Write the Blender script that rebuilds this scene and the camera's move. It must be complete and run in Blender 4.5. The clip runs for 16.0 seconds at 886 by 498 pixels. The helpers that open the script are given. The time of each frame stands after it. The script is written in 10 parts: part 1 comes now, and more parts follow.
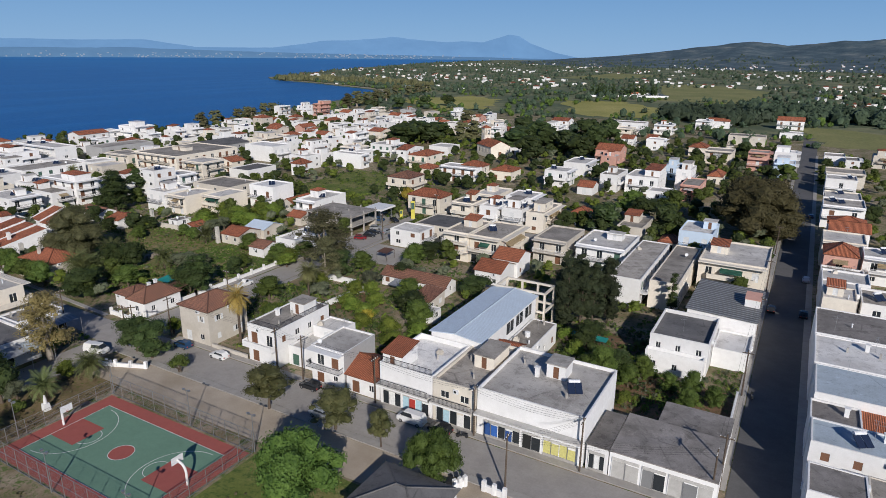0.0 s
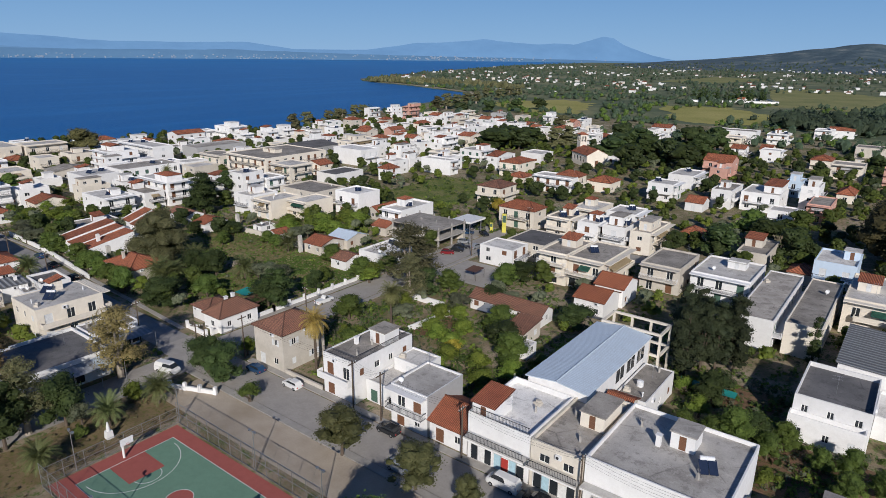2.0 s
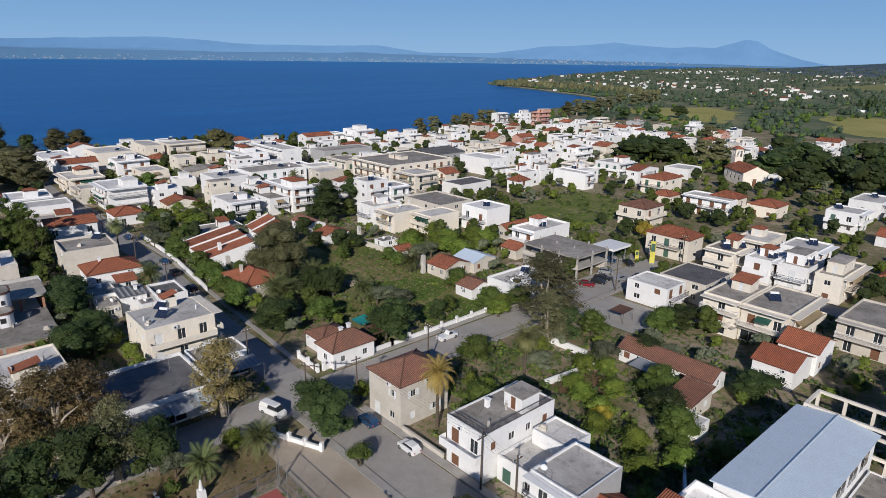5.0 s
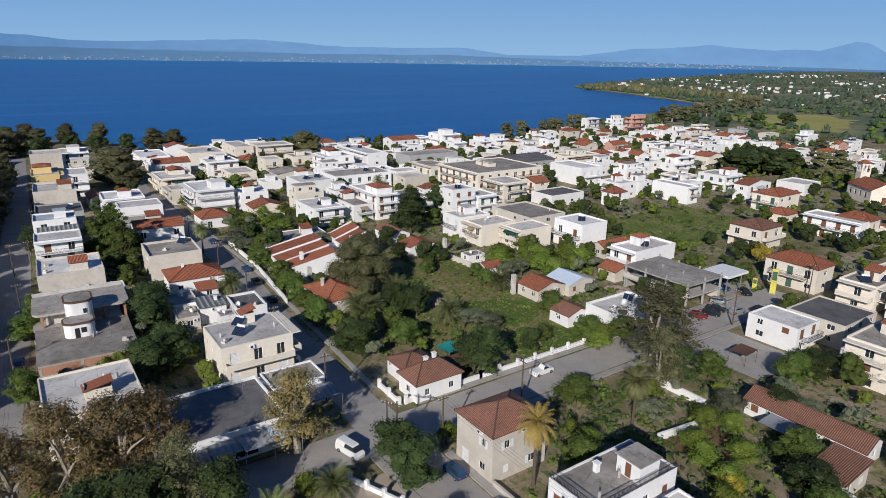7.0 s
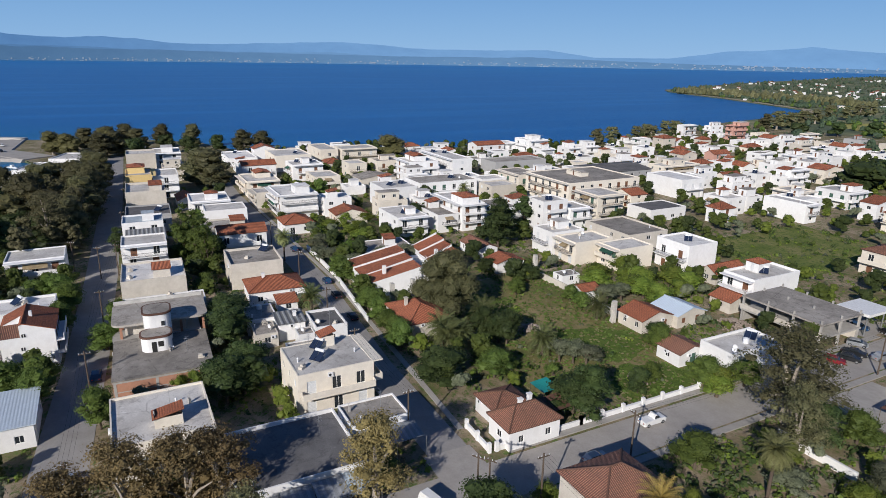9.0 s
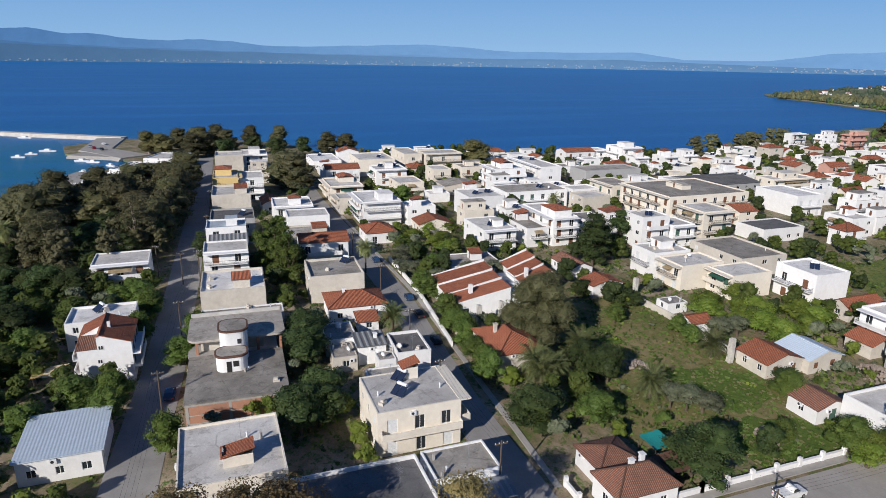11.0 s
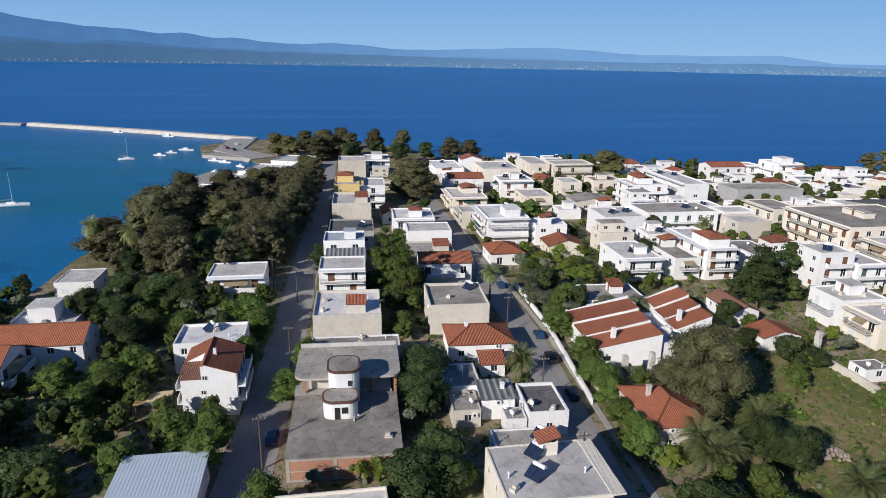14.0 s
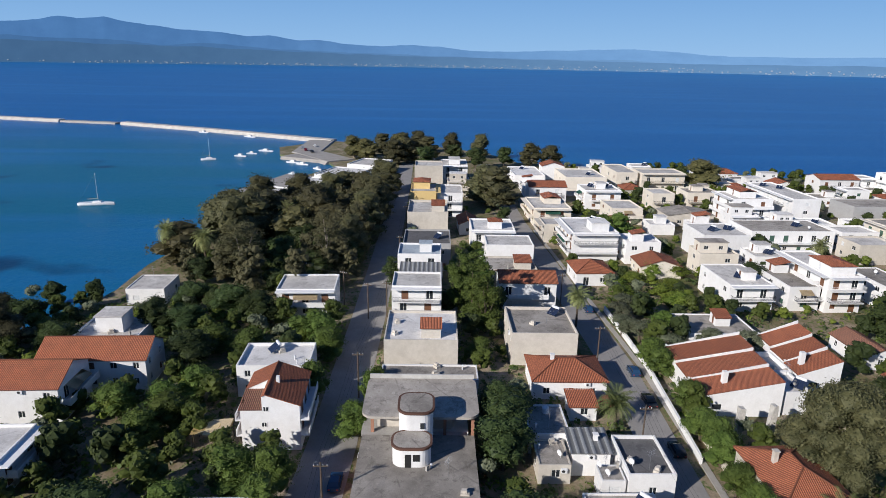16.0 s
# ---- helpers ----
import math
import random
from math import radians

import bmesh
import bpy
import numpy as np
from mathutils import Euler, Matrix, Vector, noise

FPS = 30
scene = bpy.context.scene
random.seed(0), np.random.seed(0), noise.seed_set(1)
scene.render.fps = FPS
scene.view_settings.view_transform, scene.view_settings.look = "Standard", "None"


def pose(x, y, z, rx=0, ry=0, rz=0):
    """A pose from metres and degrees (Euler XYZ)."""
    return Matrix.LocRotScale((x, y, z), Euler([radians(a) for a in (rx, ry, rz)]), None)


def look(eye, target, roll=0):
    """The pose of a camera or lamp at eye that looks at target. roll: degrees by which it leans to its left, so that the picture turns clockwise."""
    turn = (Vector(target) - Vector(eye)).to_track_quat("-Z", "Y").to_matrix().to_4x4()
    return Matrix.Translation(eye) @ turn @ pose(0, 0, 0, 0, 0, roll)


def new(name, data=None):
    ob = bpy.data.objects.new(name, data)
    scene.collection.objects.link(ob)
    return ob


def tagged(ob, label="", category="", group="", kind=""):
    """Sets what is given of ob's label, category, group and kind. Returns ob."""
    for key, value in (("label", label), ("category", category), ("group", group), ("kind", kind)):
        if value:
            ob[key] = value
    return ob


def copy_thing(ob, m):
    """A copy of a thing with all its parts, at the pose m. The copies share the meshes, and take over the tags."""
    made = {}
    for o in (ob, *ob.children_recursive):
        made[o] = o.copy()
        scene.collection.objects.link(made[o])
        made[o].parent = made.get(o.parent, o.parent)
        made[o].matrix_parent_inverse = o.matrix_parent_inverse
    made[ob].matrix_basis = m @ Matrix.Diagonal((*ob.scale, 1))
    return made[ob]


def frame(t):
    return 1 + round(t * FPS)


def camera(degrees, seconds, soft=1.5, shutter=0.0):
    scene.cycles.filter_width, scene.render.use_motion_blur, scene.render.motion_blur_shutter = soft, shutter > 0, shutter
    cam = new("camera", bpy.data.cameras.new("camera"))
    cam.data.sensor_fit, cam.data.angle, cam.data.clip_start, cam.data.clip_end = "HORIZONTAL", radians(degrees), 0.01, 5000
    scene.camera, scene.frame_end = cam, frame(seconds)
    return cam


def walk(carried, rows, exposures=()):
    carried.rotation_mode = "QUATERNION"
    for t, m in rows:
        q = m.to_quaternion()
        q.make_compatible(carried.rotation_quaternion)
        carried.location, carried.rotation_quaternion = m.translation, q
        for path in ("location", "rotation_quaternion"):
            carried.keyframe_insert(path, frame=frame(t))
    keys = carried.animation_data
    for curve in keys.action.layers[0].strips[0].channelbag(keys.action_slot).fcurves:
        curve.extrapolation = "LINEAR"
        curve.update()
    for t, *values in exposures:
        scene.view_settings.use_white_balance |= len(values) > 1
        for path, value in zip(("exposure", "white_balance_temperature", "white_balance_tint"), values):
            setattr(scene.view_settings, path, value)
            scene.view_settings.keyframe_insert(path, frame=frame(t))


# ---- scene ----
cam = camera(69.6, 16.0, soft=0.6)
METRES, EYE, TILT, LEAN, TURN = 104.3, 55.2, 0.24, 1.64, 29.0
ROWS = [
    (0.0, 0.0, 0.0, 0.0, 0.7, -17.57, -2.21),
    (0.5, -0.0063, 0.0367, -0.0008, 2.67, -17.6, -2.21),
    (1.0, -0.0138, 0.0725, -0.0018, 4.64, -17.64, -2.22),
    (1.5, -0.0227, 0.1072, -0.0027, 6.58, -17.66, -2.21),
    (2.0, -0.033, 0.1408, -0.0036, 8.42, -17.68, -2.22),
    (2.5, -0.0446, 0.1733, -0.0044, 10.17, -17.69, -2.23),
    (3.0, -0.0572, 0.2046, -0.0047, 11.92, -17.71, -2.23),
    (3.5, -0.071, 0.2349, -0.0055, 13.82, -17.73, -2.24),
    (4.0, -0.0856, 0.2643, -0.0066, 15.67, -17.76, -2.22),
    (6.5, -0.1717, 0.394, -0.0102, 24.65, -17.87, -2.21),
    (7.0, -0.1905, 0.4175, -0.0105, 26.52, -17.89, -2.19),
    (7.5, -0.2108, 0.4403, -0.0113, 28.29, -17.9, -2.17),
    (8.0, -0.2315, 0.4621, -0.0118, 30.07, -17.92, -2.15),
    (8.5, -0.2527, 0.4831, -0.0121, 31.85, -17.94, -2.12),
    (9.0, -0.2747, 0.5031, -0.0127, 33.66, -17.95, -2.1),
    (11.5, -0.3902, 0.5945, -0.0153, 42.59, -18.03, -1.95),
    (12.0, -0.4145, 0.6113, -0.016, 44.39, -18.04, -1.91),
    (12.5, -0.4394, 0.6273, -0.0166, 46.18, -18.05, -1.89),
    (13.0, -0.4645, 0.6427, -0.0168, 47.91, -18.07, -1.88),
    (13.5, -0.4903, 0.6579, -0.0179, 49.62, -18.08, -1.82),
    (14.0, -0.5164, 0.672, -0.0184, 51.35, -18.1, -1.82),
    (14.5, -0.5425, 0.6865, -0.0195, 53.13, -18.11, -1.74),
    (15.0, -0.5689, 0.6999, -0.0202, 54.87, -18.13, -1.7),
    (15.5, -0.5958, 0.713, -0.0208, 56.53, -18.16, -1.66),
    (16.0, -0.6228, 0.7252, -0.0219, 58.05, -18.15, -1.65),
]
walk(cam, [(t, pose(0, 0, EYE, TILT, LEAN, TURN) @ pose(METRES * x, METRES * y, METRES * z, 90 + pitch, roll, yaw)) for t, x, y, z, yaw, pitch, roll in ROWS],
     exposures=[(0.0, -0.45, 6340, 11), (16.0, -0.16, 6340, 11)])

# ---- world, sun ----
SUN_FROM = Vector((0.63, -0.777, 0.0)).normalized()
SUN_HEIGHT = radians(25.5)
world = bpy.data.worlds.new("sky")
scene.world = world
world.use_nodes = True
wn = world.node_tree
sky = wn.nodes.new("ShaderNodeTexSky")
sky.sky_type = "NISHITA"
sky.sun_disc = False
sky.sun_elevation = SUN_HEIGHT
sky.sun_rotation = math.atan2(SUN_FROM.x, SUN_FROM.y)
sky.altitude = 900
sky.air_density, sky.dust_density, sky.ozone_density = 1.0, 0.0, 5.0
clear = wn.nodes.new("ShaderNodeMix")
clear.data_type = "RGBA"
clear.inputs[0].default_value = 0.85
wn.links.new(sky.outputs[0], clear.inputs[6])
# paler towards the horizon, deeper blue overhead
wc = wn.nodes.new("ShaderNodeTexCoord")
wz = wn.nodes.new("ShaderNodeSeparateXYZ")
wn.links.new(wc.outputs["Generated"], wz.inputs[0])
wr = wn.nodes.new("ShaderNodeValToRGB")
wr.color_ramp.elements[0].position, wr.color_ramp.elements[0].color = 0.0, (0.35, 0.63, 1.0, 1)
wr.color_ramp.elements[1].position, wr.color_ramp.elements[1].color = 0.8, (0.03, 0.085, 0.25, 1)
e = wr.color_ramp.elements.new(0.09)
e.color = (0.235, 0.485, 0.88, 1)
e = wr.color_ramp.elements.new(0.27)
e.color = (0.066, 0.17, 0.42, 1)
wn.links.new(wz.outputs[2], wr.inputs[0])
ws = wn.nodes.new("ShaderNodeVectorMath")
ws.operation = "SCALE"
ws.inputs["Scale"].default_value = 21.5
wn.links.new(wr.outputs[0], ws.inputs[0])
wn.links.new(ws.outputs[0], clear.inputs[7])
wn.links.new(clear.outputs[2], wn.nodes["Background"].inputs[0])
wn.nodes["Background"].inputs[1].default_value = 0.046
sun = new("sun", bpy.data.lights.new("sun", "SUN"))
sun.data.energy, sun.data.angle, sun.data.color = 5.75, radians(0.6), (1.0, 0.94, 0.865)
to_sun = SUN_FROM * math.cos(SUN_HEIGHT) + Vector((0, 0, math.sin(SUN_HEIGHT)))
sun.matrix_world = look(to_sun * 300, (0, 0, 0))

# ---- materials ----


def material(name, rough=0.85, metal=0.0, spec=0.3):
    m = bpy.data.materials.new(name)
    m.use_nodes = True
    b = m.node_tree.nodes["Principled BSDF"]
    b.inputs["Roughness"].default_value = rough
    b.inputs["Metallic"].default_value = metal
    b.inputs["Specular IOR Level"].default_value = spec
    return m, m.node_tree.nodes, m.node_tree.links, b


def noise_at(n, l, coord, scale, detail=4.0, rough=0.6):
    t = n.new("ShaderNodeTexNoise")
    t.inputs["Scale"].default_value, t.inputs["Detail"].default_value = scale, detail
    t.inputs["Roughness"].default_value = rough
    l.new(coord, t.inputs["Vector"])
    return t.outputs["Fac"]


def ramp(n, l, fac, stops):
    r = n.new("ShaderNodeValToRGB")
    e = r.color_ramp.elements
    while len(e) < len(stops):
        e.new(0.5)
    for k, (p, c) in zip(e, stops):
        k.position, k.color = p, (*c, 1)
    l.new(fac, r.inputs[0])
    return r.outputs[0]


def mix(n, l, fac, a, b, how="MIX"):
    m = n.new("ShaderNodeMix")
    m.data_type, m.blend_type = "RGBA", how
    for s, v in ((m.inputs[0], fac), (m.inputs[6], a), (m.inputs[7], b)):
        if isinstance(v, (int, float)):
            s.default_value = v
        elif isinstance(v, tuple):
            s.default_value = (*v, 1)
        else:
            l.new(v, s)
    return m.outputs[2]


def bumped(n, l, b, height, strength, distance):
    k = n.new("ShaderNodeBump")
    k.inputs["Strength"].default_value, k.inputs["Distance"].default_value = strength, distance
    l.new(height, k.inputs["Height"])
    l.new(k.outputs[0], b.inputs["Normal"])


def place_of(n):
    return n.new("ShaderNodeNewGeometry").outputs["Position"]


def weathered(name, base, stain, rough=0.9, big=0.25, fine=6.0, amount=0.6, vary=0.08, spec=0.2, bump=0.3):
    """A mineral surface: base colour, stains at two scales, and a slight change from piece to piece."""
    m, n, l, b = material(name, rough, 0, spec)
    p = place_of(n)
    f1 = ramp(n, l, noise_at(n, l, p, big, 6, 0.65), [(0.42, (0, 0, 0)), (0.72, (1, 1, 1))])
    f2 = ramp(n, l, noise_at(n, l, p, fine, 5, 0.7), [(0.35, (0, 0, 0)), (0.75, (1, 1, 1))])
    f3 = noise_at(n, l, p, big * 5, 5, 0.7)
    sc = n.new("ShaderNodeMath")
    sc.operation = "MULTIPLY"
    sc.inputs[1].default_value = amount
    l.new(f1, sc.inputs[0])
    c = mix(n, l, sc.outputs[0], base, stain)
    sc2 = n.new("ShaderNodeMath")
    sc2.operation = "MULTIPLY"
    sc2.inputs[1].default_value = amount * 0.45
    l.new(f2, sc2.inputs[0])
    c = mix(n, l, sc2.outputs[0], c, tuple(x * 0.72 for x in stain))
    c = mix(n, l, amount * 0.5, c, ramp(n, l, f3, [(0.35, (0.62, 0.6, 0.57)), (0.6, (1, 1, 1))]), "MULTIPLY")
    oi = n.new("ShaderNodeObjectInfo")
    h = n.new("ShaderNodeHueSaturation")
    mr = n.new("ShaderNodeMapRange")
    mr.inputs["To Min"].default_value, mr.inputs["To Max"].default_value = 1 - vary, 1 + vary
    l.new(oi.outputs["Random"], mr.inputs["Value"])
    l.new(mr.outputs[0], h.inputs["Value"])
    l.new(c, h.inputs["Color"])
    l.new(h.outputs[0], b.inputs["Base Color"])
    bumped(n, l, b, f2, bump, 0.03)
    return m


def roofing(name, base, stain, vary=0.12, heavy=0.9):
    """A bare roof: blotched screed with dark mould, pale worn spots and old seams."""
    m, n, l, b = material(name, 0.92, 0, 0.2)
    p = place_of(n)
    oi = n.new("ShaderNodeObjectInfo")
    shift = n.new("ShaderNodeVectorMath")
    shift.operation = "ADD"
    l.new(p, shift.inputs[0])
    sc = n.new("ShaderNodeMath")
    sc.operation = "MULTIPLY"
    sc.inputs[1].default_value = 300
    l.new(oi.outputs["Random"], sc.inputs[0])
    l.new(sc.outputs[0], shift.inputs[1])
    q = shift.outputs[0]
    c = mix(n, l, ramp(n, l, noise_at(n, l, q, 0.16, 7, 0.7), [(0.38, (0, 0, 0)), (0.66, (heavy,) * 3)]), base, stain)
    c = mix(n, l, ramp(n, l, noise_at(n, l, q, 0.55, 8, 0.78), [(0.53, (0, 0, 0)), (0.6, (0.55 * heavy,) * 3)]), c, tuple(x * 0.6 for x in stain))
    c = mix(n, l, ramp(n, l, noise_at(n, l, q, 0.8, 6, 0.7), [(0.6, (0, 0, 0)), (0.68, (0.4, 0.4, 0.4))]), c, tuple(min(0.85, x * 1.35) for x in base))
    v = n.new("ShaderNodeTexVoronoi")
    v.feature = "DISTANCE_TO_EDGE"
    v.inputs["Scale"].default_value = 0.11
    bend = n.new("ShaderNodeTexNoise")
    bend.inputs["Scale"].default_value = 0.3
    l.new(q, bend.inputs["Vector"])
    l.new(mix(n, l, 0.35, q, bend.outputs["Color"], "ADD"), v.inputs["Vector"])
    seam = mix(n, l, 1.0, ramp(n, l, v.outputs["Distance"], [(0.004, (0.42, 0.42, 0.42)), (0.014, (0, 0, 0))]), ramp(n, l, noise_at(n, l, q, 0.35, 3, 0.5), [(0.45, (0, 0, 0)), (0.6, (1, 1, 1))]), "MULTIPLY")
    c = mix(n, l, seam, c, tuple(x * 0.45 for x in stain))
    f = noise_at(n, l, p, 5.0, 5, 0.7)
    c = mix(n, l, 0.5, c, ramp(n, l, f, [(0.3, (0.7, 0.7, 0.7)), (0.7, (1.12, 1.12, 1.12))]), "MULTIPLY")
    h = n.new("ShaderNodeHueSaturation")
    mr = n.new("ShaderNodeMapRange")
    mr.inputs["To Min"].default_value, mr.inputs["To Max"].default_value = 1 - vary, 1 + vary
    l.new(oi.outputs["Random"], mr.inputs["Value"])
    l.new(mr.outputs[0], h.inputs["Value"])
    l.new(c, h.inputs["Color"])
    l.new(h.outputs[0], b.inputs["Base Color"])
    bumped(n, l, b, f, 0.25, 0.03)
    return m


def plain(name, c, rough=0.6, metal=0.0, spec=0.4, vary=0.15):
    m, n, l, b = material(name, rough, metal, spec)
    f = noise_at(n, l, place_of(n), 3.0, 5, 0.7)
    l.new(ramp(n, l, f, [(0.3, tuple(x * (1 - vary) for x in c)), (0.7, tuple(min(1, x * (1 + vary)) for x in c))]), b.inputs["Base Color"])
    return m


def ribbed(name, c, dark, pitch, course=0.0, rough=0.8, spec=0.25, depth=0.06, metal=0.0, groove=0.75):
    """Clay tiles or ribbed sheet: ribs run down the slope (uv in metres), courses lie across."""
    m, n, l, b = material(name, rough, metal, spec)
    uv = n.new("ShaderNodeUVMap")
    sep = n.new("ShaderNodeSeparateXYZ")
    l.new(uv.outputs[0], sep.inputs[0])

    def wave(value, size, kind):
        k = n.new("ShaderNodeMath")
        k.operation = "MULTIPLY"
        k.inputs[1].default_value = (2 * math.pi if kind == "SINE" else 1) / size
        l.new(value, k.inputs[0])
        s = n.new("ShaderNodeMath")
        s.operation = kind
        l.new(k.outputs[0], s.inputs[0])
        return s.outputs[0]
    rib = wave(sep.outputs[0], pitch, "SINE")
    p = place_of(n)
    f1 = noise_at(n, l, p, 0.5, 5, 0.7)
    f2 = noise_at(n, l, p, 5.0, 4, 0.7)
    col = mix(n, l, ramp(n, l, f1, [(0.4, (0, 0, 0)), (0.75, (0.8, 0.8, 0.8))]), c, dark)
    col = mix(n, l, ramp(n, l, f2, [(0.45, (0, 0, 0)), (0.7, (0.55, 0.55, 0.55))]), col, tuple(min(1, x * 1.35 + 0.02) for x in c))
    col = mix(n, l, ramp(n, l, rib, [(0.0, (groove, groove, groove)), (0.4, (0, 0, 0))]), col, tuple(x * 0.45 for x in dark))
    height = rib
    if course:
        saw = wave(sep.outputs[1], course, "FRACT")
        col = mix(n, l, ramp(n, l, saw, [(0.0, (0.6, 0.6, 0.6)), (0.22, (0, 0, 0))]), col, tuple(x * 0.5 for x in dark))
        add = n.new("ShaderNodeMath")
        l.new(rib, add.inputs[0])
        l.new(saw, add.inputs[1])
        height = add.outputs[0]
    oi = n.new("ShaderNodeObjectInfo")
    h = n.new("ShaderNodeHueSaturation")
    mr = n.new("ShaderNodeMapRange")
    mr.inputs["To Min"].default_value, mr.inputs["To Max"].default_value = 0.8, 1.15
    l.new(oi.outputs["Random"], mr.inputs["Value"])
    l.new(mr.outputs[0], h.inputs["Value"])
    l.new(col, h.inputs["Color"])
    l.new(h.outputs[0], b.inputs["Base Color"])
    bumped(n, l, b, height, 0.6, depth)
    return m


def leafy(name, dark, light, rough=0.6):
    m, n, l, b = material(name, rough, 0, 0.25)
    g = n.new("ShaderNodeNewGeometry")
    oi = n.new("ShaderNodeObjectInfo")
    f = noise_at(n, l, g.outputs["Position"], 0.55, 4, 0.62)
    c = ramp(n, l, g.outputs["Random Per Island"], [(0.0, dark), (1.0, light)])
    c = mix(n, l, 0.76, c, ramp(n, l, f, [(0.3, dark), (0.7, light)]))
    h = n.new("ShaderNodeHueSaturation")
    for out, lo, hi in (("Value", 0.7, 1.3), ("Hue", 0.485, 0.51)):
        mr = n.new("ShaderNodeMapRange")
        mr.inputs["To Min"].default_value, mr.inputs["To Max"].default_value = lo, hi
        l.new(oi.outputs["Random"], mr.inputs["Value"])
        l.new(mr.outputs[0], h.inputs[out])
    l.new(c, h.inputs["Color"])
    l.new(h.outputs[0], b.inputs["Base Color"])
    t = n.new("ShaderNodeBsdfTranslucent")
    l.new(h.outputs[0], t.inputs["Color"])
    s = n.new("ShaderNodeMixShader")
    s.inputs[0].default_value = 0.32
    l.new(b.outputs[0], s.inputs[1])
    l.new(t.outputs[0], s.inputs[2])
    l.new(s.outputs[0], n["Material Output"].inputs["Surface"])
    return m


def earth(name, stops, big, fine, rough=0.95, bump=0.5, tufts=None, grain=0.7):
    m, n, l, b = material(name, rough, 0, 0.15)
    p = place_of(n)
    c = ramp(n, l, noise_at(n, l, p, big, 7, 0.62), stops)
    f = noise_at(n, l, p, fine, 5, 0.75)
    c = mix(n, l, grain, c, ramp(n, l, f, [(0.3, (0.55, 0.55, 0.55)), (0.7, (1.15, 1.15, 1.12))]), "MULTIPLY")
    if tufts:
        k = ramp(n, l, noise_at(n, l, p, fine * 0.35, 6, 0.75), [(0.5, (0, 0, 0)), (0.6, (1, 1, 1))])
        c = mix(n, l, k, c, tufts)
    l.new(c, b.inputs["Base Color"])
    bumped(n, l, b, f, bump, 0.15)
    return m


WHITE = weathered("whitewash", (0.82, 0.815, 0.805), (0.60, 0.585, 0.56), amount=0.32)
CREAM = weathered("cream_render", (0.77, 0.71, 0.61), (0.54, 0.48, 0.40), amount=0.35)
BEIGE = weathered("beige_render", (0.62, 0.575, 0.505), (0.40, 0.36, 0.30), amount=0.45)
GREYWALL = weathered("grey_render", (0.42, 0.42, 0.42), (0.30, 0.29, 0.28), amount=0.4)
PINK = weathered("pink_render", (0.62, 0.36, 0.29), (0.44, 0.25, 0.20), amount=0.35)
YELLOW = weathered("yellow_render", (0.78, 0.58, 0.26), (0.58, 0.42, 0.2), amount=0.3)
BLUEWALL = weathered("blue_render", (0.58, 0.69, 0.81), (0.42, 0.52, 0.62), amount=0.25)
BRICK = weathered("raw_brick", (0.43, 0.225, 0.15), (0.30, 0.165, 0.115), fine=9, amount=0.5)
ROOFS = {
    "concrete": roofing("roof_concrete", (0.43, 0.395, 0.35), (0.21, 0.19, 0.165), 0.2),
    "slab": roofing("roof_old_concrete", (0.27, 0.25, 0.235), (0.13, 0.12, 0.11), 0.25),
    "screed": roofing("roof_grey_screed", (0.50, 0.475, 0.44), (0.30, 0.28, 0.255), 0.1),
    "pale": roofing("roof_pale_screed", (0.67, 0.645, 0.605), (0.42, 0.395, 0.365), 0.12),
    "whiteroof": roofing("roof_white_coating", (0.80, 0.785, 0.76), (0.54, 0.515, 0.485), 0.08, 0.75),
    "dark": roofing("roof_dark_felt", (0.17, 0.165, 0.165), (0.09, 0.09, 0.09), 0.1, 0.7),
    "bluegrey": roofing("roof_blue_grey_coating", (0.42, 0.49, 0.55), (0.30, 0.34, 0.37), 0.06, 0.6),
}
TILE = ribbed("clay_tiles", (0.50, 0.17, 0.085), (0.27, 0.10, 0.06), 0.28, 0.42)
TILE_OLD = ribbed("old_clay_tiles", (0.36, 0.17, 0.11), (0.18, 0.10, 0.075), 0.28, 0.42)
SHEET = ribbed("pale_blue_sheet_metal", (0.50, 0.58, 0.66), (0.44, 0.50, 0.56), 0.45, rough=0.5, spec=0.4, depth=0.012, groove=0.12)
# this grey also stands in for tree shade on the workshop awning
GREYSHEET = ribbed("dull_grey_sheet", (0.30, 0.315, 0.33), (0.20, 0.21, 0.22), 0.9, rough=0.6, spec=0.3, depth=0.01, groove=0.3)
CORRUGATED = ribbed("grey_corrugated_sheet", (0.34, 0.35, 0.35), (0.2, 0.2, 0.2), 1.1, rough=0.6, depth=0.1)
CONCRETE = weathered("raw_concrete", (0.44, 0.42, 0.39), (0.26, 0.25, 0.23), amount=0.6)
ASPHALT = weathered("asphalt", (0.33, 0.315, 0.30), (0.24, 0.23, 0.22), big=0.08, fine=3.0, amount=0.6, vary=0.02, bump=0.2)
PALEROAD = weathered("worn_asphalt", (0.39, 0.365, 0.335), (0.28, 0.26, 0.24), big=0.09, fine=3.0, amount=0.6, vary=0.02, bump=0.2)
# asphalt darkened so its colour carries the shade of the east houses
SHADEROAD = weathered("dark_asphalt", (0.145, 0.143, 0.142), (0.095, 0.094, 0.093), big=0.08, fine=3.0, amount=0.6, vary=0.02, bump=0.2)
PAVING = weathered("pavement_concrete", (0.40, 0.38, 0.35), (0.28, 0.26, 0.24), big=0.3, fine=3.0, amount=0.6, vary=0.03)
DIRT = earth("sandy_dirt", [(0.3, (0.34, 0.28, 0.21)), (0.6, (0.47, 0.40, 0.32))], 0.12, 5.0, bump=0.1, grain=0.4)
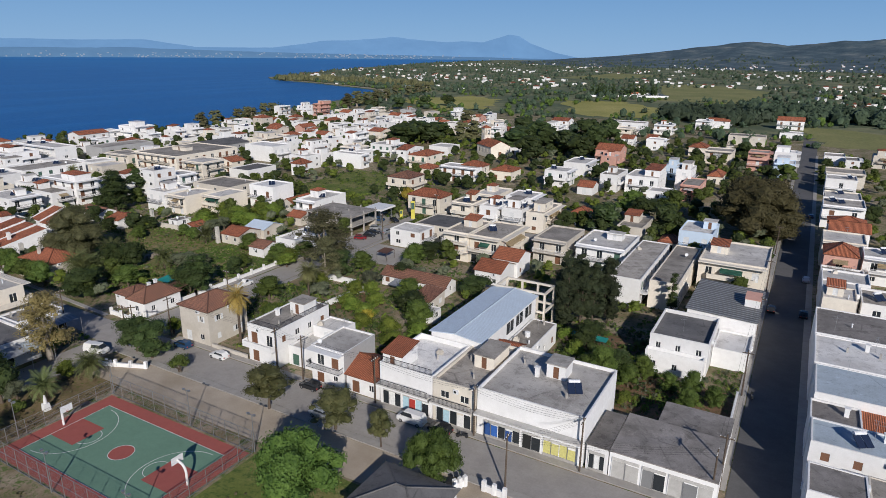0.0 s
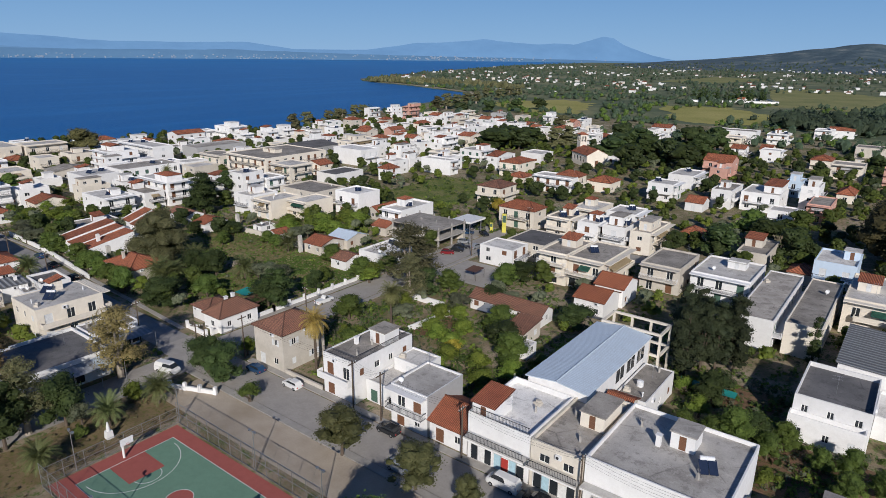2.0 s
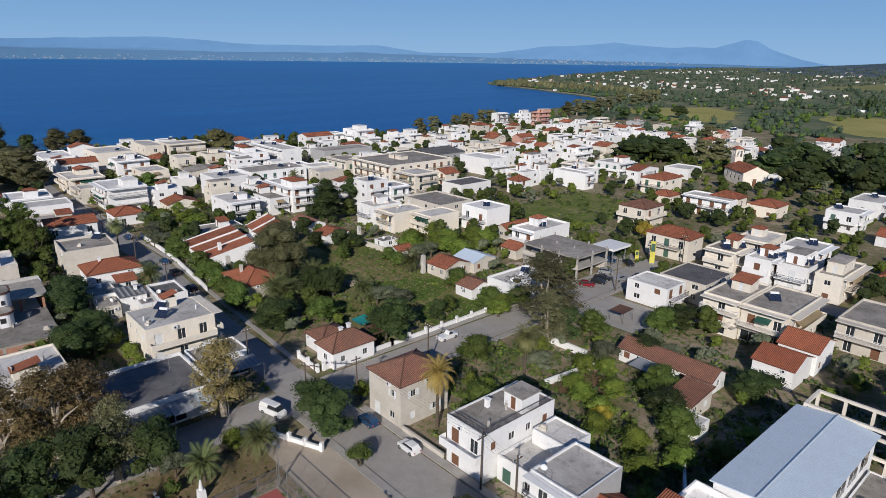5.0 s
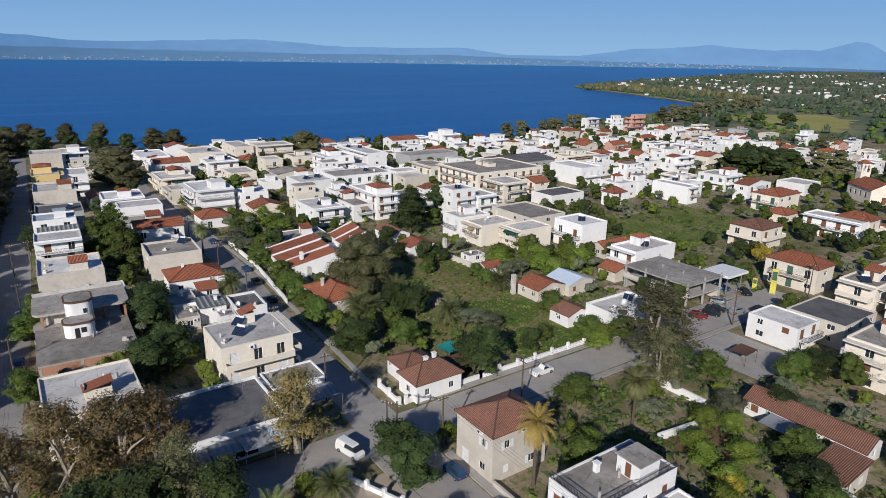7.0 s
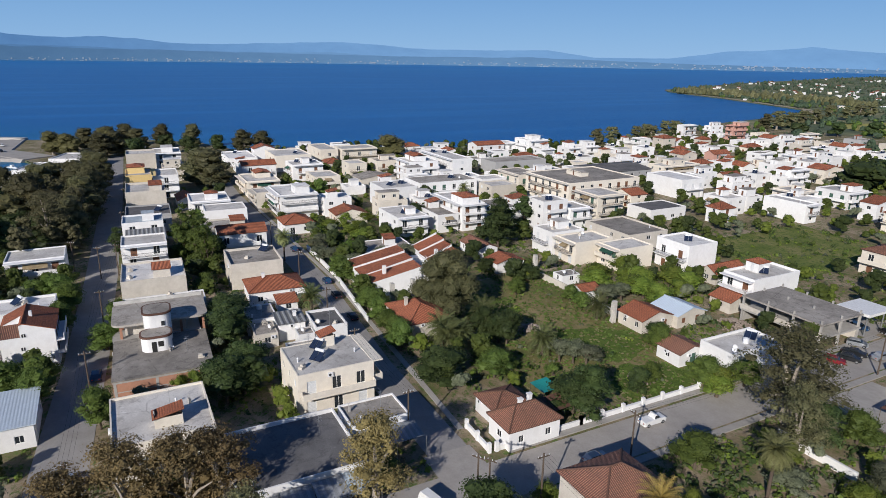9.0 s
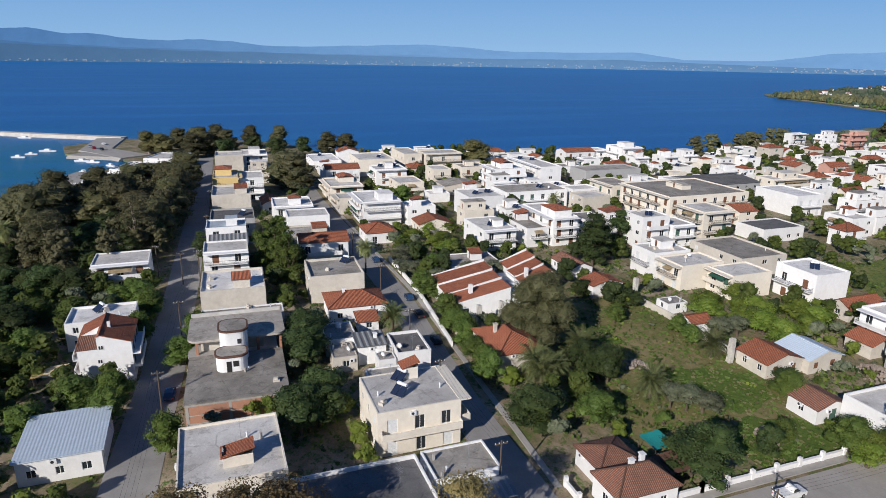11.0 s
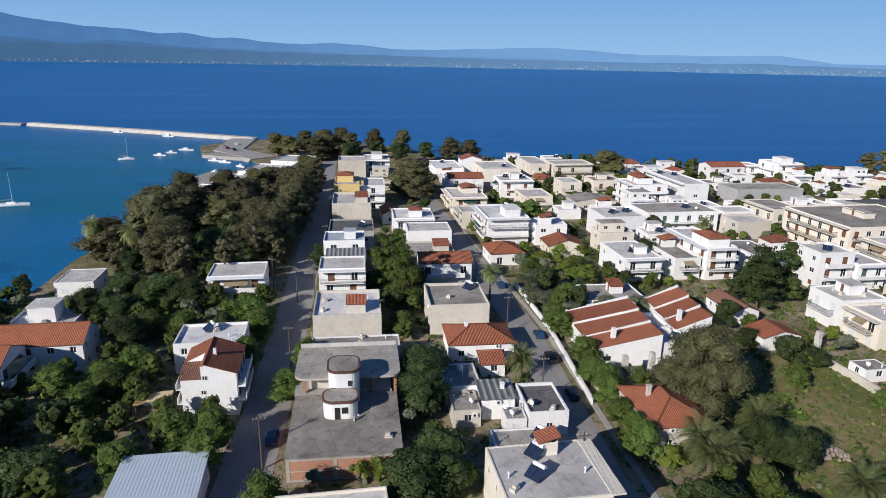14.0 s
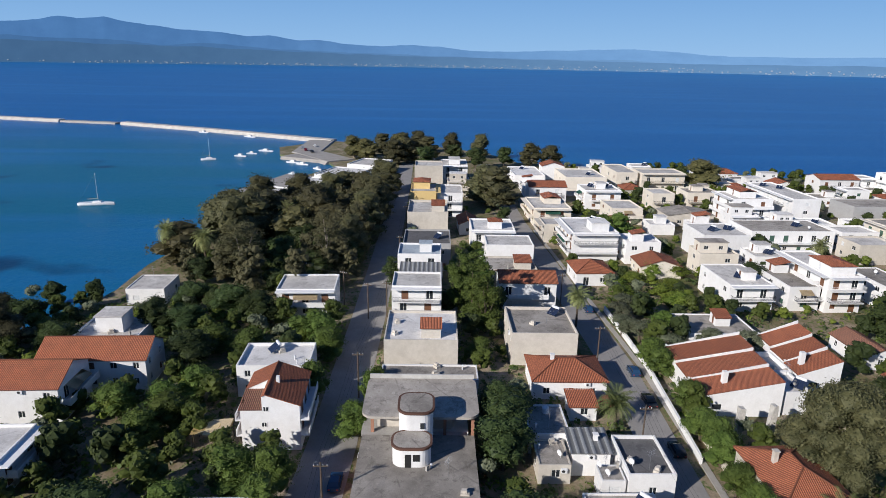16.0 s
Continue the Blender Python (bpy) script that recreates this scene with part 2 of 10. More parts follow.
PARK = earth("park_earth", [(0.3, (0.14, 0.105, 0.055)), (0.6, (0.25, 0.185, 0.105))], 0.2, 4.0, bump=0.2, grain=0.45, tufts=(0.12, 0.12, 0.04))
SOIL = earth("town_ground", [(0.3, (0.12, 0.13, 0.05)), (0.46, (0.24, 0.19, 0.12)), (0.66, (0.42, 0.34, 0.26))], 0.09, 2.0, tufts=(0.09, 0.135, 0.035))
GRASS = earth("rough_grass", [(0.3, (0.12, 0.16, 0.035)), (0.5, (0.17, 0.195, 0.055)), (0.7, (0.30, 0.25, 0.12))], 0.12, 2.5, tufts=(0.07, 0.11, 0.028))
FIELD = earth("far_field", [(0.3, (0.28, 0.28, 0.08)), (0.7, (0.43, 0.38, 0.14))], 0.02, 0.4)
MEADOW = earth("far_meadow", [(0.3, (0.18, 0.20, 0.075)), (0.7, (0.31, 0.29, 0.125))], 0.02, 0.4)
LOT = earth("overgrown_lot", [(0.3, (0.11, 0.125, 0.04)), (0.46, (0.18, 0.16, 0.065)), (0.66, (0.30, 0.23, 0.125))], 0.075, 1.4, tufts=(0.11, 0.14, 0.04), grain=0.35)
LUSH = earth("lush_grass", [(0.3, (0.075, 0.125, 0.022)), (0.7, (0.15, 0.19, 0.045))], 0.2, 3.0, tufts=(0.06, 0.105, 0.022))
# lightened and blued: haze over the plain is put into its colour
PLAIN = earth("far_plain", [(0.3, (0.085, 0.115, 0.075)), (0.48, (0.14, 0.165, 0.095)), (0.58, (0.22, 0.225, 0.125)), (0.75, (0.34, 0.29, 0.19))], 0.014, 0.16)
SAND = earth("beach", [(0.3, (0.35, 0.30, 0.22)), (0.7, (0.45, 0.38, 0.28))], 0.2, 3.0)
ROCK = earth("breakwater_stone", [(0.3, (0.48, 0.455, 0.42)), (0.7, (0.66, 0.63, 0.58))], 0.3, 2.0, bump=0.6)
GLASS = plain("window_glass", (0.025, 0.03, 0.035), 0.08, 0, 0.6)
FRAMEWHITE = plain("white_frame", (0.75, 0.75, 0.73), 0.5)
SHUTTER = plain("brown_shutter", (0.16, 0.075, 0.04), 0.6)
SHUTTER_G = plain("green_shutter", (0.06, 0.12, 0.09), 0.6)
SHUTTER_W = plain("white_shutter", (0.62, 0.63, 0.63), 0.6)
RAIL = plain("dark_railing", (0.05, 0.05, 0.055), 0.5, 0.4)
RAILWHITE = plain("white_railing", (0.7, 0.7, 0.7), 0.5)
STEEL = plain("galvanised_steel", (0.42, 0.43, 0.44), 0.45, 0.8)
PANEL = plain("solar_glass", (0.02, 0.03, 0.06), 0.12, 0, 0.6)
TANK = plain("white_tank", (0.7, 0.71, 0.72), 0.35)
BLACK = plain("black_rubber", (0.02, 0.02, 0.02), 0.8)
WOOD = plain("pole_wood", (0.10, 0.075, 0.055), 0.9)
BARK = weathered("bark", (0.13, 0.10, 0.075), (0.07, 0.055, 0.045), fine=8, amount=0.6)
PALEBARK = weathered("pale_bark", (0.38, 0.33, 0.27), (0.2, 0.17, 0.14), fine=5, amount=0.6)
CANVAS = plain("beige_canvas", (0.52, 0.42, 0.27), 0.9)
TANCLOTH = weathered("tan_canvas", (0.46, 0.33, 0.14), (0.34, 0.24, 0.11), fine=3, amount=0.4)
CREAMCLOTH = weathered("cream_canvas", (0.74, 0.60, 0.34), (0.58, 0.46, 0.26), fine=3, amount=0.3)
AWNING_G = plain("green_awning", (0.05, 0.16, 0.12), 0.8)
RED = plain("red_paint", (0.42, 0.05, 0.04), 0.6)
TEAL = plain("teal_tarpaulin", (0.02, 0.24, 0.22), 0.6)
LEAF = {
    "green": leafy("leaf_green", (0.042, 0.073, 0.016), (0.155, 0.215, 0.046)),
    "bright": leafy("leaf_citrus", (0.06, 0.105, 0.015), (0.235, 0.29, 0.05)),
    "dark": leafy("leaf_dark", (0.022, 0.04, 0.014), (0.085, 0.118, 0.036)),
    "olive": leafy("leaf_olive", (0.075, 0.09, 0.05), (0.19, 0.205, 0.13)),
    "fresh": leafy("leaf_fresh", (0.045, 0.09, 0.018), (0.15, 0.235, 0.052)),
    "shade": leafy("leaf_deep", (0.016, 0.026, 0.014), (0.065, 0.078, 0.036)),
    # distance haze put into this leaf colour, brighter and bluer
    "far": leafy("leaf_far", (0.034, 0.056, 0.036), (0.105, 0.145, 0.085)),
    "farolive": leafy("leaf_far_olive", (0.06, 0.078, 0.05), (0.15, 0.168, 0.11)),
    "straw": leafy("leaf_straw", (0.13, 0.125, 0.06), (0.25, 0.22, 0.12)),
    "gum": leafy("leaf_gum", (0.066, 0.072, 0.033), (0.225, 0.215, 0.105)),
    "gumolive": leafy("leaf_gum_olive", (0.046, 0.05, 0.022), (0.155, 0.148, 0.07)),
    "gumbrown": leafy("leaf_gum_dry", (0.105, 0.084, 0.036), (0.34, 0.262, 0.115)),
    "gumdeep": leafy("leaf_gum_deep", (0.066, 0.066, 0.027), (0.175, 0.158, 0.066)),
    "palm": leafy("leaf_palm", (0.07, 0.092, 0.034), (0.21, 0.235, 0.09)),
    "palelight": leafy("leaf_palm_pale", (0.11, 0.13, 0.048), (0.36, 0.37, 0.15)),
    "drypalm": leafy("leaf_palm_yellow", (0.30, 0.22, 0.05), (0.60, 0.46, 0.14)),
    "street": leafy("leaf_street", (0.05, 0.062, 0.022), (0.18, 0.18, 0.075)),
    "gold": leafy("leaf_golden", (0.16, 0.13, 0.018), (0.42, 0.33, 0.05)),
    "bloom": leafy("leaf_bloom", (0.25, 0.02, 0.05), (0.4, 0.06, 0.1)),
}

# ---- building blocks ----


def link(name, bm, mats, parent=None, label="", m=None):
    me = bpy.data.meshes.new(name)
    bm.to_mesh(me)
    bm.free()
    for k in (mats if isinstance(mats, (list, tuple)) else [mats]):
        me.materials.append(k)
    ob = new(name, me)
    if parent:
        ob.parent = parent
    if m is not None:
        ob.matrix_basis = m
    return tagged(ob, label)


def part(name, bm, mats, parent, label=""):
    return link(name, bm, mats, parent, label)


def box(bm, x0, y0, z0, x1, y1, z1, mi=0, taper=0.0):
    v = [bm.verts.new(p) for p in ((x0, y0, z0), (x1, y0, z0), (x1, y1, z0), (x0, y1, z0),
                                   (x0 + taper, y0 + taper, z1), (x1 - taper, y0 + taper, z1), (x1 - taper, y1 - taper, z1), (x0 + taper, y1 - taper, z1))]
    for f in ((3, 2, 1, 0), (4, 5, 6, 7), (0, 1, 5, 4), (1, 2, 6, 5), (2, 3, 7, 6), (3, 0, 4, 7)):
        bm.faces.new([v[i] for i in f]).material_index = mi
    return v


def tube(bm, a, b, r0, r1=None, sides=8, mi=0, caps=True):
    a, b = Vector(a), Vector(b)
    r1 = r0 if r1 is None else r1
    q = (b - a).to_track_quat("Z", "Y").to_matrix()
    rings = []
    for p, r in ((a, r0), (b, r1)):
        rings.append([bm.verts.new(p + q @ Vector((r * math.cos(2 * math.pi * i / sides), r * math.sin(2 * math.pi * i / sides), 0))) for i in range(sides)])
    for i in range(sides):
        bm.faces.new((rings[0][i], rings[0][(i + 1) % sides], rings[1][(i + 1) % sides], rings[1][i])).material_index = mi
    if caps:
        bm.faces.new(rings[1]).material_index = mi
        bm.faces.new(rings[0][::-1]).material_index = mi


def shared(name, build, mats):
    """A mesh made once, for pieces that look alike."""
    if name not in bpy.data.meshes:
        bm = bmesh.new()
        build(bm)
        me = bpy.data.meshes.new(name)
        bm.to_mesh(me)
        bm.free()
        for k in mats:
            me.materials.append(k)
    return bpy.data.meshes[name]


def piece(name, mesh, parent, m, label=""):
    ob = new(name, mesh)
    ob.parent = parent
    ob.matrix_basis = m
    return tagged(ob, label)


def base(name, x, y, z=0.0, turn=0.0, label="", category="", group="", kind=""):
    ob = new(name)
    ob.matrix_basis = pose(x, y, z, 0, 0, turn)
    ob.empty_display_size = 0.5
    return tagged(ob, label, category, group, kind)


# openings: a wall face split round its openings, with reveals
REVEAL = 0.16


def facade(bm, a, b, z0, z1, holes, mi=0):
    a, b = Vector((*a, 0)), Vector((*b, 0))
    run = b - a
    size = run.length
    u = run / size
    inward = Vector((-u.y, u.x, 0))
    us = sorted({0.0, size, *[h[0] for h in holes], *[h[2] for h in holes]})
    vs = sorted({z0, z1, *[h[1] for h in holes], *[h[3] for h in holes]})
    at = {}

    def vert(i, j):
        if (i, j) not in at:
            at[i, j] = bm.verts.new(a + u * us[i] + Vector((0, 0, vs[j])))
        return at[i, j]
    for i in range(len(us) - 1):
        for j in range(len(vs) - 1):
            cu, cv = (us[i] + us[i + 1]) / 2, (vs[j] + vs[j + 1]) / 2
            if not any(h[0] < cu < h[2] and h[1] < cv < h[3] for h in holes):
                bm.faces.new((vert(i, j), vert(i + 1, j), vert(i + 1, j + 1), vert(i, j + 1))).material_index = mi
    for h in holes:
        o = [a + u * p + Vector((0, 0, q)) for p, q in ((h[0], h[1]), (h[2], h[1]), (h[2], h[3]), (h[0], h[3]))]
        ov = [bm.verts.new(p) for p in o]
        iv = [bm.verts.new(p + inward * REVEAL) for p in o]
        for k in range(4):
            bm.faces.new((ov[k], iv[k], iv[(k + 1) % 4], ov[(k + 1) % 4]))


def sash(bm, w, h, glass):
    """Frame with a middle post, as one connected sheet; the lights between are set back."""
    t = 0.08
    xs, zs = [-w / 2, -w / 2 + t, -t / 2, t / 2, w / 2 - t, w / 2], [0, t, h - t, h]
    v = {(i, j): bm.verts.new((x, -0.03, z)) for i, x in enumerate(xs) for j, z in enumerate(zs)}
    for i in range(5):
        for j in range(3):
            ring = [(i, j), (i + 1, j), (i + 1, j + 1), (i, j + 1)]
            if i in (1, 3) and j == 1:
                inner = [bm.verts.new((v[k].co.x, 0.012, v[k].co.z)) for k in ring]
                for k in range(4):
                    bm.faces.new((v[ring[k]], v[ring[(k + 1) % 4]], inner[(k + 1) % 4], inner[k]))
                if glass:
                    bm.faces.new(inner).material_index = 1
            else:
                bm.faces.new([v[k] for k in ring])


def window_mesh(w, h, mat):
    return shared(f"window_{w:.2f}_{h:.2f}_{mat.name}", lambda bm: sash(bm, w, h, False), [mat])


def glazed_mesh(w, h):
    """Frame and glass of a window far off, in one mesh."""
    return shared(f"glazed_{w:.2f}_{h:.2f}", lambda bm: sash(bm, w, h, True), [FRAMEWHITE, GLASS])


def pane_mesh(w, h):
    return shared(f"pane_{w:.2f}_{h:.2f}", lambda bm: box(bm, -w / 2 + 0.02, -0.008, 0.02, w / 2 - 0.02, 0.008, h - 0.02), [GLASS])


def slatted_mesh(w, h, mat):
    def build(bm):
        k = 9
        rows = [((0.0, 0.0))] + [q for i in range(k) for q in ((-0.05, i * h / k), (-0.02, (i + 0.85) * h / k))] + [(-0.02, h), (0.0, h)]
        v = [[bm.verts.new((x, y, z)) for y, z in rows] for x in (-w / 2, w / 2)]
        for i in range(len(rows) - 1):
            bm.faces.new((v[0][i], v[1][i], v[1][i + 1], v[0][i + 1]))
        bm.faces.new((v[0][-1], v[1][-1], v[1][0], v[0][0]))
    return shared(f"shutter_{w:.2f}_{h:.2f}_{mat.name}", build, [mat])


def rail_mesh(size, mat, solid=False, deep=0.0):
    size = round(size * 2) / 2

    def build(bm):
        for x in (-size / 2, size / 2) if deep else ():
            box(bm, x - 0.03, 0.03, 0.95, x + 0.03, deep, 1.02)
            box(bm, x - 0.02, 0.02, 0.10, x + 0.02, deep, 0.14) if not solid else box(bm, x - 0.05, 0.06, 0, x + 0.05, deep, 0.95)
            for i in range(0 if solid else 5):
                y = deep * (i + 1) / 5.5
                box(bm, x - 0.012, y - 0.012, 0, x + 0.012, y + 0.012, 0.95)
        if solid:
            box(bm, -size / 2, -0.06, 0, size / 2, 0.06, 0.95)
            return
        box(bm, -size / 2, -0.03, 0.95, size / 2, 0.03, 1.02)
        box(bm, -size / 2, -0.02, 0.10, size / 2, 0.02, 0.14)
        k = max(2, int(size / 0.22))
        for i in range(k + 1):
            x = -size / 2 + i * size / k
            box(bm, x - 0.015, -0.015, 0, x + 0.015, 0.015, 0.95)
    return shared(f"rail_{size:.1f}_{mat.name}_{solid}_{deep}", build, [mat]), size


def roof_uv(bm, faces):
    uv = bm.loops.layers.uv.verify()
    for f in faces:
        n = f.normal
        e = Vector((-n.y, n.x, 0))
        e = e.normalized() if e.length > 1e-4 else Vector((1, 0, 0))
        s = n.cross(e)
        for lp in f.loops:
            lp[uv].uv = (lp.vert.co.dot(e), lp.vert.co.dot(s))


def pitched(bm, x0, y0, x1, y1, z, rise, kind, over=0.4, thick=0.14):
    """A pitched roof over a rectangle: hip, gable_x and gable_y (ridge along x or y), mono_s, mono_e, mono_n, mono_w (low side)."""
    x0, y0, x1, y1 = x0 - over, y0 - over, x1 + over, y1 + over
    w, d = x1 - x0, y1 - y0
    c = [(x0, y0), (x1, y0), (x1, y1), (x0, y1)]
    if kind == "hip":
        k = min(w, d) / 2
        if w >= d:
            r = [(x0 + k, (y0 + y1) / 2), (x1 - k, (y0 + y1) / 2)]
        else:
            r = [((x0 + x1) / 2, y0 + k), ((x0 + x1) / 2, y1 - k)]
        top = [(*p, z) for p in c] + [(*p, z + rise) for p in r]
        faces = [(0, 1, 5, 4), (1, 2, 5), (2, 3, 4, 5), (3, 0, 4)] if w >= d else [(0, 1, 4), (1, 2, 5, 4), (2, 3, 5), (3, 0, 4, 5)]
    elif kind == "gable_x":
        ym = (y0 + y1) / 2
        top = [(*p, z) for p in c] + [(x0, ym, z + rise), (x1, ym, z + rise)]
        faces = [(0, 1, 5, 4), (2, 3, 4, 5)]
    elif kind == "gable_y":
        xm = (x0 + x1) / 2
        top = [(*p, z) for p in c] + [(xm, y0, z + rise), (xm, y1, z + rise)]
        faces = [(1, 2, 5, 4), (3, 0, 4, 5)]
    else:
        high = {"s": (2, 3), "n": (0, 1), "e": (3, 0), "w": (1, 2)}[kind[-1]]
        top = [(*p, z + (rise if i in high else 0)) for i, p in enumerate(c)]
        faces = [(0, 1, 2, 3)]
    v = [bm.verts.new(p) for p in top]
    lo = [bm.verts.new((p[0], p[1], p[2] - thick)) for p in top]
    made = []
    for f in faces:
        made.append(bm.faces.new([v[i] for i in f]))
        bm.faces.new([lo[i] for i in f][::-1])
    edges = {}
    for f in faces:
        for i, j in zip(f, f[1:] + f[:1]):
            edges[i, j] = 1
    for i, j in edges:
        if (j, i) not in edges:
            bm.faces.new((v[j], v[i], lo[i], lo[j]))
    bm.normal_update()
    roof_uv(bm, made)
    return w, d


def gable_walls(bm, x0, y0, x1, y1, z, rise, kind):
    if kind == "gable_x":
        for x in (x0, x1):
            bm.faces.new([bm.verts.new(p) for p in ((x, y0, z), (x, y1, z), (x, (y0 + y1) / 2, z + rise))])
    elif kind == "gable_y":
        for y in (y0, y1):
            bm.faces.new([bm.verts.new(p) for p in ((x0, y, z), (x1, y, z), ((x0 + x1) / 2, y, z + rise))])
    elif kind.startswith("mono"):
        c = [(x0, y0), (x1, y0), (x1, y1), (x0, y1)]
        high = {"s": (2, 3), "n": (0, 1), "e": (3, 0), "w": (1, 2)}[kind[-1]]
        for i in range(4):
            j = (i + 1) % 4
            hi, hj = (rise if i in high else 0), (rise if j in high else 0)
            if hi or hj:
                p = [(*c[i], z), (*c[j], z)] + ([(*c[j], z + hj)] if hj else []) + ([(*c[i], z + hi)] if hi else [])
                bm.faces.new([bm.verts.new(q) for q in p])


TAKEN = []


def free_of(x0, y0, x1, y1, gap=0.0):
    return not any(x0 < b[2] + gap and x1 > b[0] - gap and y0 < b[3] + gap and y1 > b[1] - gap for b in TAKEN)


def solar_heater(x, y, z, turn=0.0):
    """Flat panel and tank on a steel stand, tilted to the sun."""
    if "heater_panel" not in bpy.data.meshes:
        def panel(bm):
            for x0 in (-1.05, 0.05):
                box(bm, x0, -0.95, 0, x0 + 1.0, 0.95, 0.09)
        def tank(bm):
            tube(bm, (-0.85, 0, 0), (0.85, 0, 0), 0.28, sides=12)
        def stand(bm):
            for sx in (-0.9, 0.9):
                tube(bm, (sx, -0.8, 0), (sx, -0.8, 0.25), 0.025, sides=5)
                tube(bm, (sx, 0.75, 0), (sx, 0.75, 1.25), 0.025, sides=5)
                tube(bm, (sx, -0.8, 0.2), (sx, 0.75, 1.22), 0.025, sides=5)
                tube(bm, (sx, -0.8, 0.03), (sx, 0.75, 0.03), 0.025, sides=5)
        shared("heater_panel", panel, [PANEL])
        shared("heater_tank", tank, [TANK])
        shared("heater_stand", stand, [STEEL])
    h = base("solar_water_heater", x, y, z, turn, "roof solar water heater with dark panels and white tank", "water heater", "solar water heaters on the roofs")
    piece("stand", bpy.data.meshes["heater_stand"], h, Matrix())
    piece("collector", bpy.data.meshes["heater_panel"], h, pose(0, -0.02, 0.75, 33, 0, 0), "dark glazed collector")
    piece("tank", bpy.data.meshes["heater_tank"], h, pose(0, 0.85, 1.42), "white cylindrical tank")
    return h


def antenna(x, y, z, turn=0.0):
    def build(bm):
        tube(bm, (0, 0, 0), (0, 0, 3.0), 0.025, sides=5)
        for k, zz in enumerate((2.9, 2.4)):
            tube(bm, (-0.5, 0, zz), (0.9, 0, zz), 0.015, sides=4)
            for i in range(6):
                tube(bm, (-0.4 + i * 0.24, -0.35 + 0.03 * i, zz), (-0.4 + i * 0.24, 0.35 - 0.03 * i, zz), 0.01, sides=4)
    ob = new("television_antenna", shared("antenna", build, [STEEL]))
    ob.matrix_basis = pose(x, y, z, 0, 0, turn)
    return tagged(ob, "thin metal television antenna mast on a roof", "antenna", "antennas on the roofs")


def water_tank(x, y, z):
    def build(bm):
        tube(bm, (0, 0, 0), (0, 0, 0.9), 0.55, sides=14)
        tube(bm, (0, 0, 0.9), (0, 0, 1.05), 0.5, 0.2, sides=14)
    ob = new("water_tank", shared("roof_water_tank", build, [TANK]))
    ob.matrix_basis = pose(x, y, z)
    return tagged(ob, "white plastic water tank standing on a flat roof", "tank", "water tanks on the roofs")


def roof_clutter(x, y, z, rng):
    """Vents, dishes and column stubs left on the flat roofs."""
    what = rng.choice(("vent", "dish", "stub", "crate"))
    if what == "vent":
        def build(bm):
            tube(bm, (0, 0, 0), (0, 0, 0.7), 0.12, sides=8)
            tube(bm, (0, 0, 0.7), (0, 0, 0.85), 0.2, 0.05, sides=8)
        ob = new("roof_vent", shared("roof_vent", build, [TANK]))
        tagged(ob, "small white vent pipe on a flat roof", "vent", "roof vents")
    elif what == "dish":
        def build(bm):
            tube(bm, (0, 0, 0), (0, 0, 0.8), 0.03, sides=6)
            rings = [[bm.verts.new((r * math.cos(a * 0.628), -0.1 - d, 0.9 + r * math.sin(a * 0.628))) for a in range(10)] for r, d in ((0.08, 0.0), (0.28, 0.06), (0.45, 0.16))]
            for p, q in zip(rings, rings[1:]):
                for k in range(10):
                    bm.faces.new((p[k], p[(k + 1) % 10], q[(k + 1) % 10], q[k]))
            bm.faces.new(rings[0])
        ob = new("satellite_dish", shared("satellite_dish", build, [TANK]))
        tagged(ob, "white satellite dish on a short mast", "satellite dish", "satellite dishes")
    elif what == "stub":
        def build(bm):
            box(bm, -0.16, -0.16, 0, 0.16, 0.16, 0.9)
            for sx in (-0.1, 0.1):
                for sy in (-0.1, 0.1):
                    tube(bm, (sx, sy, 0.9), (sx * 1.3, sy * 1.3, 1.5), 0.012, sides=4)
        ob = new("column_stub", shared("column_stub", build, [CONCRETE]))
        tagged(ob, "concrete column stub with bare steel rods", "column", "column stubs")
    else:
        def build(bm):
            box(bm, -0.6, -0.4, 0, 0.5, 0.4, 0.45)
            box(bm, -0.3, -0.3, 0.45, 0.4, 0.2, 0.8)
        ob = new("crate", shared("roof_crate", build, [BEIGE]))
        tagged(ob, "stack of beige crates on a roof", "crate", "crates")
    ob.matrix_basis = pose(x, y, z, 0, 0, rng.uniform(0, 360) if what != "dish" else 30)
    return ob


def air_conditioner(parent, m):
    def build(bm):
        box(bm, -0.42, -0.32, 0, 0.42, 0, 0.6)
        tube(bm, (-0.1, -0.33, 0.3), (-0.1, -0.34, 0.3), 0.22, sides=12, mi=1)
    return piece("air_conditioner", shared("air_conditioner", build, [TANK, RAIL]), parent, m, "white wall-mounted air conditioner")


